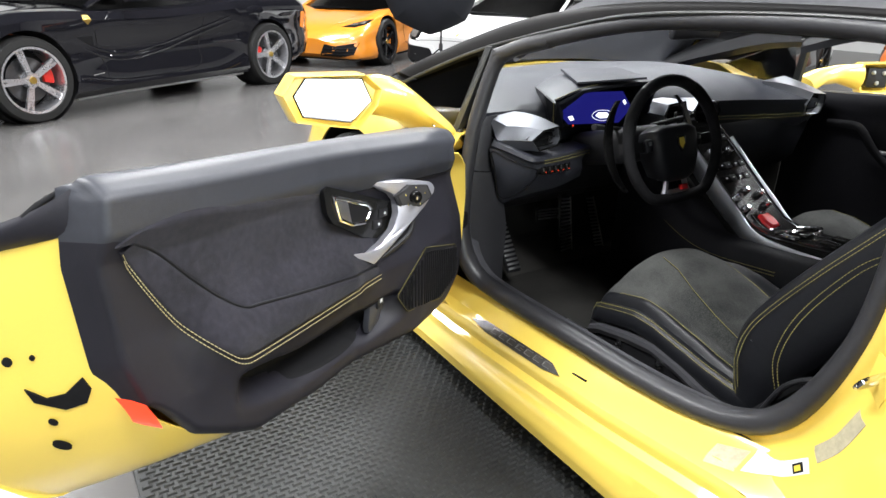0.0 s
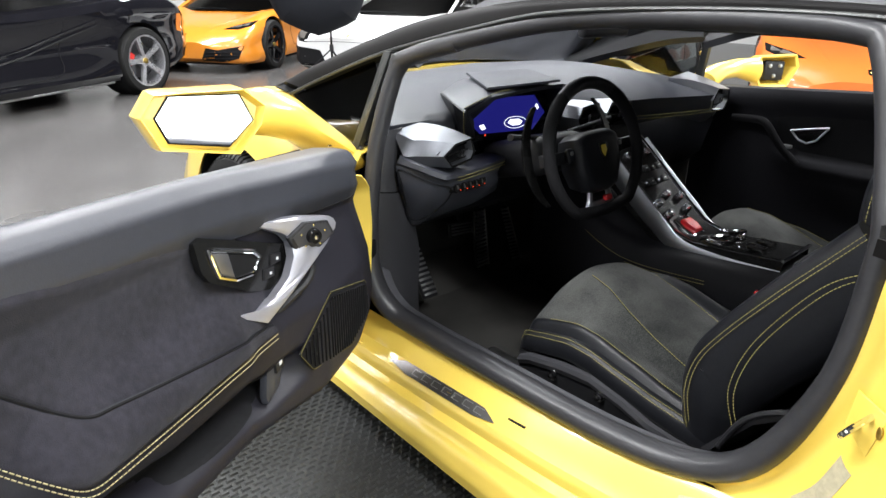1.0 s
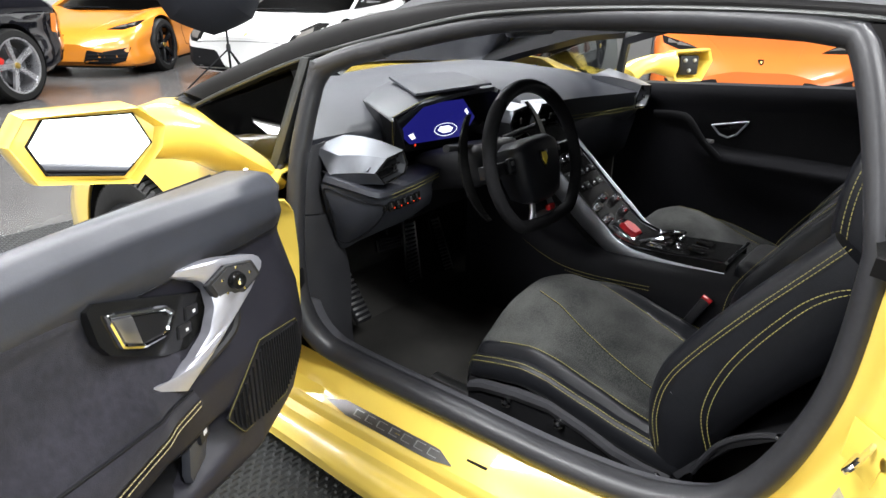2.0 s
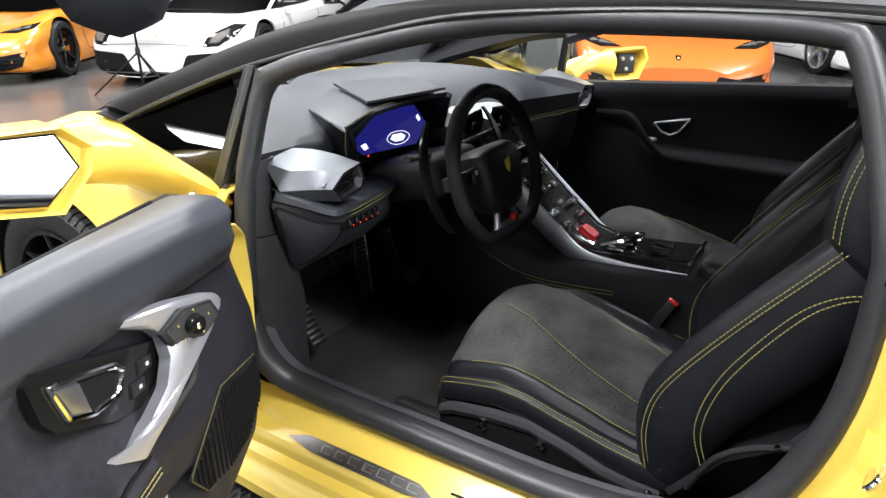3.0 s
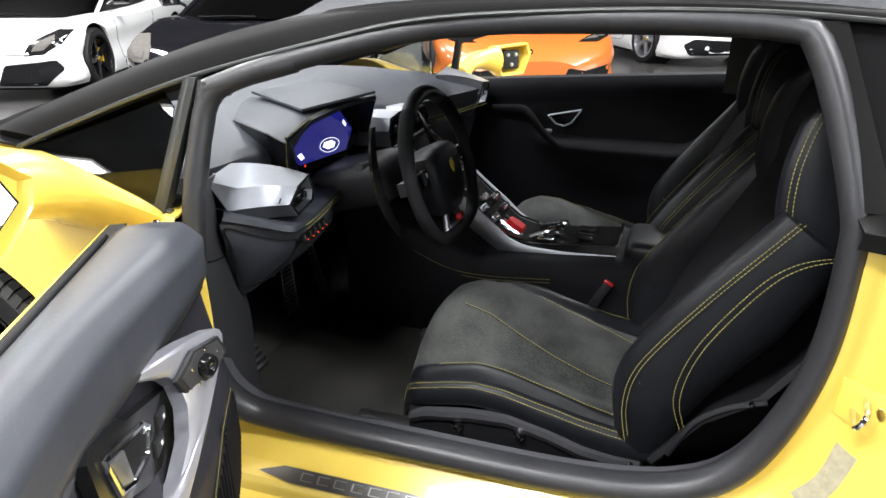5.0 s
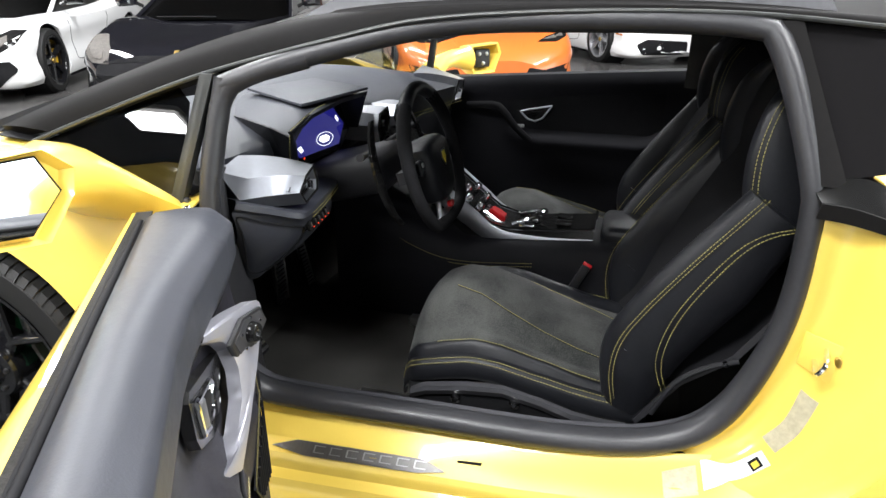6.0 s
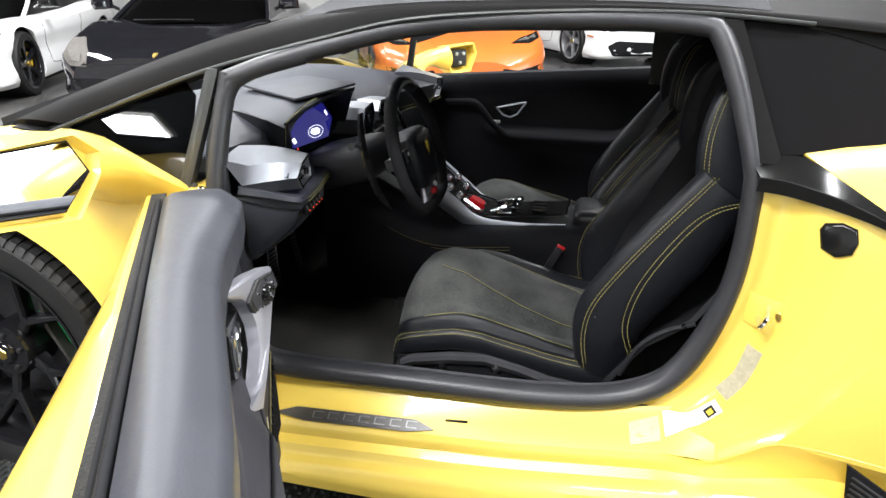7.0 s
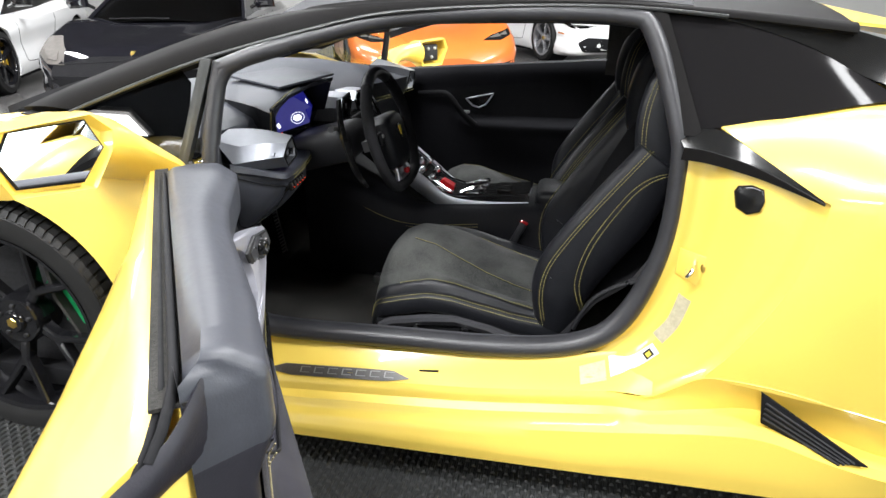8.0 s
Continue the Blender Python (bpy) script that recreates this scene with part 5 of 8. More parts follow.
def inner_pillar(side):
    rows = []
    for p in curve([(-0.735, 0.30, 0.965), (-0.735, 0.45, 0.945), (-0.745, 0.62, 0.90), (-0.76, 0.80, 0.85), (-0.77, 0.95, 0.80)], 16):
        rows.append([p + V(0.045, 0.0, 0.045), p + V(0.05, 0, 0.0), p + V(0.01, 0, -0.02), p + V(-0.02, 0, 0.0)])
    if side > 0:
        rows = [[mir(q) for q in r] for r in rows]
    return grid(rows)


for s in (-1, 1):
    part("pillar_lining", inner_pillar(s), PLASTIC, car)
part("pillar_lining", thick(grid([[mir(p) + V(-0.02, 0, 0), mir(p) + V(-0.045, 0, -0.03), mir(p) + V(-0.03, 0, -0.055)] for p in curve([(-0.735, 0.30, 0.975), (-0.69, 0.1, 1.035), (-0.655, -0.1, 1.065), (-0.64, -0.5, 1.075), (-0.665, -0.64, 1.04)], 24)]), 0.01), PLASTIC, car)
# passenger-side rear post lining
part("rear_post_lining", thick(grid([[V(2 * CX + x, y, z) for x, y in ((0.66, -0.60), (0.60, -0.70), (0.50, -0.86))] for x0, z in ((0, 0.80), (0, 1.06))]), 0.01), CARPET, car)


# side panel between the post and the dash, in two pieces with a joint
end_in = curve([(-0.735, 0.352, 0.80), (-0.748, 0.347, 0.765), (-0.764, 0.338, 0.700), (-0.735, 0.345, 0.610), (-0.700, 0.350, 0.520), (-0.678, 0.362, 0.429), (-0.690, 0.355, 0.316), (-0.700, 0.33, 0.20)], 30)
end_out = curve([(-0.800, 0.350, 0.80), (-0.824, 0.347, 0.763), (-0.832, 0.345, 0.699), (-0.838, 0.342, 0.635), (-0.842, 0.340, 0.52), (-0.842, 0.335, 0.429), (-0.836, 0.325, 0.36), (-0.80, 0.31, 0.25)], 30)
for lo, hi in ((0, 8), (8, 29)):
    part("dash_end_panel", thick(grid([[a.lerp(b, k / 6) + V(0, -0.010 * math.sin(math.pi * k / 6), -0.002 if i == lo else 0) for k in range(7)] for i, (a, b) in enumerate(zip(end_in, end_out)) if lo <= i <= hi]), 0.004), SIDEPLASTIC, car, "grained plastic side panel of the dash")
# ledge inside the small side window
part("cowl_ledge", thick(grid([[V(x, y, z + 0.004) for x in (-0.842, -0.80, -0.74, -0.68)] for y, z in ((0.36, 0.764), (0.45, 0.774), (0.58, 0.810), (0.70, 0.844), (0.80, 0.852))]), 0.003), MATTBLACK, car)


# dashboard
def dash_rows():
    rows = []
    for i in range(37):
        x = -0.80 + 1.53 * i / 36
        yr = lerp(x, [-0.80, -0.68, -0.55, -0.3, -0.1, 0.1, 0.4, 0.62, 0.73], [0.42, 0.36, 0.33, 0.34, 0.34, 0.31, 0.25, 0.215, 0.24])
        zr = lerp(x, [-0.80, -0.62, -0.3, 0.0, 0.3, 0.62, 0.73], [0.785, 0.79, 0.80, 0.79, 0.775, 0.755, 0.75])
        zc = lerp(x, [-0.80, -0.5, -0.1, 0.3, 0.55, 0.73], [0.845, 0.868, 0.882, 0.868, 0.826, 0.795])
        pr = curve([(x, yr + 0.075, zr - 0.16), (x, yr + 0.03, zr - 0.06), (x, yr, zr), (x, yr + 0.02, zr + 0.018), (x, yr + 0.12, zc - 0.025), (x, yr + 0.26, zc), (x, 0.80, zc - 0.01), (x, 0.97, 0.815)], 26)
        rows.append(pr)
    return rows


dash = part("dashboard", grid(dash_rows()), GREYLEATHER, car, "dark grey leather dashboard with yellow stitching", smooth=60)
part("lower_dash", thick(grid([[V(x, y, z) for x in (-0.60, -0.2, 0.2, 0.72)] for y, z in ((0.36, 0.70), (0.42, 0.62), (0.46, 0.50), (0.60, 0.42))]), 0.01), PLASTIC, car)
part("glovebox", thick(grid([[V(x, y + 0.02 * abs(x - 0.4), z) for x in (0.14, 0.3, 0.5, 0.70)] for y, z in ((0.285, 0.70), (0.27, 0.66), (0.30, 0.54), (0.36, 0.48))]), 0.01), LEATHER, car, "black leather glovebox")
e = [V(0.05, 0.30, 0.735), V(0.25, 0.265, 0.728), V(0.45, 0.235, 0.722), V(0.62, 0.205, 0.722)]
stitch(curve(e, 40), dash)
stitch([p + V(0, -0.002, -0.010) for p in curve(e, 40)], dash)

# instrument hood: a faceted cowl over the display
hood = part("instrument_hood", thick(grid([
    [V(-0.580, 0.287, 0.826), V(-0.50, 0.272, 0.860), V(-0.36, 0.262, 0.872), V(-0.265, 0.232, 0.878), V(-0.205, 0.262, 0.862)],
    [V(-0.572, 0.34, 0.842), V(-0.50, 0.33, 0.868), V(-0.37, 0.32, 0.880), V(-0.25, 0.30, 0.884), V(-0.20, 0.32, 0.868)],
    [V(-0.528, 0.43, 0.848), V(-0.47, 0.43, 0.866), V(-0.38, 0.43, 0.878), V(-0.255, 0.42, 0.882), V(-0.20, 0.42, 0.866)],
    [V(-0.470, 0.52, 0.848), V(-0.42, 0.52, 0.860), V(-0.35, 0.53, 0.870), V(-0.26, 0.53, 0.872), V(-0.19, 0.52, 0.860)],
    [V(-0.410, 0.61, 0.843), V(-0.37, 0.61, 0.850), V(-0.32, 0.61, 0.858), V(-0.26, 0.60, 0.860), V(-0.19, 0.60, 0.850)]]), 0.010), GREYLEATHER, car, "leather instrument hood", smooth=25)
part("hood_visor", slab([(-0.492, 0.302), (-0.300, 0.216), (-0.225, 0.40), (-0.368, 0.515)], lambda a, b, n: V(a, b, 0.874 + (a + 0.49) * 0.075 + n), 0.006, 0.002), GREYLEATHER, hood, "flat visor plate")
# hood cheeks down to the display frame
for pts in ([(-0.580, 0.287, 0.826), (-0.572, 0.34, 0.842), (-0.528, 0.43, 0.848), (-0.520, 0.44, 0.78), (-0.575, 0.300, 0.755)], [(-0.528, 0.43, 0.848), (-0.470, 0.52, 0.848), (-0.410, 0.61, 0.843), (-0.405, 0.60, 0.80), (-0.520, 0.44, 0.78)], [(-0.195, 0.262, 0.862), (-0.20, 0.42, 0.866), (-0.18, 0.42, 0.76), (-0.175, 0.30, 0.765)],
            [(-0.585, 0.285, 0.835), (-0.575, 0.300, 0.755), (-0.535, 0.305, 0.752), (-0.545, 0.30, 0.80)], [(-0.585, 0.285, 0.835), (-0.545, 0.300, 0.80), (-0.46, 0.302, 0.845), (-0.50, 0.275, 0.862)]):
    bm = bmesh.new()
    bm.faces.new([bm.verts.new(p) for p in pts])
    part("hood_cheek", thick(bm, 0.006), LEATHER, hood, smooth=0)
he = [V(-0.592, 0.283, 0.832), V(-0.575, 0.296, 0.765), V(-0.545, 0.300, 0.745)]
stitch(curve(he, 20), hood)
stitch(curve([V(-0.588, 0.283, 0.840), V(-0.50, 0.270, 0.868), V(-0.44, 0.268, 0.874)], 20), hood)


def SC(a, b, n=0.0):
    """A place on the display plane, which leans back a little."""
    return V(a, 0.325 + (b - 0.78) * 0.34 - n, b)


part("display_frame", slab([(-0.565, 0.79), (-0.545, 0.742), (-0.30, 0.728), (-0.205, 0.765), (-0.21, 0.83), (-0.27, 0.858), (-0.46, 0.858), (-0.55, 0.82)], lambda a, b, n: SC(a, b, n), 0.006, 0.002), BLACKGLOSS, car)
disp = part("display", slab([(-0.535, 0.788), (-0.505, 0.757), (-0.30, 0.745), (-0.235, 0.785), (-0.265, 0.835), (-0.455, 0.842)], lambda a, b, n: SC(a, b, 0.006 + n), 0.003), SCREEN, car, "lit dark blue instrument display")
for poly in ([(-0.395, 0.773), (-0.378, 0.764), (-0.348, 0.763), (-0.335, 0.771), (-0.348, 0.779), (-0.382, 0.781)], [(-0.505, 0.778), (-0.497, 0.766), (-0.482, 0.768), (-0.487, 0.780)], [(-0.272, 0.806), (-0.265, 0.795), (-0.256, 0.800), (-0.262, 0.812)]):
    part("display_mark", slab(poly, lambda a, b, n: SC(a, b, 0.0092 + n), 0.0006), LIT, disp, smooth=0)
part("display_ring", tube(curve([SC(-0.410, 0.773, 0.011), SC(-0.385, 0.759, 0.011), SC(-0.345, 0.758, 0.011), SC(-0.320, 0.770, 0.011), SC(-0.342, 0.784, 0.011), SC(-0.388, 0.786, 0.011)], 40, True)[:-1], 0.0007, 5, True), LIT, disp)
part("warning_light", lathe([(0.0, 0.0), (0.003, 0.0)], Matrix.Translation(SC(-0.488, 0.752, 0.008)) @ Matrix.Rotation(radians(90), 4, "X"), 8), REDLIT, disp)
part("column_shroud", block((0.20, 0.22, 0.10), Matrix.Translation((-0.385, 0.22, 0.70)) @ Matrix.Rotation(-0.25, 4, "X"), 0.03, 3), PLASTIC, car)


def vent(c, yaw, w, parent, flip=1):
    """Silver hooded air vent with a dark hexagonal mouth; it runs forward from the mouth."""
    m = Matrix.Translation(c) @ Matrix.Rotation(yaw, 4, "Z")
    hexa = [(-w, 0.002), (-w * 0.72, 0.034), (w * 0.75, 0.038), (w, 0.008), (w * 0.62, -0.038), (-w * 0.70, -0.044)]
    rows = []
    for y, k, dz in ((0.0, 1.0, 0), (-0.004, 0.97, 0), (0.05, 1.03, 0.002), (0.12, 0.98, 0.0), (0.20, 0.80, -0.004), (0.25, 0.55, -0.006)):
        rows.append([m @ V(a * k * flip, y, b * k + dz) for a, b in hexa])
    rows = [rows[1], rows[0]] + rows[2:]
    v = part("air_vent", grid(rows, close_u=True), SILVER, parent, "satin silver air vent hood", smooth=28)
    part("vent_mouth", slab([(a * 0.93 * flip, b * 0.93) for a, b in hexa], lambda a, b, n: m @ V(a, 0.03 - n, b), 0.004), MATTBLACK, v)
    for k in range(3):
        z = -0.026 + 0.026 * k
        part("vane", block((w * 1.55, 0.016, 0.0035), m @ Matrix.Translation((0, 0.014, z)), 0.001), PLASTIC, v)
    part("vent_tab", block((0.012, 0.010, 0.018), m @ Matrix.Translation((0, 0.002, 0)), 0.002), CHROME, v)
    part("vent_rim", tube([m @ V(a * 0.97 * flip, -0.002, b * 0.97) for a, b in hexa], 0.0035, 6, True), BLACKGLOSS, v)
    return v


def folded_vent(mouth, far, tip_fold, mat):
    """A silver hood with folded faces that ends in a dark six-sided mouth; both rings run from the top inner corner round the outer side."""
    mouth, far = [Vector(p) for p in mouth], [Vector(p) for p in far]
    c = sum(mouth, V(0, 0, 0)) / 6
    inward = (sum(far, V(0, 0, 0)) / 6 - c).normalized()
    rows = [[c + (p - c) * 0.84 + inward * 0.03 for p in mouth], [c + (p - c) * 0.90 + inward * 0.004 for p in mouth], [c + (p - c) * 0.965 - inward * 0.001 for p in mouth]]
    for k in range(9):
        f = k / 8
        r = [a.lerp(b, f) for a, b in zip(mouth, far)]
        sag = math.sin(math.pi * f)
        r[0] += V(0, 0, 0.008 * sag)
        r[1] += V(0, 0, 0.004 * sag)
        # the outer face is hollowed below the fold
        r[2] += V(0.010, 0.006, -0.002) * sag
        if k == 8:
            r[1] = Vector(tip_fold)
        rows.append(r)
    e = sum(far, V(0, 0, 0)) / 6 + inward * 0.03
    rows.append([e + (p - e) * 0.4 for p in far])
    # split every side once, slightly bowed, so that the faces catch light unevenly
    fine = []
    for r in rows:
        q = []
        for i in range(6):
            a, b = r[i], r[(i + 1) % 6]
            q += [a, (a + b) / 2]
        fine.append(q)
    v = part("air_vent", grid(fine, close_u=True), mat, car, "satin silver air vent hood", smooth=24)
    bm = bmesh.new()
    bm.faces.new([bm.verts.new(c + (p - c) * 0.88 + inward * 0.022) for p in mouth])
    part("vent_mouth", thick(bm, 0.003), MATTBLACK, v, smooth=0)
    up = V(0, 0, 1)
    across = (mouth[0] - mouth[2])
    across.z = 0
    for k in range(3):
        h = -0.018 + 0.017 * k
        w = 0.36 - 0.05 * abs(k - 1)
        part("vane", tube([c - across * w + up * h + inward * 0.012, c + across * w + up * h + inward * 0.012], 0.0028, 6), BLACKGLOSS, v)
    part("vent_tab", block((0.009, 0.010, 0.016), Matrix.Translation(c - inward * 0.001), 0.002), CHROME, v)
    part("vent_rim", tube([c + (p - c) * 0.93 - inward * 0.001 for p in mouth], 0.0025, 6, True), BLACKGLOSS, v)


def driver_vent():
    folded_vent([(-0.627, 0.215, 0.780), (-0.699, 0.197, 0.778), (-0.742, 0.190, 0.755), (-0.711, 0.195, 0.722), (-0.635, 0.205, 0.729), (-0.617, 0.212, 0.747)],
                [(-0.670, 0.365, 0.800), (-0.746, 0.318, 0.772), (-0.766, 0.310, 0.736), (-0.746, 0.310, 0.711), (-0.660, 0.34, 0.730), (-0.640, 0.36, 0.77)], (-0.766, 0.352, 0.792), DIMSILVER)


driver_vent()
folded_vent([(0.602, 0.214, 0.792), (0.690, 0.214, 0.782), (0.706, 0.220, 0.744), (0.686, 0.226, 0.703), (0.612, 0.235, 0.706), (0.586, 0.222, 0.748)],
            [(0.500, 0.360, 0.822), (0.660, 0.370, 0.830), (0.690, 0.36, 0.77), (0.680, 0.36, 0.74), (0.590, 0.36, 0.74), (0.520, 0.36, 0.77)], (0.655, 0.372, 0.832), SILVER)
vent(V(-0.10, 0.255, 0.762), 0.1, 0.060, car)
vent(V(0.05, 0.250, 0.757), -0.1, 0.060, car, -1)
# leather knee panel beneath the left vent: a ledge, then a pocket flap that tapers downwards
def knee_panel():
    ledge_top = [(-0.772, 0.315, 0.738), (-0.756, 0.255, 0.726), (-0.726, 0.205, 0.711), (-0.690, 0.200, 0.704), (-0.586, 0.215, 0.704), (-0.480, 0.235, 0.707)]
    ledge_low = [(-0.784, 0.312, 0.723), (-0.763, 0.250, 0.712), (-0.736, 0.198, 0.698), (-0.700, 0.193, 0.694), (-0.596, 0.208, 0.693), (-0.491, 0.228, 0.695)]
    top_line = [(-0.783, 0.320, 0.710), (-0.755, 0.262, 0.698), (-0.730, 0.218, 0.686), (-0.695, 0.206, 0.678), (-0.600, 0.218, 0.672), (-0.505, 0.238, 0.668)]
    low_line = [(-0.755, 0.340, 0.632), (-0.725, 0.335, 0.542), (-0.694, 0.300, 0.560), (-0.643, 0.280, 0.574), (-0.553, 0.280, 0.579), (-0.477, 0.270, 0.604)]
    a, b, t, l = (curve(q, 31) for q in (ledge_top, ledge_low, top_line, low_line))
    rows = []
    for i in range(31):
        back = a[i] + V(0.02, 0.08, 0.0)
        r = [back, a[i], a[i].lerp(b[i], 0.35) + V(-0.002, -0.003, 0.002), b[i], b[i].lerp(t[i], 0.6) + V(0.003, 0.004, 0)]
        for k in range(9):
            f = k / 8
            r.append(t[i].lerp(l[i], f) + V(-0.008, -0.012, 0) * math.sin(math.pi * f))
        r.append(l[i] + V(0.015, 0.05, 0.004))
        rows.append(r)
    kp = part("knee_panel", grid(rows), GREYLEATHER, car, "leather knee panel with a stitched ledge", smooth=42)

    def on(u, f):
        i = min(max(u, 0), 29.999)
        j, w = int(i), i - int(i)
        p = lambda q: t[q].lerp(l[q], f) + V(-0.008, -0.012, 0) * math.sin(math.pi * f)
        return p(j).lerp(p(j + 1), w) + V(-0.001, -0.002, 0)

    # the flap's shut line
    loop = [on(0.6, 0.04), on(5, 0.05), on(10, 0.06), on(13.2, 0.10), on(14.0, 0.30), on(13.0, 0.62), on(10, 0.86), on(6.5, 0.93), on(3.5, 0.80), on(1.2, 0.45)]
    part("flap_seam", tube(curve(loop, 70, True)[:-1], 0.0022, 6, True), MATTBLACK, kp)
    for dz in (0.002, -0.006):
        stitch([p + V(-0.001, -0.0035, dz) for p in b[14:]], kp)
    strip_mid = [on(13.5 + 11.5 * k / 10, 0.13) for k in range(11)]
    part("switch_strip", tube([p + V(0, 0.004, 0) for p in strip_mid], 0.012, 8, flat=0.45, side=(0, 1, 0)), BLACKGLOSS, kp)
    for k in range(5):
        p = on(15.0 + 2.05 * k, 0.13)
        m = Matrix.Translation(p + V(-0.001, -0.005, 0)) @ Matrix.Rotation(0.12, 4, "Z") @ Matrix.Rotation(-0.3, 4, "X")
        sw = part("rocker_switch", block((0.015, 0.012, 0.022), m, 0.003), BLACKGLOSS, car)
        part("switch_lamp", block((0.003, 0.002, 0.010), m @ Matrix.Translation((-0.004, -0.0065, 0.003))), STEEL, sw)
        part("switch_light", block((0.002, 0.002, 0.002), m @ Matrix.Translation((0.003, -0.0065, -0.005))), REDLIT, sw)


knee_panel()


# steering wheel
def steering_wheel():
    m = Matrix.Translation((-0.384, 0.018, 0.745)) @ Matrix.Rotation(radians(-16), 4, "X") @ Matrix.Rotation(radians(90), 4, "X")
    R = 0.176
    pts = []
    for k in range(72):
        a = 2 * math.pi * k / 72
        x, y = R * math.cos(a), R * 0.97 * math.sin(a)
        if y < -0.136:
            y = -0.136 - (-0.136 - y) * 0.3
        pts.append(m @ V(x, y, 0))
    rad = []
    for k in range(72):
        a = math.degrees(2 * math.pi * k / 72)
        g = 0.0148
        if 15 < a < 60 or 120 < a < 165:
            g = 0.0165
        rad.append(g)
    w = part("steering_wheel", tube(pts, rad, 12, True), WHEELSUEDE, car, "black suede steering wheel with a flat bottom")
    # smooth leather crown at the top of the rim
    top = [m @ V(R * math.cos(a), R * 0.97 * math.sin(a), 0) for a in [radians(55 + 70 * k / 20) for k in range(21)]]
    part("rim_crown", tube(top, 0.0162, 12), LEATHER, w, "smooth leather rim section")
    # airbag boss
    hexa = [(-0.086, 0.020), (-0.080, 0.040), (-0.050, 0.054), (0.050, 0.054), (0.080, 0.040), (0.086, 0.020), (0.082, -0.040), (0.060, -0.090), (0.030, -0.100), (-0.030, -0.100), (-0.060, -0.090), (-0.082, -0.040)]
    rows = []
    for k, z in ((0.9, -0.055), (1.0, -0.02), (1.0, -0.004), (0.95, 0.010), (0.86, 0.017), (0.70, 0.020), (0.3, 0.022)):
        rows.append([m @ V(a * k, b * k, z) for a, b in hexa])
    part("airbag_boss", capped(rows), LEATHER, w, "black leather airbag cover", smooth=40)
    part("badge", slab([(-0.016, 0.019), (0.016, 0.019), (0.016, -0.003), (0, -0.023), (-0.016, -0.003)], lambda a, b, n: m @ V(a, b + 0.002, 0.022 + n), 0.003, 0.001), BLACKGLOSS, w)
    part("badge_mark", slab([(-0.010, 0.014), (0.008, 0.015), (0.011, 0.0), (0, -0.015), (-0.009, -0.003)], lambda a, b, n: m @ V(a, b + 0.002, 0.0252 + n), 0.001), LABELYELLOW, w)
    for sx in (-1, 1):
        part("spoke", capped([[m @ V(sx * x, y + dy, z) for dy, z in ((0.013, -0.012), (0.013, -0.030), (-0.015, -0.030), (-0.015, -0.012))] for x, y in ((0.060, 0.000), (0.12, 0.004), (0.180, 0.006))]), PLASTIC, w)
        part("spoke_trim", tube([m @ V(sx * x, y, 0.004) for x, y in ((0.068, 0.03), (0.075, 0.0), (0.070, -0.028))], 0.006, 6), CHROME, w)
        part("thumb_pod", block((0.024, 0.036, 0.014), m @ Matrix.Translation((sx * 0.098, 0.004, -0.004)), 0.006, 3), LEATHER, w)
        part("thumb_button", block((0.010, 0.010, 0.005), m @ Matrix.Translation((sx * 0.098, 0.010, 0.004)), 0.002), STEEL, w)
        # lower split spoke
        part("lower_spoke", tube([m @ V(sx * x, y, -0.008) for x, y in ((0.034, -0.090), (0.040, -0.115), (0.052, -0.138))], 0.0075, 8), SILVER, w)
        # shift paddle behind the rim
        rows = []
        for f in range(11):
            t = f / 10
            a = (t - 0.5) * 1.5
            rr = 0.158 + 0.010 * math.cos(a * 2)
            px, py = sx * rr * math.cos(a), rr * math.sin(a) * 1.15 + 0.010
            wd = 0.006 + 0.007 * math.sin(math.pi * t)
            rows.append([m @ V(px - wd * sx, py, -0.074), m @ V(px + wd * sx, py, -0.077), m @ V(px + wd * sx, py, -0.083), m @ V(px - wd * sx, py, -0.080)])
        part("shift_paddle", capped(rows), BLACKGLOSS, w, "gloss black shift paddle")
    part("drive_mode_switch", block((0.026, 0.016, 0.014), m @ Matrix.Translation((0.018, -0.118, 0.004)), 0.004), REDPLASTIC, w, "red drive mode switch")
    part("switch_bridge", block((0.085, 0.016, 0.012), m @ Matrix.Translation((0.0, -0.128, -0.004)), 0.005), SILVER, w)
    return w


steering_wheel()
for sx in (-1, 1):
    part("column_stalk", tube([V(-0.385 + sx * 0.06, 0.16, 0.765), V(-0.385 + sx * 0.17, 0.13, 0.785), V(-0.385 + sx * 0.20, 0.125, 0.79)], [0.006, 0.007, 0.009], 8), PLASTIC, car)

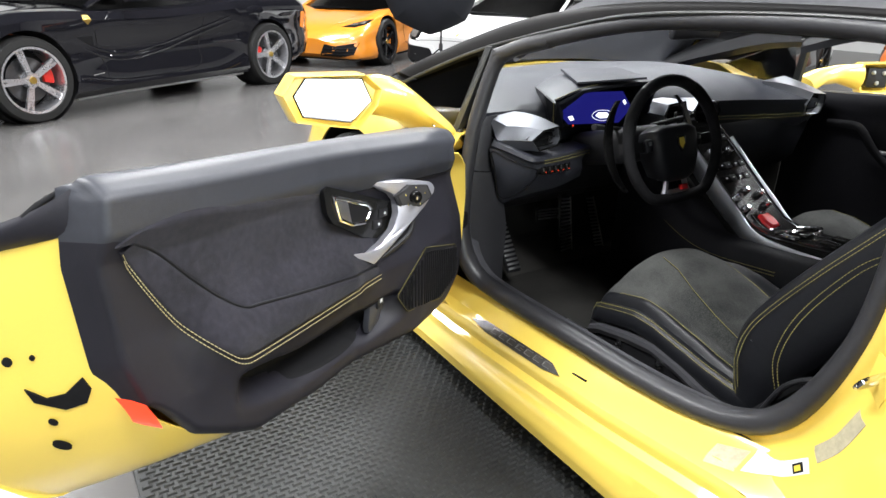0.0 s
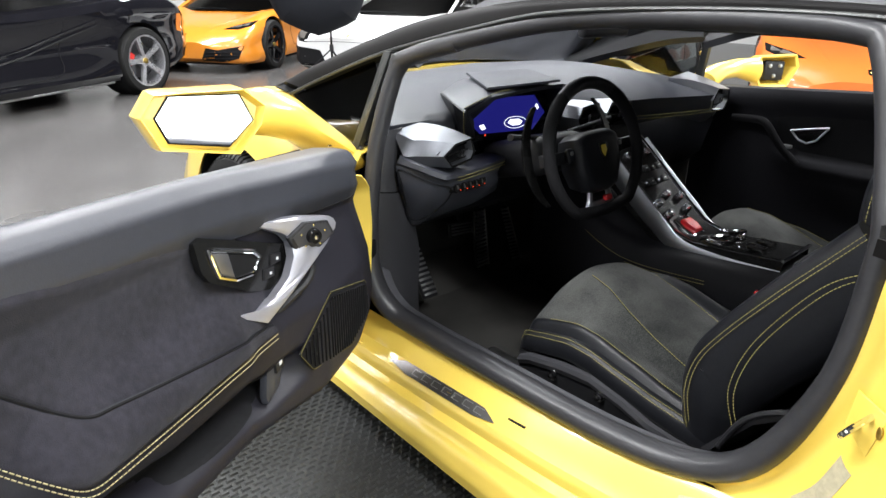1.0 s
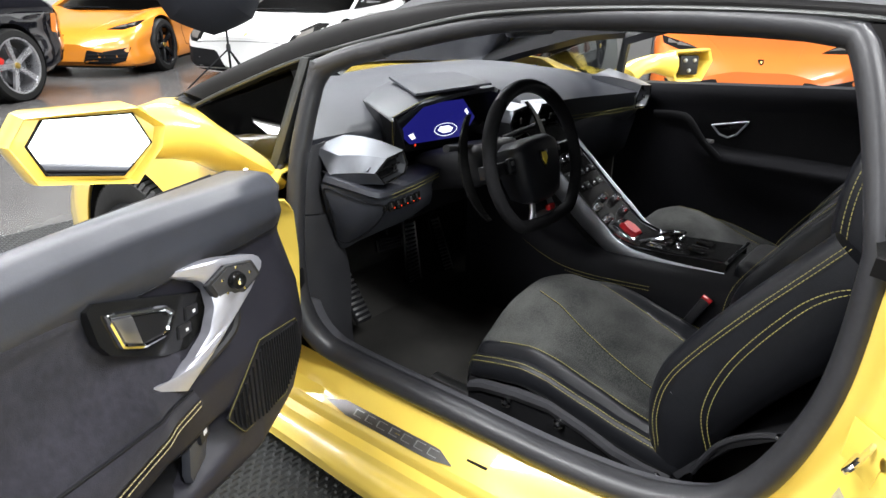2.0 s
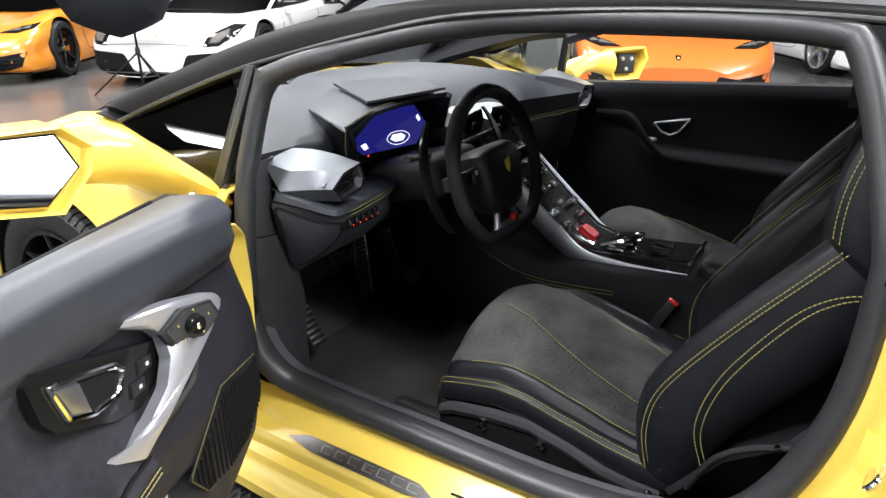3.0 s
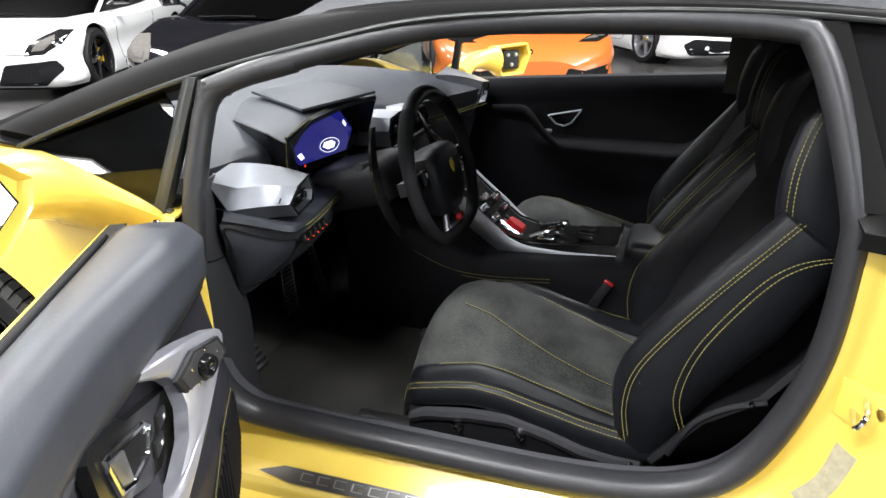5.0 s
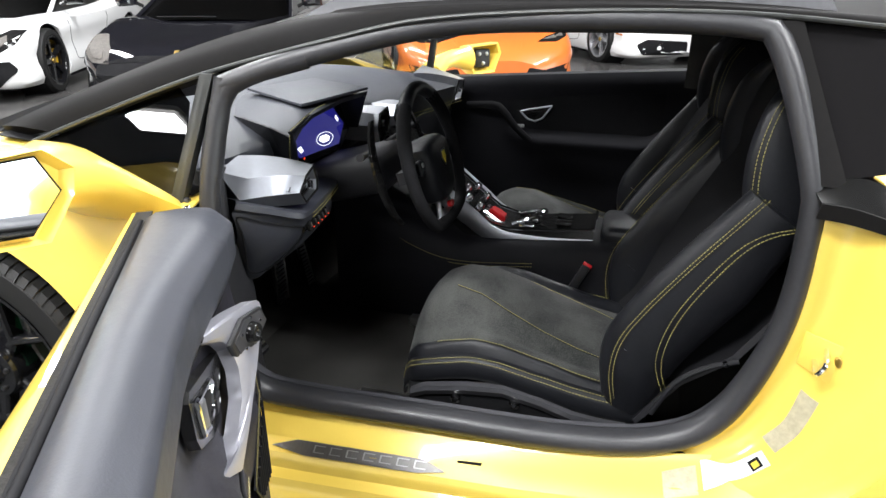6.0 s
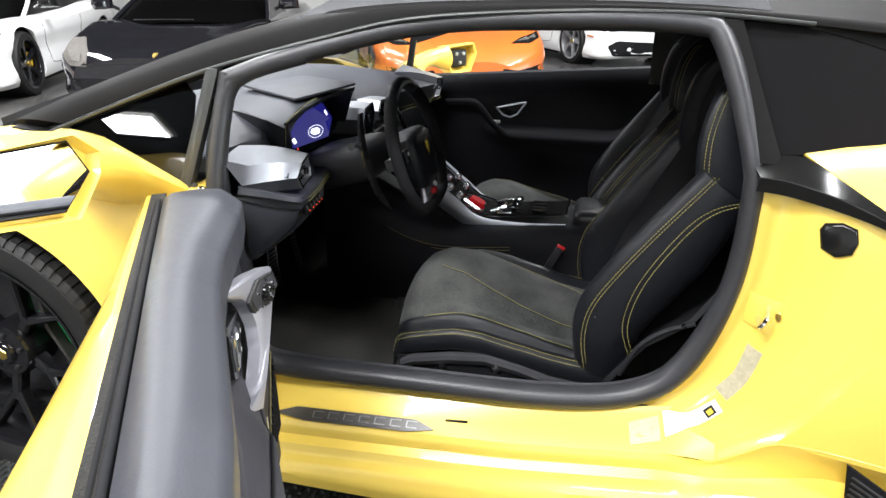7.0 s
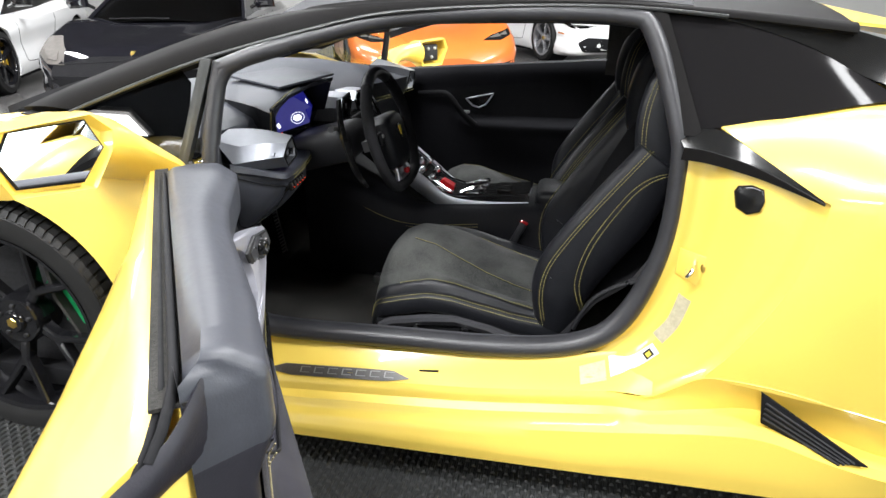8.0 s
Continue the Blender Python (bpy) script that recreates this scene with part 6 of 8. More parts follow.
# pedals
def pedal(name, tl, tr, bl, br, ribs, label):
    """A slanted ribbed plate between its four corners, with a bright rim along its outer side."""
    tl, tr, bl, br = V(*tl), V(*tr), V(*bl), V(*br)
    n = (tr - tl).cross(bl - tl).normalized()
    n = n if n.y < 0 else -n
    pd = part(name, capped([[p - n * 0.012 for p in (tl, tr, br, bl)], [p for p in (tl, tr, br, bl)]]), MATTBLACK, car, label, smooth=0)
    for k in range(ribs):
        f = (k + 0.5) / ribs
        a, b = tl.lerp(bl, f).lerp(tr.lerp(br, f), 0.10), tl.lerp(bl, f).lerp(tr.lerp(br, f), 0.92)
        part("pedal_rib", tube([a + n * 0.001, b + n * 0.001], 0.0036, 6), STEEL, pd)
    part("pedal_rim", tube([tl + n * 0.002, bl + n * 0.002], 0.0042, 6), CHROME, pd)
    part("pedal_rim", tube([tr + n * 0.002, br + n * 0.002], 0.003, 6), STEEL, pd)
    mid = (tl + tr) / 2
    part("pedal_arm", tube([mid - n * 0.012, mid + V(0.01, 0.06, 0.10), mid + V(0.01, 0.12, 0.20)], 0.009, 6), MATTBLACK, pd)
    return pd


pedal("brake_pedal", (-0.306, 0.53, 0.440), (-0.258, 0.53, 0.434), (-0.252, 0.565, 0.200), (-0.196, 0.56, 0.208), 15, "ribbed metal brake pedal")
pedal("accelerator_pedal", (-0.192, 0.525, 0.425), (-0.150, 0.525, 0.420), (-0.095, 0.545, 0.200), (-0.045, 0.545, 0.197), 15, "ribbed metal accelerator pedal")
pedal("foot_brake_plate", (-0.365, 0.59, 0.385), (-0.255, 0.585, 0.378), (-0.350, 0.60, 0.335), (-0.250, 0.595, 0.330), 4, "short ribbed metal plate")
m = Matrix.Translation((-0.585, 0.47, 0.325)) @ Matrix.Rotation(radians(-35), 4, "X")
fr = part("foot_rest", block((0.055, 0.014, 0.18), m, 0.006), MATTBLACK, car, "ribbed metal foot rest")
for k in range(11):
    part("rest_rib", block((0.045, 0.006, 0.007), m @ Matrix.Translation((0, -0.008, -0.078 + 0.0155 * k)), 0.001), STEEL, fr)


# centre console
def console():
    # leather sides, from the dash down to the armrest
    rows = []
    for y, zt, w in ((0.40, 0.60, 0.15), (0.28, 0.52, 0.15), (0.12, 0.44, 0.145), (0.0, 0.415, 0.14), (-0.2, 0.425, 0.135), (-0.4, 0.44, 0.13), (-0.62, 0.45, 0.13)):
        rows.append([V(0.01 + a * w, y, z) for a, z in ((-1.12, 0.18), (-1.10, zt - 0.06), (-1.02, zt), (-0.85, zt + 0.02), (0.85, zt + 0.02), (1.02, zt), (1.10, zt - 0.06), (1.12, 0.18))])
    c = part("centre_console", grid(rows), DOORLEATHER, car, "black leather centre console", smooth=50)
    for dz in (0.0, 0.010):
        stitch(curve([V(-0.150, 0.26, 0.455 + dz), V(-0.147, 0.12, 0.388 + dz), V(-0.143, 0.0, 0.368 + dz), V(-0.138, -0.2, 0.382 + dz)], 30), c)
    # sloping control stack
    stack = [(0.26, 0.735), (0.14, 0.640), (0.02, 0.540), (-0.06, 0.478), (-0.12, 0.462)]
    rows = []
    for y, z in stack:
        w = lerp(y, [-0.12, 0.26], [0.080, 0.095])
        rows.append([V(0.012 + a * w, y + 0.0, z + b) for a, b in ((-1.0, -0.10), (-1.0, -0.008), (-0.9, 0.0), (0.9, 0.0), (1.0, -0.008), (1.0, -0.10))])
    st = part("control_panel", grid(rows), BLACKGLOSS, c, "gloss black sloping control stack", smooth=30)
    # silver side blades that sweep into the gear plate
    for sx in (-1, 1):
        path = curve([V(0.012 + sx * 0.102, 0.20, 0.665), V(0.012 + sx * 0.100, 0.10, 0.578), V(0.012 + sx * 0.098, 0.0, 0.498), V(0.012 + sx * 0.096, -0.08, 0.446), V(0.012 + sx * 0.092, -0.20, 0.438), V(0.012 + sx * 0.088, -0.36, 0.452)], 36)
        part("side_blade", tube(path, [0.030] * 14 + [0.030 - 0.0011 * k for k in range(22)], 10, flat=0.30, side=(1, 0, 0)), SILVER, c, "satin silver console blade")
    # gear plate
    rows = []
    for y, z in ((-0.06, 0.470), (-0.12, 0.461), (-0.22, 0.468), (-0.36, 0.482)):
        rows.append([V(0.012 + a * 0.085, y, z + b) for a, b in ((-1, -0.03), (-0.94, 0), (0.94, 0), (1, -0.03))])
    gp = part("gear_plate", grid(rows), BLACKGLOSS, c, smooth=30)
    sl = (0.540 - 0.640) / (0.02 - 0.14)
    tilt = math.atan(sl)

    def on(x, f):
        y = 0.22 - 0.26 * f
        z = lerp(-y, [-0.26, -0.14, -0.02, 0.06, 0.12], [0.735, 0.640, 0.540, 0.478, 0.462])
        return V(x, y, z)

    rs = Matrix.Rotation(tilt, 4, "X")
    for f, n in ((0.10, 5), (0.26, 3), (0.42, 5), (0.56, 4)):
        for k in range(n):
            x = 0.012 + (k - (n - 1) / 2) * 0.034
            if n == 3:
                part("stack_dial", lathe([(0.0, 0.014), (0.010, 0.014), (0.012, 0.010), (0.013, 0.0)], Matrix.Translation(on(x * 1.4, f)) @ rs, 16), CHROME, c, "chrome rotary dial")
            else:
                part("stack_button", block((0.026, 0.022, 0.008), Matrix.Translation(on(x, f)) @ rs, 0.002), PLASTIC if (k + n) % 2 else BLACKGLOSS, c)
                part("button_mark", block((0.008, 0.003, 0.001), Matrix.Translation(on(x, f)) @ rs @ Matrix.Translation((0, 0, 0.0046))), TAG, c)
    # red start cover and the buttons round it
    m = Matrix.Translation((-0.004, -0.066, 0.478)) @ Matrix.Rotation(0.5, 4, "X")
    part("start_surround", block((0.075, 0.085, 0.012), m, 0.004), CHROME, c)
    part("start_cover", capped([[m @ V(a * k, b * k, z) for a, b in ((-0.020, -0.028), (0.020, -0.028), (0.026, 0.0), (0.018, 0.028), (-0.018, 0.028), (-0.026, 0.0))] for k, z in ((1.0, 0.004), (1.0, 0.012), (0.8, 0.018))]), REDPLASTIC, c, "red flip-up start cover", smooth=25)
    for k in range(3):
        part("gear_button", block((0.040, 0.045, 0.010), Matrix.Translation((-0.036 + 0.048 * k, -0.165 - 0.006 * k, 0.472)), 0.003), BLACKGLOSS if k % 2 else CHROME, c)
    part("reverse_lever", tube(curve([V(-0.04, -0.12, 0.470), V(-0.02, -0.19, 0.496), V(0.03, -0.21, 0.498), V(0.06, -0.13, 0.470)], 16), 0.007, 8), CHROME, c, "chrome reverse lever")
    for k in range(2):
        part("brake_button", block((0.032, 0.045, 0.008), Matrix.Translation((-0.02 + 0.06 * k, -0.27, 0.480)), 0.003), BLACKGLOSS, c)
        part("button_rim", tube([V(-0.02 + 0.06 * k + a, -0.27 + b, 0.485) for a, b in ((-0.015, -0.022), (0.015, -0.022), (0.015, 0.022), (-0.015, 0.022))], 0.0012, 5, True), CHROME, c)
    for dx, dy, dz in ((-0.060, 0.010, 0.545), (0.0, 0.026, 0.556), (0.055, 0.010, 0.545), (-0.052, -0.022, 0.518), (0.048, -0.022, 0.518)):
        part("stack_knob", lathe([(0.0, 0.016), (0.009, 0.0155), (0.0105, 0.011), (0.0125, 0.004), (0.013, -0.006)], Matrix.Translation((dx, dy, dz)) @ rs, 16), CHROME, c, "chrome control knob")
    for sx in (-1, 1):
        part("stack_edge", tube([V(0.012 + sx * lerp(y, [-0.12, 0.26], [0.080, 0.095]), y, z + 0.002) for y, z in stack], 0.0030, 6), CHROME, st)
    part("plate_edge", tube([V(-0.072, -0.06, 0.474), V(-0.072, -0.12, 0.466), V(-0.072, -0.22, 0.473), V(-0.070, -0.36, 0.486)], 0.0032, 6), CHROME, c)
    part("plate_rim", tube([V(-0.074, -0.36, 0.486), V(0.098, -0.36, 0.486)], 0.005, 6), CHROME, c)
    part("armrest_box", block((0.19, 0.26, 0.11), Matrix.Translation((0.012, -0.51, 0.445)), 0.025, 3), LEATHER, c, "leather armrest box")
    return c


console()


# seats
def seat(side):
    """A sport seat; side -1 is the driver's."""
    f = (lambda x, y, z: V(x, y, z)) if side < 0 else (lambda x, y, z: mir((x, y, z)))
    c = -0.398
    YC = [0.050, 0.042, 0.02, -0.015, -0.06, -0.13, -0.20, -0.28, -0.36, -0.44, -0.52]
    ZC = [0.300, 0.355, 0.408, 0.446, 0.466, 0.462, 0.437, 0.400, 0.372, 0.354, 0.345]
    ZE = [0.268, 0.284, 0.300, 0.316, 0.325, 0.336, 0.336, 0.322, 0.312, 0.308, 0.308]

    def top(y, u):
        """Height of the cushion at y, u from -1 (outer) to 1 across."""
        zc, ze = lerp(-y, [-q for q in YC], ZC), lerp(-y, [-q for q in YC], ZE)
        au = abs(u)
        k = max(0.0, 1 - au ** 2.0) ** 0.9
        z = ze + (zc - ze) * k
        z -= 0.014 * math.exp(-((au - 0.62) / 0.10) ** 2) * lerp(y, [-0.45, -0.2, 0.0], [1, 1, 0.2])
        z += 0.020 * math.exp(-((au - 0.85) / 0.12) ** 2) * lerp(y, [-0.5, -0.42, -0.3, -0.15, -0.05], [0.3, 0.4, 1.0, 1.0, 0.3])
        return z

    def at(y, u, off=0.0):
        fr = lerp(y, [-0.01, 0.065], [1.0, 0.82])
        return f(c + u * 0.236 * fr, y - 0.03 * abs(u) ** 2 * lerp(y, [0, 0.065], [0, 1]), top(y, u) + off)

    ys = [q.y for q in curve([(0, y, 0) for y in YC], 46)]
    near, far = -0.84, 0.56
    cush = part("seat", grid([[at(y, near + (far - near) * k / 26) for k in range(27)] for y in ys]), SUEDE, car, "black leather and charcoal suede sport seat", smooth=70)
    # leather strip at the outer edge and the raised inner bolster
    part("cushion_edge", grid([[at(y, -0.93 + (near + 0.93) * k / 6, 0.004 * math.sin(math.pi * k / 6)) for k in range(7)] for y in ys]), LEATHER, cush, "black leather cushion edge", smooth=70)
    part("cushion_bolster", grid([[at(y, far + (0.93 - far) * k / 10, (0.008 * math.sin(math.pi * k / 10)) * lerp(y, [-0.1, 0.03], [1, 0])) for k in range(11)] for y in ys]), LEATHER, cush, "black leather cushion bolster", smooth=70)
    # front drop of the cushion
    part("cushion_front", grid([[at(ys[0], -0.93 + 1.86 * k / 30) + V(0, d, z) for k in range(31)] for d, z in ((0, 0), (0.003, -0.02), (-0.01, -0.06), (-0.05, -0.10))]), SUEDE, cush, smooth=70)
    # leather side rolls
    for sgn in (-1, 1):
        rows = []
        for y in ys:
            q = at(y, 0.93 * sgn)
            o = side * -1 * sgn
            x = V(o, 0, 0) * 1.0
            zb = q.z - 0.052
            rows.append([q + V(0, 0, 0.0), q + x * 0.014 + V(0, 0, 0.000), q + x * 0.024 + V(0, 0, -0.014), q + x * 0.027 + V(0, 0, -0.04), V(q.x, q.y, zb) + x * 0.022, V(q.x, q.y, zb - 0.01) + x * 0.005])
        part("side_roll", grid(rows), LEATHER, cush, "black leather cushion side", smooth=70)
        for k, dz in ((0.016, 0.000), (0.022, -0.009)):
            stitch([at(y, 0.93 * sgn) + V(side * -1 * sgn * k, 0, dz + 0.001) for y in ys], cush)
    # seams across the suede
    stitch([at(y, near - 0.01, 0.003) for y in ys[8:]], cush)
    stitch([at(y, lerp(y, [-0.45, -0.2, -0.02], [-0.52, -0.42, -0.22]), 0.0015) for y in ys[9:]], cush)
    stitch([at(y, lerp(y, [-0.45, -0.36, -0.2, -0.02], [0.22, 0.40, 0.545, 0.55]), 0.0025) for y in ys[14:]], cush)
    part("cushion_crease", tube([at(y, lerp(y, [-0.45, -0.2, -0.02], [-0.52, -0.42, -0.22]), -0.0006) for y in ys[9:]], 0.0018, 5), MATTBLACK, cush)
    # plastic base with the adjuster
    rows = []
    for y, z in ((0.0, 0.270), (-0.035, 0.286), (-0.128, 0.304), (-0.214, 0.312), (-0.297, 0.296), (-0.366, 0.274), (-0.43, 0.268), (-0.48, 0.268)):
        rows.append([f(c - 0.240, y, z + 0.004), f(c - 0.252, y, z), f(c - 0.256, y, z - 0.010), f(c - 0.250, y, z - 0.024), f(c - 0.235, y, z - 0.030)])
    part("seat_base_trim", thick(grid(rows), 0.006), SEATTRIM, cush, "grey plastic seat base trim")
    bm = block((0.488, 0.50, 0.10), Matrix.Translation(f(c, -0.24, 0.235)), 0.012)
    part("seat_base", bm, MATTBLACK, cush)
    for y, zk in ((-0.107, 0.262), (-0.241, 0.272)):
        part("adjuster_knob", lathe([(0.0, 0.016), (0.005, 0.015), (0.007, 0.006), (0.012, 0.004), (0.013, 0.0)], Matrix.Translation(f(c - 0.245, y, zk)) @ Matrix.Rotation(radians(90) * side, 4, "Y"), 12), CHROME, cush)
    for dx in (-0.2, 0.2):
        part("seat_rail", block((0.03, 0.62, 0.03), Matrix.Translation(f(c + dx, -0.16, 0.19)), 0.004), STEEL, cush)

    # backrest: leading edge of the bolsters, rising and leaning back
    LEAD = curve([(0, -0.425, 0.315), (0, -0.412, 0.40), (0, -0.422, 0.475), (0, -0.462, 0.550), (0, -0.535, 0.655), (0, -0.600, 0.740), (0, -0.642, 0.795)], 34)
    for sgn in (-1, 1):
        rows = []
        for i, p in enumerate(LEAD):
            t = i / 33
            w = lerp(t, [0, 0.15, 0.6, 1.0], [0.040, 0.050, 0.050, 0.040])
            dep = lerp(t, [0, 0.1, 0.3, 0.7, 1.0], [0.10, 0.135, 0.165, 0.165, 0.13])
            n = V(0, -0.82, -0.57) if t > 0.3 else V(0, -0.95, -0.25)
            xo = c + sgn * 0.243
            ring = []
            for k in range(16):
                a = 2 * math.pi * k / 16
                back = (1 - math.cos(a)) / 2
                xx = xo - sgn * 0.028 + sgn * math.sin(a) * w * (0.75 + 0.25 * back) * (1.0 if math.sin(a) > 0 else 0.9)
                q = p + n * dep * back ** 1.15
                ring.append(f(xx, q.y, q.z))
            rows.append(ring)
        b = part("back_bolster", capped(rows), LEATHER, cush, "black leather backrest bolster", smooth=70)
        outer = -1 if sgn < 0 else 1
        for dd, dz in ((0.030, 0), (0.040, 0.0)):
            stitch([f(c + sgn * (0.243 - 0.028 + lerp(i, [0, 5, 33], [0.030, 0.041, 0.034])), p.y - dd * 0.75, p.z - dd * 0.15) for i, p in enumerate(LEAD)], cush)
        if sgn > 0:
            stitch([f(c + 0.192, p.y + 0.006, p.z + 0.004) for p in LEAD[1:]], cush)
        # second seam on the flank
        q = curve([(0, -0.540, 0.375), (0, -0.520, 0.45), (0, -0.545, 0.555), (0, -0.615, 0.675), (0, -0.665, 0.725), (0, -0.72, 0.745)], 40)
        for dd in (0.0, 0.011):
            stitch([f(c + sgn * (0.2655 + 0.002 * math.sin(i / 12)), p.y - dd, p.z - dd * 0.3) for i, p in enumerate(q)], cush)
    # centre pan of the back and integrated head restraint
    rows = []
    for y, z, w, bow in ((-0.46, 0.34, 0.20, 0.03), (-0.505, 0.42, 0.20, 0.035), (-0.54, 0.52, 0.20, 0.035), (-0.60, 0.64, 0.20, 0.03), (-0.66, 0.74, 0.19, 0.02), (-0.69, 0.80, 0.16, 0.0), (-0.69, 0.86, 0.15, -0.02), (-0.71, 0.93, 0.145, -0.02), (-0.735, 0.99, 0.13, -0.015), (-0.76, 1.01, 0.11, 0.0)):
        rows.append([f(c + w * (k / 6 - 1), y + bow * (1 - (k / 6 - 1) ** 2) * -1 + 0.02 * abs(k / 6 - 1), z) for k in range(13)])
    part("back_pan", thick(grid(rows), 0.05), WHEELSUEDE, cush, "charcoal suede backrest centre", smooth=70)
    for sgn in (-1, 1):
        rows = []
        LEADW = curve([(-0.655, 0.205, 0.70), (-0.634, 0.205, 0.775), (-0.631, 0.199, 0.845), (-0.640, 0.189, 0.90), (-0.656, 0.176, 0.945), (-0.69, 0.157, 0.985), (-0.735, 0.135, 1.005)], 22)
        for q in LEADW:
            ring = ((0.0, -0.13), (0.003, -0.06), (0.0, -0.024), (-0.005, -0.008), (-0.016, 0.0), (-0.032, -0.007), (-0.046, -0.03), (-0.05, -0.13))
            rows.append([f(c + sgn * (q.y + a), q.x + b, q.z) for a, b in ring])
        part("head_wing", capped(rows), LEATHER, cush, "leather head restraint wing", smooth=70)
        for a, b in ((0.0010, -0.015), (0.0020, -0.024)):
            stitch([f(c + sgn * (q.y + a), q.x + b, q.z) for q in LEADW[5:18]], cush)
    # hard shell behind the bolsters, with the release lever
    rows = []
    for y, z, d in ((-0.50, 0.29, 0.05), (-0.575, 0.40, 0.06), (-0.665, 0.47, 0.07), (-0.745, 0.60, 0.08), (-0.80, 0.72, 0.08), (-0.84, 0.86, 0.06), (-0.85, 0.98, 0.04)):
        rows.append([f(c + a * 0.268, y - d * (1 - a * a), z) for a in [-1 + k / 6 for k in range(13)]])
    part("back_shell", thick(grid(rows), 0.012), PLASTIC, cush, "black plastic seat back shell", smooth=70)
    part("recline_lever", tube(curve([f(c - 0.272, -0.525, 0.325), f(c - 0.276, -0.56, 0.405), f(c - 0.276, -0.61, 0.450), f(c - 0.274, -0.668, 0.474)], 16), 0.006, 8), PLASTIC, cush)
    part("lever_pin", lathe([(0.0, 0.008), (0.005, 0.007), (0.006, 0.0)], Matrix.Translation(f(c - 0.278, -0.645, 0.468)) @ Matrix.Rotation(radians(90) * side, 4, "Y"), 10), CHROME, cush)
    part("bolt", lathe([(0.0, 0.010), (0.007, 0.008), (0.008, 0.0)], Matrix.Translation(f(c - 0.262, -0.462, 0.272)) @ Matrix.Rotation(radians(90) * side, 4, "Y"), 10), CHROME, cush)
    # belt buckle
    bk = f(c + 0.235, -0.335, 0.378)
    part("belt_buckle", block((0.016, 0.024, 0.09), Matrix.Translation(bk) @ Matrix.Rotation(0.45, 4, "X"), 0.005), PLASTIC, cush, "black belt buckle with red button")
    part("buckle_button", block((0.014, 0.026, 0.008), Matrix.Translation(bk) @ Matrix.Rotation(0.45, 4, "X") @ Matrix.Translation((0, 0, 0.044)), 0.002), REDPLASTIC, cush)
    return cush


seat(-1)
seat(1)


# passenger door lining
def passenger_door():
    def P(y, z, n):
        """On the passenger door: n towards the cabin."""
        return V(0.785 - n - 0.05 * lerp(z, [0.3, 0.8], [0.0, 0.3]) - 0.03 * lerp(y, [-0.7, 0.3], [1, 0]), y, z)

    rows = []
    for i in range(41):
        y = 0.46 - 1.26 * i / 40
        zt = lerp(y, [-0.8, -0.6, 0.3], [0.845, 0.836, 0.776])
        r = []
        for j in range(31):
            z = 0.24 + (zt - 0.24) * j / 30
            n = 0.012 * lerp(zt - z, [0, 0.015, 0.06, 0.09], [0.3, 1, 1, 0])
            za = lerp(y, [-0.66, -0.50, -0.05, 0.1], [0.64, 0.535, 0.535, 0.60])
            n += 0.030 * math.exp(-((z - za) / 0.03) ** 2) * lerp(y, [-0.72, -0.6, -0.02, 0.06], [0.3, 1, 1, 0.0])
            r.append(P(y, z, n))
        r.append(P(y, zt + 0.002, -0.05))
        rows.append(r)
    d = part("passenger_door_lining", grid(rows), DOORLEATHER, car, "black leather passenger door lining", smooth=60)
    part("insert", grid([[P(0.05 - 0.60 * i / 20, lerp(j / 10, [0, 1], [0.585, lerp(i, [0, 20], [0.70, 0.755])]), 0.0035) for j in range(11)] for i in range(21)]), WHEELSUEDE, d, "dark suede insert")
    ring = [(-0.005, 0.655), (-0.06, 0.668), (-0.130, 0.683), (-0.095, 0.632), (-0.065, 0.618), (-0.035, 0.626)]
    part("handle_bezel", slab(ring, lambda a, b, n: P(a, b, 0.004 + n), 0.004, 0.001), BLACKGLOSS, d)
    part("handle", tube(even([P(a, b, 0.010) for a, b in ring + ring[:1]], 50)[:-1], 0.0036, 8, True), SILVER, d, "chrome ringed door handle")
    part("pull_handle", tube(curve([P(0.21, 0.672, 0.03), P(0.10, 0.682, 0.05), P(0.06, 0.668, 0.06), P(0.01, 0.600, 0.045), P(-0.05, 0.540, 0.025)], 24), [0.014] * 24, 10, flat=0.5, side=(1, 0, 0)), MATTBLACK, d)
    part("window_switch", block((0.02, 0.03, 0.012), Matrix.Translation(P(-0.01, 0.60, 0.03)), 0.003), STEEL, d)


passenger_door()
# rear-view mirror and its foot at the windscreen's top
rv = part("rear_view_mirror", block((0.22, 0.03, 0.06), Matrix.Translation((CX, 0.27, 1.02)) @ Matrix.Rotation(0.15, 4, "X"), 0.012, 3), PLASTIC, car, "black rear-view mirror")
part("mirror_foot", tube([V(CX, 0.28, 1.04), V(CX, 0.33, 1.075), V(CX, 0.36, 1.08)], [0.012, 0.018, 0.03], 10), PLASTIC, rv)
part("sun_visor", block((0.42, 0.14, 0.014), Matrix.Translation((-0.40, 0.15, 1.060)) @ Matrix.Rotation(0.12, 4, "X"), 0.006), CARPET, car)
# seat belt hanging at the driver's rear post
part("seat_belt", thick(grid([[V(-0.60, y, z), V(-0.595, y - 0.046, z)] for y, z in ((-0.70, 1.02), (-0.725, 0.8), (-0.735, 0.6), (-0.70, 0.35))]), 0.002), CARPET, car, "black seat belt")


# ---- the parked cars round the yellow one ----


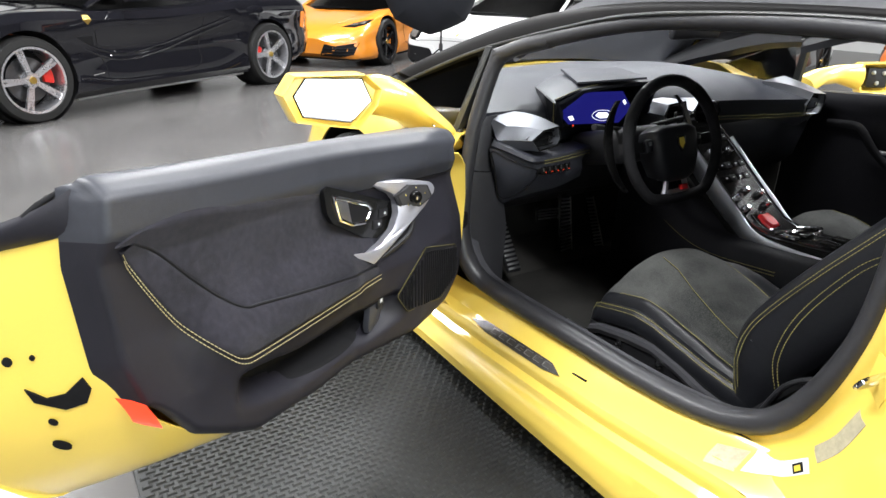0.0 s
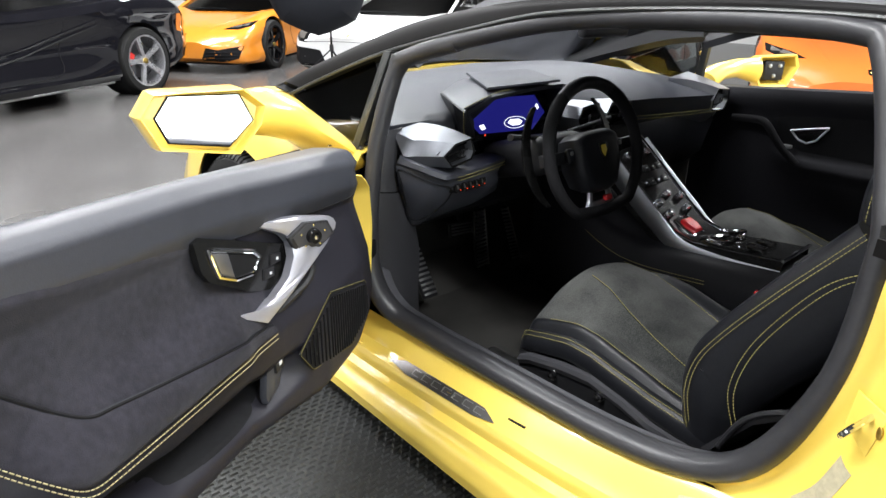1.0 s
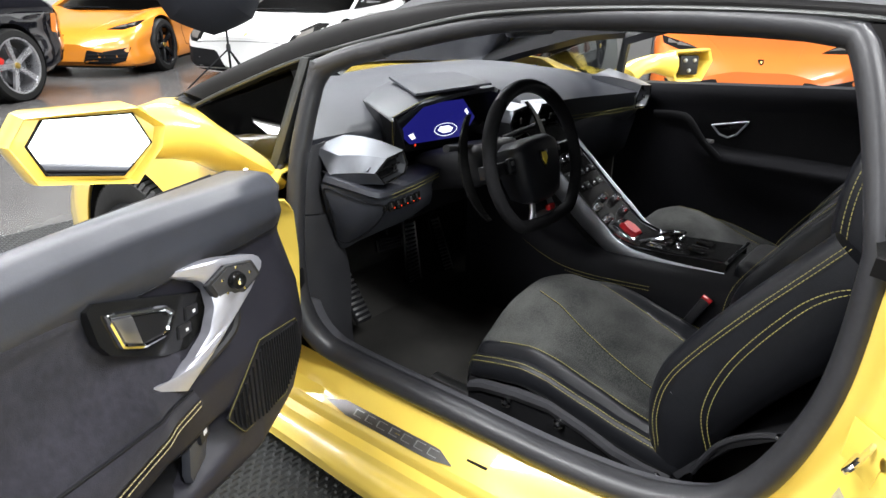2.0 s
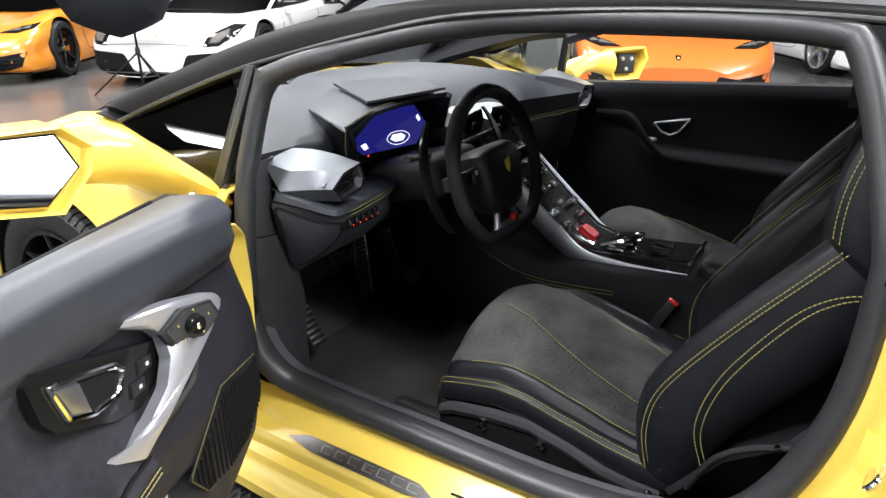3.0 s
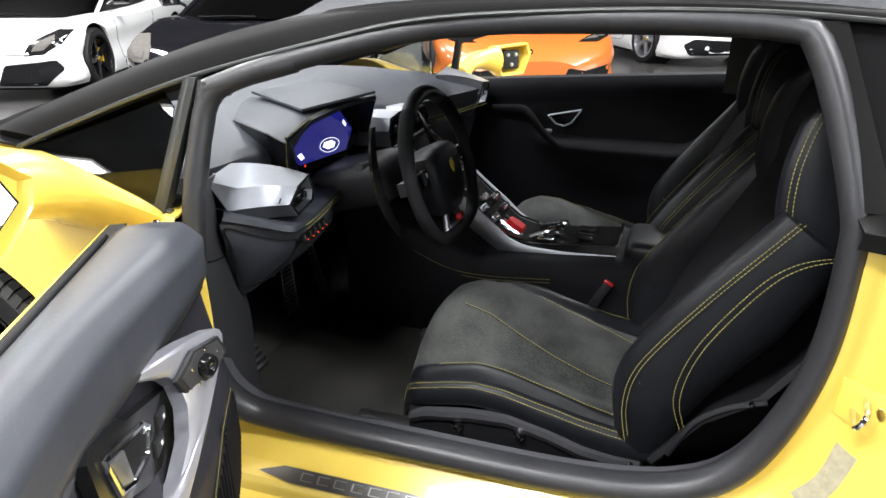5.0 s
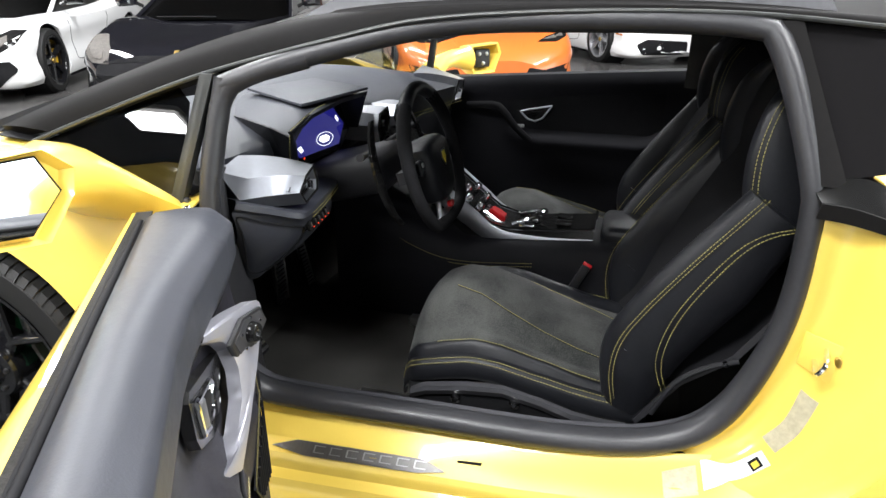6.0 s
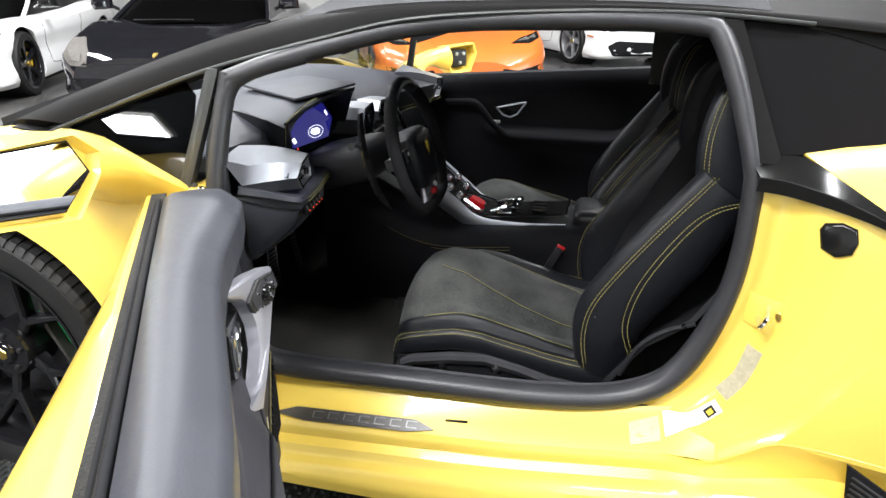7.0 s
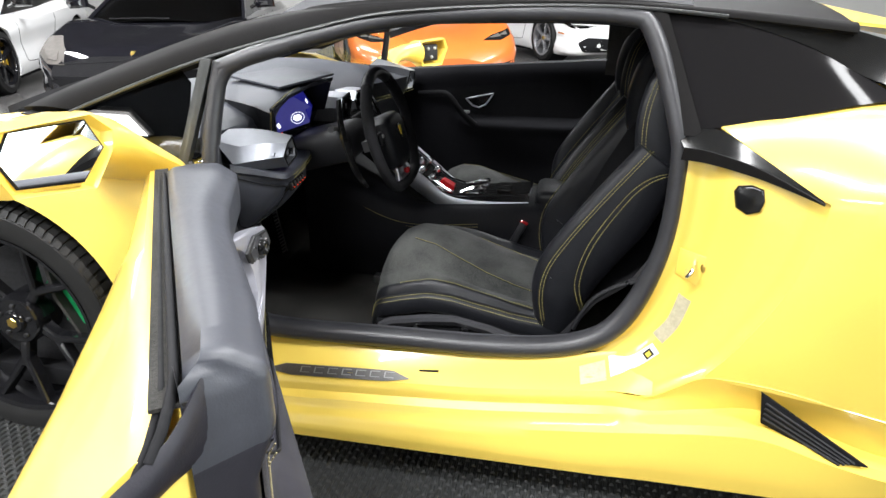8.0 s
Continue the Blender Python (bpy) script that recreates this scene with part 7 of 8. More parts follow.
WEDGE = dict(base=2.62, st=[(2.20, 0.50, 0.20, 0.36, 0.40), (2.14, 0.74, 0.14, 0.42, 0.46), (1.98, 0.88, 0.11, 0.52, 0.545), (1.7, 0.93, 0.10, 0.66, 0.62), (1.31, 0.945, 0.10, 0.775, 0.695), (0.95, 0.94, 0.11, 0.785, 0.75),
                            (0.4, 0.925, 0.12, 0.80, 0.82), (-0.3, 0.93, 0.12, 0.83, 0.86), (-0.9, 0.955, 0.12, 0.885, 0.90), (-1.31, 0.965, 0.13, 0.90, 0.91), (-1.8, 0.94, 0.16, 0.87, 0.87), (-2.16, 0.88, 0.22, 0.80, 0.80), (-2.24, 0.80, 0.30, 0.70, 0.70)],
             gh=[(1.02, 0.735, 0.79, 0.76), (0.55, 0.93, 0.72, 0.93), (0.12, 1.10, 0.62, 1.10), (-0.25, 1.15, 0.58, 1.15), (-0.7, 1.12, 0.57, 1.12), (-1.2, 1.00, 0.58, 1.0), (-1.7, 0.88, 0.60, 0.88)], wr=0.33, hub=0.33)
BOXY = dict(WEDGE, st=[(2.16, 0.72, 0.18, 0.47, 0.52), (2.10, 0.84, 0.14, 0.53, 0.56), (1.98, 0.90, 0.12, 0.59, 0.595), (1.7, 0.935, 0.11, 0.67, 0.64)] + WEDGE["st"][4:])
GT = dict(base=2.80, waist=0.915, st=[(2.28, 0.50, 0.22, 0.45, 0.52), (2.20, 0.74, 0.16, 0.55, 0.60), (2.0, 0.88, 0.13, 0.68, 0.70), (1.7, 0.94, 0.12, 0.80, 0.79), (1.4, 0.955, 0.12, 0.88, 0.84), (1.0, 0.94, 0.13, 0.885, 0.88),
                         (0.5, 0.905, 0.14, 0.87, 0.93), (-0.1, 0.90, 0.14, 0.88, 0.96), (-0.7, 0.925, 0.15, 0.93, 0.98), (-1.2, 0.965, 0.16, 0.985, 1.0), (-1.4, 0.97, 0.17, 0.99, 1.0), (-1.9, 0.93, 0.22, 0.97, 0.98), (-2.2, 0.86, 0.30, 0.92, 0.94), (-2.28, 0.78, 0.4, 0.82, 0.84)],
          gh=[(0.75, 0.90, 0.78, 0.90), (0.35, 1.08, 0.72, 1.08), (-0.05, 1.22, 0.64, 1.22), (-0.5, 1.27, 0.60, 1.27), (-1.0, 1.22, 0.60, 1.22), (-1.6, 1.08, 0.62, 1.08), (-2.05, 0.97, 0.64, 0.97)], wr=0.345, hub=0.345)


def body_ring(y, hw, zl, zs, zt, waist=0.965):
    half = curve([(0, 0, zl), (hw * 0.75, 0, zl), (hw * 0.95, 0, zl + 0.025), (hw, 0, zl + 0.13), (hw * waist, 0, zl + (zs - zl) * 0.52), (hw * 0.995, 0, zs - 0.13), (hw * 0.94, 0, zs - 0.025), (hw * 0.82, 0, zs), (hw * 0.45, 0, zt), (0, 0, zt)], 30)
    right = [V(p.x, y, p.z) for p in half]
    left = [V(-p.x, y, p.z) for p in half[1:-1]][::-1]
    return right + left


def parked_car(name, label, at, heading, spec, paint, rim, cal, kind, group="parked sports cars", roofmat=None):
    """A whole car: body with cut wheel arches, cabin glass, roof, lamps, grilles, wheels. kind picks the nose's details."""
    root = thing(name, (at[0], at[1], 0.0), label, "car", group)
    ang = math.atan2(heading[1], heading[0]) - math.pi / 2
    M = Matrix.Translation((at[0], at[1], 0)) @ Matrix.Rotation(ang, 4, "Z")
    st = spec["st"]
    ys = [s[0] for s in st][::-1]
    cols = [[s[k] for s in st][::-1] for k in range(1, 5)]
    rings = []
    n = 56
    for i in range(n):
        y = st[0][0] + (st[-1][0] - st[0][0]) * (i / (n - 1))
        rings.append(body_ring(y, *[lerp(y, ys, c) for c in cols], lerp(abs(y), [0.6, 1.0], [spec.get("waist", 0.965), 0.965])))
    # soften along the length
    for _ in range(2):
        rings = [rings[0]] + [[(a + b * 2 + c) / 4 for a, b, c in zip(rings[i - 1], rings[i], rings[i + 1])] for i in range(1, n - 1)] + [rings[-1]]
    bm = capped([[M @ p for p in r] for r in rings])
    body = part("body", bm, paint, root, smooth=45)
    half = spec["base"] / 2
    hub = spec["hub"]
    cut = []
    for sx in (-1, 1):
        for wy in (half, -half):
            m = M @ Matrix.Translation((sx * 1.02, wy, hub + 0.01)) @ Matrix.Rotation(radians(90) * sx, 4, "Y")
            prof = [(0.0, 0.0), (spec["wr"] + 0.035, 0.0), (spec["wr"] + 0.035, -0.36), (0.0, -0.36)]
            rows = [[m @ V(r * math.cos(2 * math.pi * k / 40), r * math.sin(2 * math.pi * k / 40), z) for k in range(40)] for r, z in prof[1:3]]
            cut.append(capped(rows))
    carved(body, cut)
    tmp = bmesh.new()
    tmp.from_mesh(body.data)
    tree = BVHTree.FromBMesh(tmp)
    tmp.free()
    R3 = M.to_3x3()

    def front(x, z, off=0.004):
        o, d = M @ V(x, 4.0, z), R3 @ V(0, -1, 0)
        hit = tree.ray_cast(o, d)
        return (hit[0] if hit[0] else M @ V(x, 2.0, z)) - d * off

    def top(x, y, off=0.004):
        o, d = M @ V(x, y, 3.0), V(0, 0, -1)
        hit = tree.ray_cast(o, d)
        return (hit[0] if hit[0] else M @ V(x, y, 0.7)) - d * off

    def flank(y, z, sx, off=0.004):
        o, d = M @ V(sx * 3.0, y, z), R3 @ V(-sx, 0, 0)
        hit = tree.ray_cast(o, d)
        return (hit[0] if hit[0] else M @ V(sx * 0.9, y, z)) - d * off

    def piece(nm, poly, lay, mat, label="", t=0.006, parent=None):
        """Piece that lies on the body, cut fine enough to follow it."""
        c = V(sum(p[0] for p in poly) / len(poly), sum(p[1] for p in poly) / len(poly), 0)
        ring = even([V(p[0], p[1], 0) for p in poly] + [V(poly[0][0], poly[0][1], 0)], 37)[:-1]
        rows = [[lay(c.x + (q.x - c.x) * k, c.y + (q.y - c.y) * k) for q in ring] for k in (0.02, 0.35, 0.7, 1.0)]
        edge = rows[-1]
        out = sum((p for p in edge), V(0, 0, 0)) / len(edge) - M @ V(0, 0.6 * c.y if lay is None else 0, 0.3)
        nrm = sum(((edge[i] - rows[0][0]).cross(edge[(i + 1) % 36] - rows[0][0]) for i in range(36)), V(0, 0, 0)).normalized()
        nrm = -nrm if nrm.dot(out) < 0 else nrm
        return part(nm, grid([[p - nrm * 0.006 for p in edge]] + [[p + nrm * (t - 0.004) for p in r] for r in rows[::-1]], close_u=True), mat, parent or root, label, smooth=30)

    # cabin
    rows = []
    for y, z, w, zt in spec["gh"]:
        rows.append((y, z, w))
    gy = [r[0] for r in rows][::-1]
    gz, gw = [r[1] for r in rows][::-1], [r[2] for r in rows][::-1]
    y0, y1 = rows[0][0], rows[-1][0]
    rr = []
    for i in range(25):
        y = y0 + (y1 - y0) * i / 24
        z, w = lerp(y, gy, gz), lerp(y, gy, gw)
        zb = lerp(y, ys, cols[2]) - 0.03
        wb = min(lerp(y, ys, cols[0]) * 0.84, w + 0.22)
        half_r = [(wb, min(zb, z - 0.01)), (w + (wb - w) * 0.45, zb + (z - zb) * 0.55), (w, z - 0.02), (w * 0.8, z + 0.005), (w * 0.4, z + 0.02), (0, z + 0.024)]
        rr.append([M @ V(a, y, b) for a, b in half_r] + [M @ V(-a, y, b) for a, b in half_r[:-1][::-1]])
    part("cabin_glass", grid(rr), TINT, root, "dark cabin glass", smooth=60)
    # roof skin over the glass
    rf = []
    for i in range(25):
        y = y0 + (y1 - y0) * i / 24
        z, w = lerp(y, gy, gz), lerp(y, gy, gw)
        if z > max(gz) - 0.07:
            rf.append([M @ V(a * w, y, z + b) for a, b in ((1.02, -0.03), (0.98, -0.008), (0.8, 0.012), (0.4, 0.028), (0, 0.032), (-0.4, 0.028), (-0.8, 0.012), (-0.98, -0.008), (-1.02, -0.03))])
    part("roof", thick(grid(rf), 0.01), roofmat or paint, root, smooth=60)
    # windscreen pillars
    for sx in (-1, 1):
        path = []
        for i in range(9):
            y = y0 + (lerp(0.9, [0, 1], [y0, y0]) * 0 + (-(y0 - (gy[gz.index(max(gz))])))) * i / 8
            z, w = lerp(y, gy, gz), lerp(y, gy, gw)
            path.append(M @ V(sx * (w + 0.015), y, z - 0.01))
        part("pillar", tube(path, 0.022, 8), roofmat or paint, root)
        # door mirror
        p = M @ V(sx * 0.98, lerp(0.5, [0, 1], [y0 - 0.55, y0 - 0.25]), lerp(0, [0, 1], [cols[2][len(cols[2]) // 2], 0]) + 0.12)
        mm = Matrix.Translation(p) @ Matrix.Rotation(ang, 4, "Z")
        mi = part("door_mirror", capped([[mm @ V(a * k, yy, b * k) for a, b in ((-0.11, -0.04), (-0.10, 0.06), (0.10, 0.06), (0.12, 0.0), (0.09, -0.055))] for yy, k in ((-0.03, 0.9), (0.0, 1.0), (0.06, 0.85), (0.10, 0.4))]), paint if kind != "white_wedge" else BLACKGLOSS, root)
        part("mirror_stem", tube([p - (R3 @ V(sx * 0.06, 0, 0)), p - (R3 @ V(sx * 0.16, 0, 0.05))], 0.018, 8), BLACKGLOSS, mi)
    # wheels
    for sx in (-1, 1):
        for wy in (half, -half):
            hw = lerp(wy, ys, cols[0])
            p = M @ V(sx * (hw - 0.005), wy, hub)
            wm = Matrix.Translation(p) @ Matrix.Rotation(ang, 4, "Z")
            h = wheel_at(root, wm, spec["wr"], 0.25, sx, rim, cal, 5, -1 if wy > 0 else 1)
            lm = M @ Matrix.Translation((sx * (hw - 0.34), wy, hub + 0.01)) @ Matrix.Rotation(radians(90) * sx, 4, "Y")
            part("arch_liner", lathe([(0.0, 0.0), (spec["wr"] + 0.034, 0.0), (spec["wr"] + 0.034, 0.30)], lm, 36), MATTBLACK, root)
    # shut lines and sills
    for sx in (-1, 1):
        part("sill_blade", tube([flank(half - 0.42 - (2 * half - 0.84) * k / 20, 0.135 + 0.035 * k / 20 * (1 if kind == "gt" else 0), sx, 0.012) for k in range(21)], 0.018, 8), STEEL if kind == "gt" else MATTBLACK, root)
        door_line = [(0.78, 0.74), (0.70, 0.40), (0.62, 0.28), (-0.30, 0.30), (-0.42, 0.50), (-0.48, 0.80)]
        part("door_gap", tube([flank(a, b, sx, 0.0) for a, b in [(p.x, p.z) for p in curve([(a, 0, b) for a, b in door_line], 40)]], 0.004, 5), MATTBLACK, root)
    for sx in (-1, 1):
        if kind == "gt":
            piece("headlight", [(sx * 0.60, 1.95), (sx * 0.72, 1.62), (sx * 0.80, 1.58), (sx * 0.78, 1.85), (sx * 0.70, 2.0)], lambda a, b: top(a, b), LENS)
        elif kind == "arrow_nose":
            piece("headlight", [(sx * 0.50, 0.555), (sx * 0.62, 0.600), (sx * 0.86, 0.660), (sx * 0.84, 0.60), (sx * 0.70, 0.555)], lambda a, b: front(a, b), BLACKGLOSS, "dark headlight unit")
            piece("light_element", [(sx * 0.56, 0.575), (sx * 0.70, 0.615), (sx * 0.72, 0.590)], lambda a, b: front(a, b, 0.011), LENS)
            piece("light_element", [(sx * 0.70, 0.600), (sx * 0.80, 0.640), (sx * 0.80, 0.605)], lambda a, b: front(a, b, 0.011), LENS)
            piece("air_intake", [(sx * 0.28, 0.165), (sx * 0.36, 0.335), (sx * 0.52, 0.31), (sx * 0.82, 0.36), (sx * 0.76, 0.20), (sx * 0.60, 0.155)], lambda a, b: front(a, b, 0.003), MATTBLACK, "black front intake")
            for q in range(3):
                part("intake_blade", tube([front(sx * (0.36 + 0.40 * k / 6), 0.20 + 0.04 * q, 0.010) for k in range(7)], 0.006, 6), MATTBLACK, root)
        elif kind in ("white_wedge", "black_wedge"):
            piece("headlight", [(sx * 0.58, 0.455), (sx * 0.60, 0.57), (sx * 0.74, 0.672), (sx * 0.87, 0.665), (sx * 0.86, 0.55), (sx * 0.74, 0.46)], lambda a, b: front(a, b), LENS if kind == "black_wedge" else BLACKGLOSS, "headlight unit")
            piece("light_element", [(sx * 0.64, 0.49), (sx * 0.66, 0.57), (sx * 0.76, 0.63), (sx * 0.80, 0.58), (sx * 0.74, 0.50)], lambda a, b: front(a, b, 0.011), LENS)
            if kind == "white_wedge":
                piece("intake_surround", [(sx * 0.22, 0.145), (sx * 0.34, 0.40), (sx * 0.86, 0.44), (sx * 0.91, 0.32), (sx * 0.74, 0.14)], lambda a, b: front(a, b, 0.002), WHITE)
                piece("air_intake", [(sx * 0.28, 0.17), (sx * 0.38, 0.365), (sx * 0.82, 0.405), (sx * 0.87, 0.31), (sx * 0.72, 0.165)], lambda a, b: front(a, b, 0.018), MATTBLACK, "black front intake")
            else:
                piece("air_intake", [(sx * 0.05, 0.15), (sx * 0.06, 0.34), (sx * 0.82, 0.36), (sx * 0.84, 0.24), (sx * 0.70, 0.14)], lambda a, b: front(a, b, 0.003), MATTBLACK, "black front intake")
        elif kind == "swept_nose":
            piece("headlight", [(1.52, 0.655), (1.72, 0.600), (1.96, 0.500), (2.03, 0.495), (1.96, 0.565), (1.76, 0.650)], lambda a, b: flank(a, b, sx), BLACKGLOSS, "long swept-back headlight")
            piece("light_element", [(1.72, 0.632), (1.86, 0.570), (1.90, 0.572), (1.78, 0.632)], lambda a, b: flank(a, b, sx, 0.011), LENS)
            piece("side_marker", [(1.86, 0.415), (1.72, 0.425), (1.72, 0.445), (1.86, 0.435)], lambda a, b: flank(a, b, sx), AMBER, "amber side marker")
            piece("air_intake", [(sx * 0.05, 0.16), (sx * 0.05, 0.34), (sx * 0.66, 0.38), (sx * 0.78, 0.30), (sx * 0.70, 0.17)], lambda a, b: front(a, b, 0.003), MATTBLACK)
    if kind == "arrow_nose":
        part("splitter", tube([front(-0.80 + 1.6 * k / 20, 0.125, 0.01) for k in range(21)], 0.014, 8), MATTBLACK, root)
        piece("bonnet_badge", [(-0.025, 0.500), (0.025, 0.500), (0.022, 0.470), (0, 0.455), (-0.022, 0.470)], lambda a, b: front(a, b, 0.002), BLACKGLOSS, t=0.004)
        part("badge_mark", lathe([(0.0, 0.002), (0.010, 0.001)], Matrix.Translation(front(0, 0.48, 0.008)) @ Matrix.Rotation(ang, 4, "Z") @ Matrix.Rotation(radians(-60), 4, "X"), 8), GOLD, root)
        for sx in (-1, 1):
            part("bonnet_crease", tube([top(sx * (0.30 + 0.32 * k / 20), 2.05 - 1.1 * k / 20, -0.001) for k in range(21)], 0.004, 5), paint, root)
    if kind in ("white_wedge", "black_wedge"):
        piece("bonnet_badge", [(-0.022, 0.560), (0.022, 0.560), (0.019, 0.54), (0, 0.522), (-0.019, 0.54)], lambda a, b: front(a, b, 0.002), GOLD, t=0.004)
        part("lower_lip", tube([front(-0.80 + 1.6 * k / 20, 0.13, 0.008) for k in range(21)], 0.014, 8), MATTBLACK, root)
        part("bonnet_gap", tube([front(-0.62 + 1.24 * k / 20, 0.455 + 0.02 * math.sin(math.pi * k / 20), 0.0) for k in range(21)], 0.003, 5), MATTBLACK, root)
    part("wiper", tube([M @ V(0.55 - 0.6 * k / 8, y0 - 0.02 - 0.05 * math.sin(math.pi * k / 8), lerp(y0, gy, gz) + 0.045) for k in range(9)], 0.007, 6), MATTBLACK, root)
    if kind == "gt":
        for sx in (-1, 1):
            piece("shield_badge", [(0.86, 0.835), (0.80, 0.835), (0.79, 0.79), (0.83, 0.755), (0.87, 0.79)], lambda a, b: flank(a, b, sx), GOLD, "yellow shield badge on the wing", 0.004)
            # the deep sweep in the flank behind the front wheel
            for dz, r in ((0.0, 0.022), (0.05, 0.016)):
                part("flank_ridge", tube([flank(p.x, p.z + dz, sx, -0.008) for p in curve([(0.98, 0, 0.62), (0.75, 0, 0.50), (0.45, 0, 0.44), (0.0, 0, 0.50), (-0.5, 0, 0.64), (-1.0, 0, 0.78)], 40)], [r * min(1, k / 6, (39 - k) / 6) + 0.001 for k in range(40)], 8), paint, root)
            piece("wing_vent", [(0.96, 0.655), (0.86, 0.60), (0.78, 0.565), (0.80, 0.66)], lambda a, b: flank(a, b, sx, 0.002), MATTBLACK)
            piece("side_mark", [(0.86, 0.335), (0.74, 0.345), (0.74, 0.338), (0.86, 0.328)], lambda a, b: flank(a, b, sx, 0.002), STEEL, t=0.003)
            piece("tail_side", [(-2.02, 0.80), (-2.02, 0.62), (-2.12, 0.60), (-2.12, 0.80)], lambda a, b: flank(a, b, sx, 0.002), AMBER)
    return root


def wheel_at(parent, wm, r, w, side, rimmat, calmat, spokes=5, fore=-1):
    m = wm @ Matrix.Rotation(radians(90) * side, 4, "Y")
    rim_r = r * 0.755
    seg = 40
    hub = part("wheel", lathe([(0.0, -0.03), (0.055, -0.032), (0.065, -0.05), (0.065, -w * 0.7)], m, 20), rimmat, parent)
    part("tyre", lathe([(rim_r, -w), (r * 0.93, -w), (r, -w * 0.85), (r, -w * 0.15), (r * 0.95, -0.004), (rim_r + 0.015, 0.0), (rim_r - 0.005, -0.02)], m, seg), TYRE, hub)
    part("rim", lathe([(rim_r + 0.006, -0.001), (rim_r - 0.012, -0.004), (rim_r - 0.018, -0.03), (rim_r - 0.02, -w * 0.9)], m, seg), rimmat, hub)
    for k in range(spokes):
        bm = bmesh.new()
        for d in (-0.075, 0.075):
            a = 2 * math.pi * k / spokes + 0.3
            e = a + d
            p0, p1 = V(0.03 * math.cos(a), 0.03 * math.sin(a), -0.035), V((rim_r - 0.004) * math.cos(e), (rim_r - 0.004) * math.sin(e), -0.016)
            t = V(-math.sin((a + e) / 2), math.cos((a + e) / 2), 0)
            ring = [[p0 - t * 0.019, p0 + t * 0.019, p0 + t * 0.017 - V(0, 0, 0.03), p0 - t * 0.017 - V(0, 0, 0.03)], [p1 - t * 0.012, p1 + t * 0.012, p1 + t * 0.010 - V(0, 0, 0.03), p1 - t * 0.010 - V(0, 0, 0.03)]]
            capped([[m @ q for q in x] for x in ring], bm)
        part("spoke", bm, rimmat, hub, smooth=30)
    part("brake_disc", lathe([(0.06, -0.10), (0.180, -0.10), (0.180, -0.125), (0.06, -0.125)], m, 32), DISC, hub)
    rows = []
    for k in range(9):
        a = math.radians(80 if side < 0 else 100) * fore + (k - 4) * 0.10
        rows.append([m @ V(q * math.cos(a), q * math.sin(a), z) for q, z in ((0.12, -0.07), (0.20, -0.07), (0.21, -0.15), (0.12, -0.15))])
    part("caliper", capped(rows), calmat, hub)
    part("centre_cap", lathe([(0.0, -0.018), (0.028, -0.02), (0.032, -0.04)], m, 16), GOLD, hub)
    back = lathe([(0.0, -w * 0.8), (rim_r, -w * 0.8)], m, 24)
    part("wheel_back", back, MATTBLACK, hub)
    return hub


REDCAL = material("red_caliper", (0.45, 0.015, 0.01), 0.35, coat=0.4, vary=0.1)
YELCAL = material("yellow_caliper", (0.70, 0.42, 0.02), 0.35, coat=0.4, vary=0.1)
AMBERPAINT = material("golden_orange_paint", (0.62, 0.215, 0.02), 0.3, coat=0.8, vary=0.03, scale=2, fine=900)
ORCAL = material("orange_caliper", (0.70, 0.20, 0.02), 0.35, coat=0.4, vary=0.1)
parked_car("parked_car", "black grand tourer with silver wheels and red brake calipers", (-1.06, 6.73), (-0.866, -0.5), GT, BLACKCAR, RIMSILVER, REDCAL, "gt")
parked_car("parked_car", "orange wedge-shaped sports car with black wheels", (3.30, 9.40), (-0.80, -0.60), WEDGE, AMBERPAINT, RIMBLACK, ORCAL, "arrow_nose")
parked_car("parked_car", "white wedge-shaped sports car with black wheels and yellow calipers", (4.80, 6.90), (-0.92, -0.39), BOXY, WHITE, RIMBLACK, YELCAL, "white_wedge")
parked_car("parked_car", "black wedge-shaped sports car with gold nose badge", (5.22, 4.06), (-0.955, -0.296), BOXY, BLACKCAR, RIMBLACK, YELCAL, "black_wedge")
parked_car("parked_car", "orange sports car parked nose-on beside the yellow car", (6.62, 1.74), (-0.92, -0.39), WEDGE, ORANGE, RIMBLACK, ORCAL, "arrow_nose")
parked_car("parked_car", "white sports car with dark swept headlights", (10.0, 0.05), (-0.83, -0.56), WEDGE, WHITE, RIMSILVER, DISC, "swept_nose")


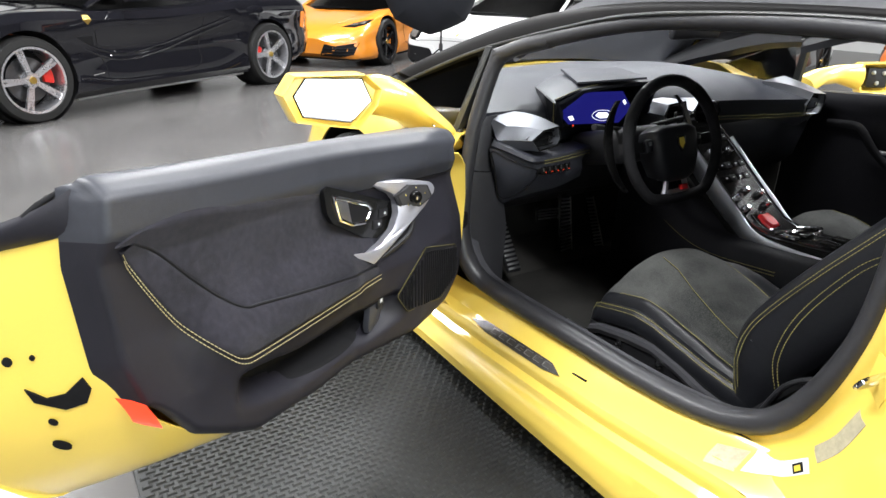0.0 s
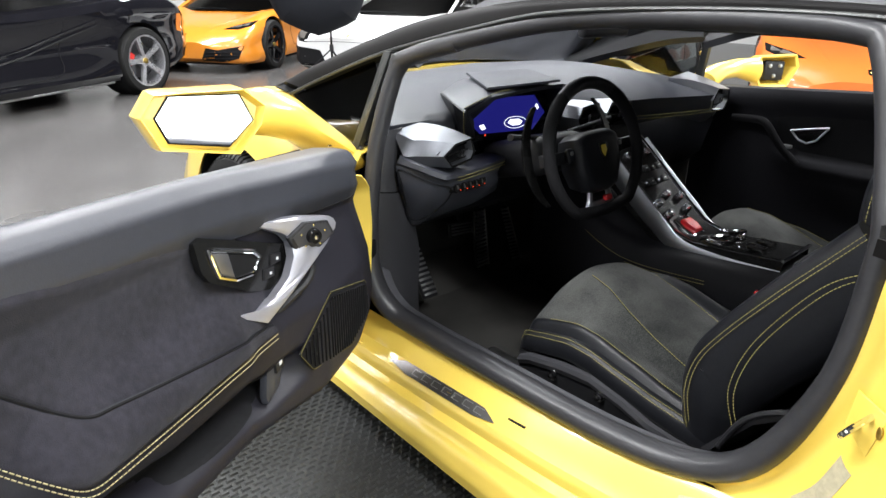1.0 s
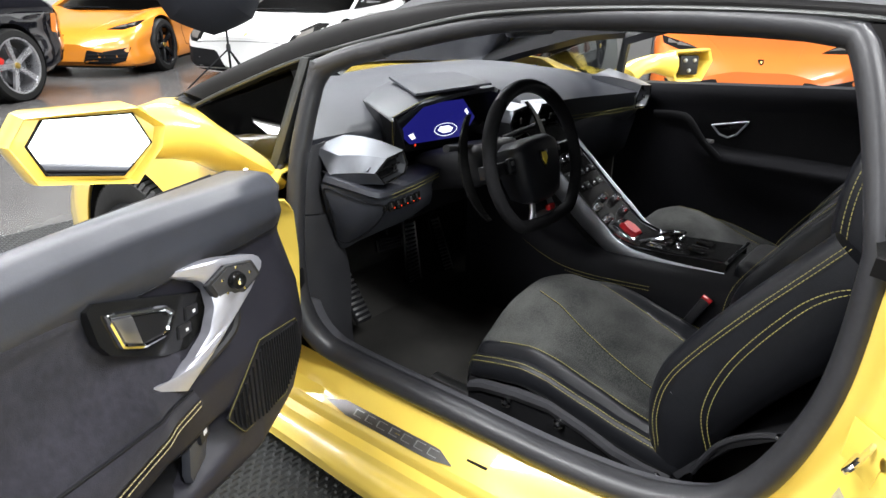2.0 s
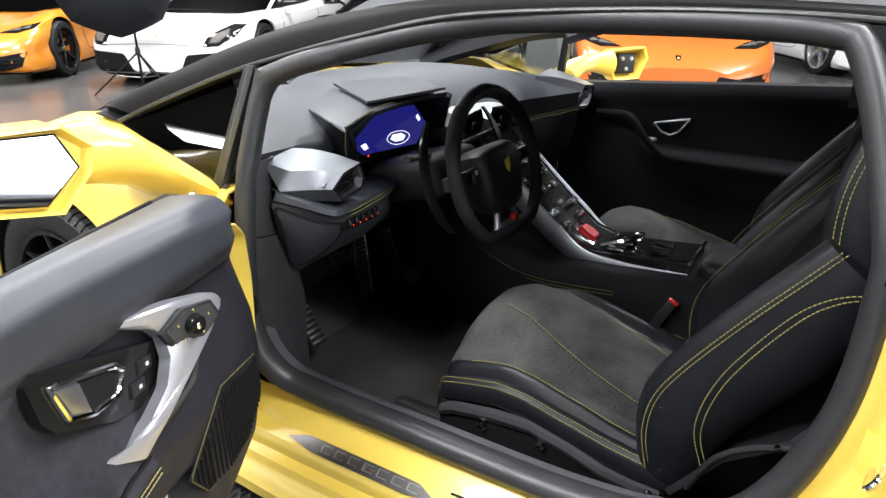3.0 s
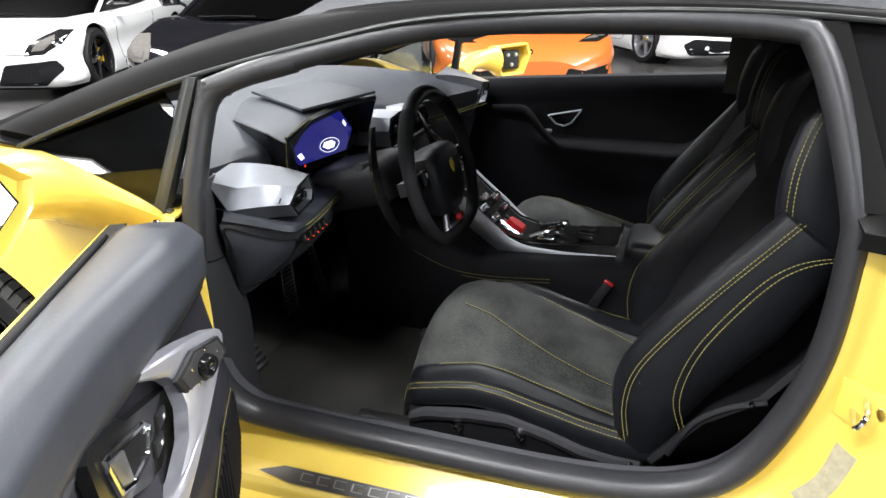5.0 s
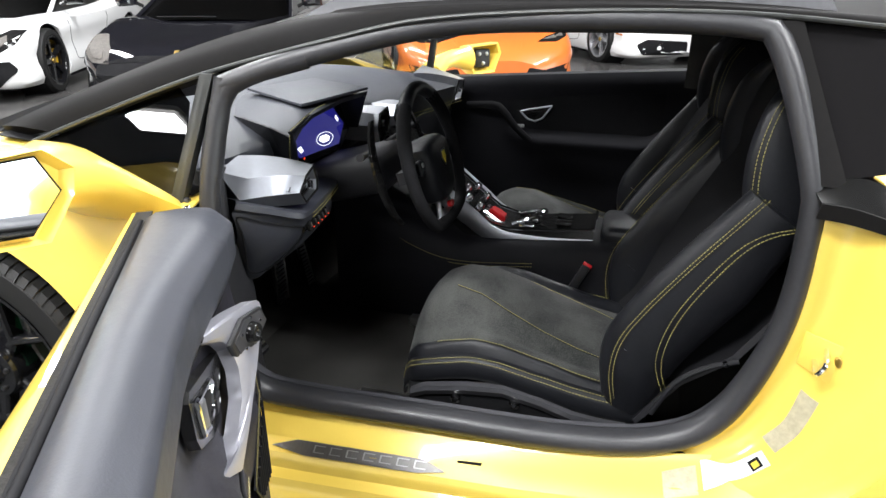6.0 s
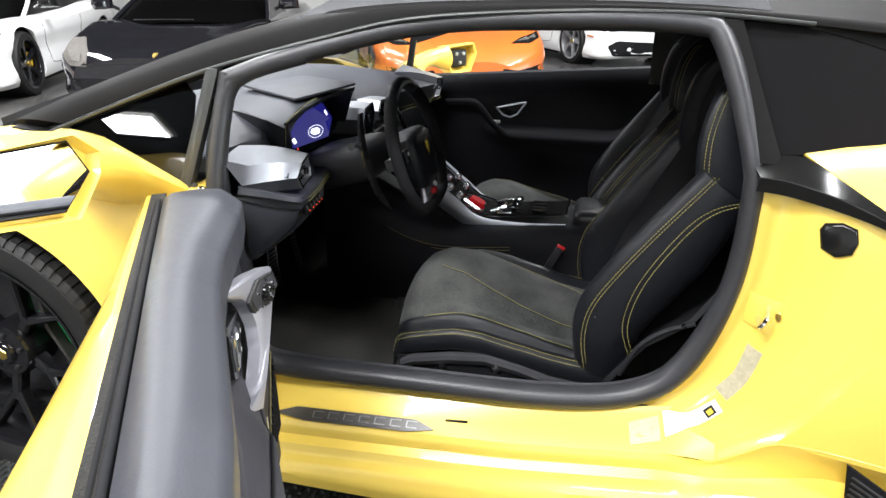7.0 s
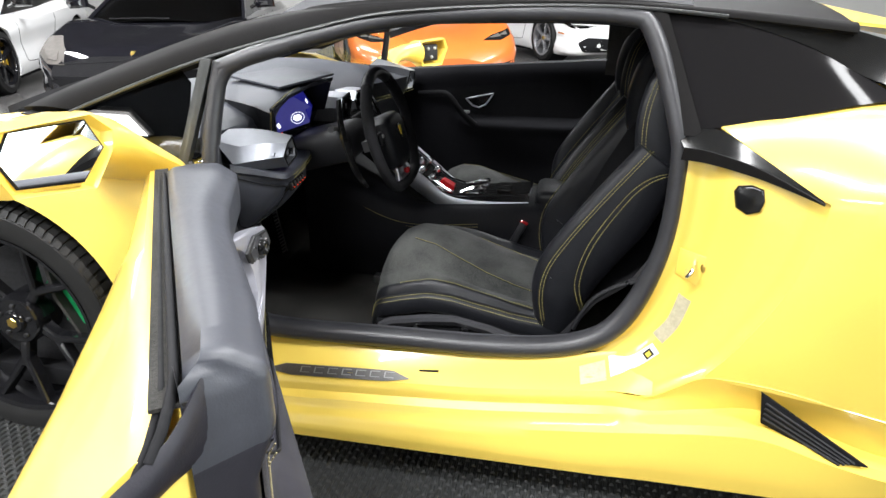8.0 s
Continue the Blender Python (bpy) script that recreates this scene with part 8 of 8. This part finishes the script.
# photographer's umbrella on a light stand
def umbrella():
    UMB = material("black_umbrella_cloth", (0.012, 0.013, 0.017), 0.8, vary=0.2, scale=12, spec=0.2)
    base = V(2.52, 5.92, 0)
    u = thing("photo_umbrella", base, "black photo umbrella on a thin tripod light stand", "umbrella")
    top = base + V(0, 0, 1.35)
    part("pole", tube([base + V(0, 0, 0.10), base + V(0, 0, 0.8), top], [0.014, 0.012, 0.009], 8), MATTBLACK, u)
    for k in range(3):
        a = 2 * math.pi * k / 3 + 0.6
        d = V(math.cos(a), math.sin(a), 0)
        lg = part("leg", tube([base + V(0, 0, 0.42), base + d * 0.48 + V(0, 0, 0.012)], 0.009, 6), MATTBLACK, u)
        part("leg_brace", tube([base + V(0, 0, 0.16), base + d * 0.26 + V(0, 0, 0.20)], 0.006, 6), STEEL, lg)
    part("collar", lathe([(0.022, -0.04), (0.026, 0.0), (0.022, 0.04), (0.0, 0.04)], Matrix.Translation(base + V(0, 0, 0.43)), 12), PLASTIC, u)
    part("stand_head", block((0.05, 0.05, 0.10), Matrix.Translation(top), 0.008), PLASTIC, u)
    # the canopy turns its back to the yellow car
    ax = look(base + V(-0.28, -0.18, 1.14), base + V(0.37, 0.78, 1.32))
    rows = []
    seg = 32
    for i in range(9):
        f = i / 8
        r = 0.60 * math.sin(f * 1.15) / math.sin(1.15)
        z = 0.30 * (1 - math.cos(f * 1.15)) / (1 - math.cos(1.15))
        row = []
        for k in range(seg):
            a = 2 * math.pi * k / seg
            scallop = 1 - 0.055 * f * abs(math.sin(a * 4))
            row.append(ax @ V(r * scallop * math.cos(a), r * scallop * math.sin(a), -z * 1.0 + 0.14))
        rows.append(row)
    part("canopy", thick(grid(rows, close_u=True), 0.002), UMB, u, "black cloth canopy", smooth=12)
    for k in range(8):
        a = 2 * math.pi * k / 8
        part("rib", tube([ax @ V(0.60 * math.sin(f * 1.15) / math.sin(1.15) * math.cos(a), 0.60 * math.sin(f * 1.15) / math.sin(1.15) * math.sin(a), -0.30 * (1 - math.cos(f * 1.15)) / (1 - math.cos(1.15)) + 0.135) for f in [j / 8 for j in range(9)]], 0.003, 5), STEEL, u)
    part("shaft", tube([ax @ V(0, 0, 0.16), ax @ V(0, 0, -0.45)], 0.005, 6), STEEL, u)


umbrella()
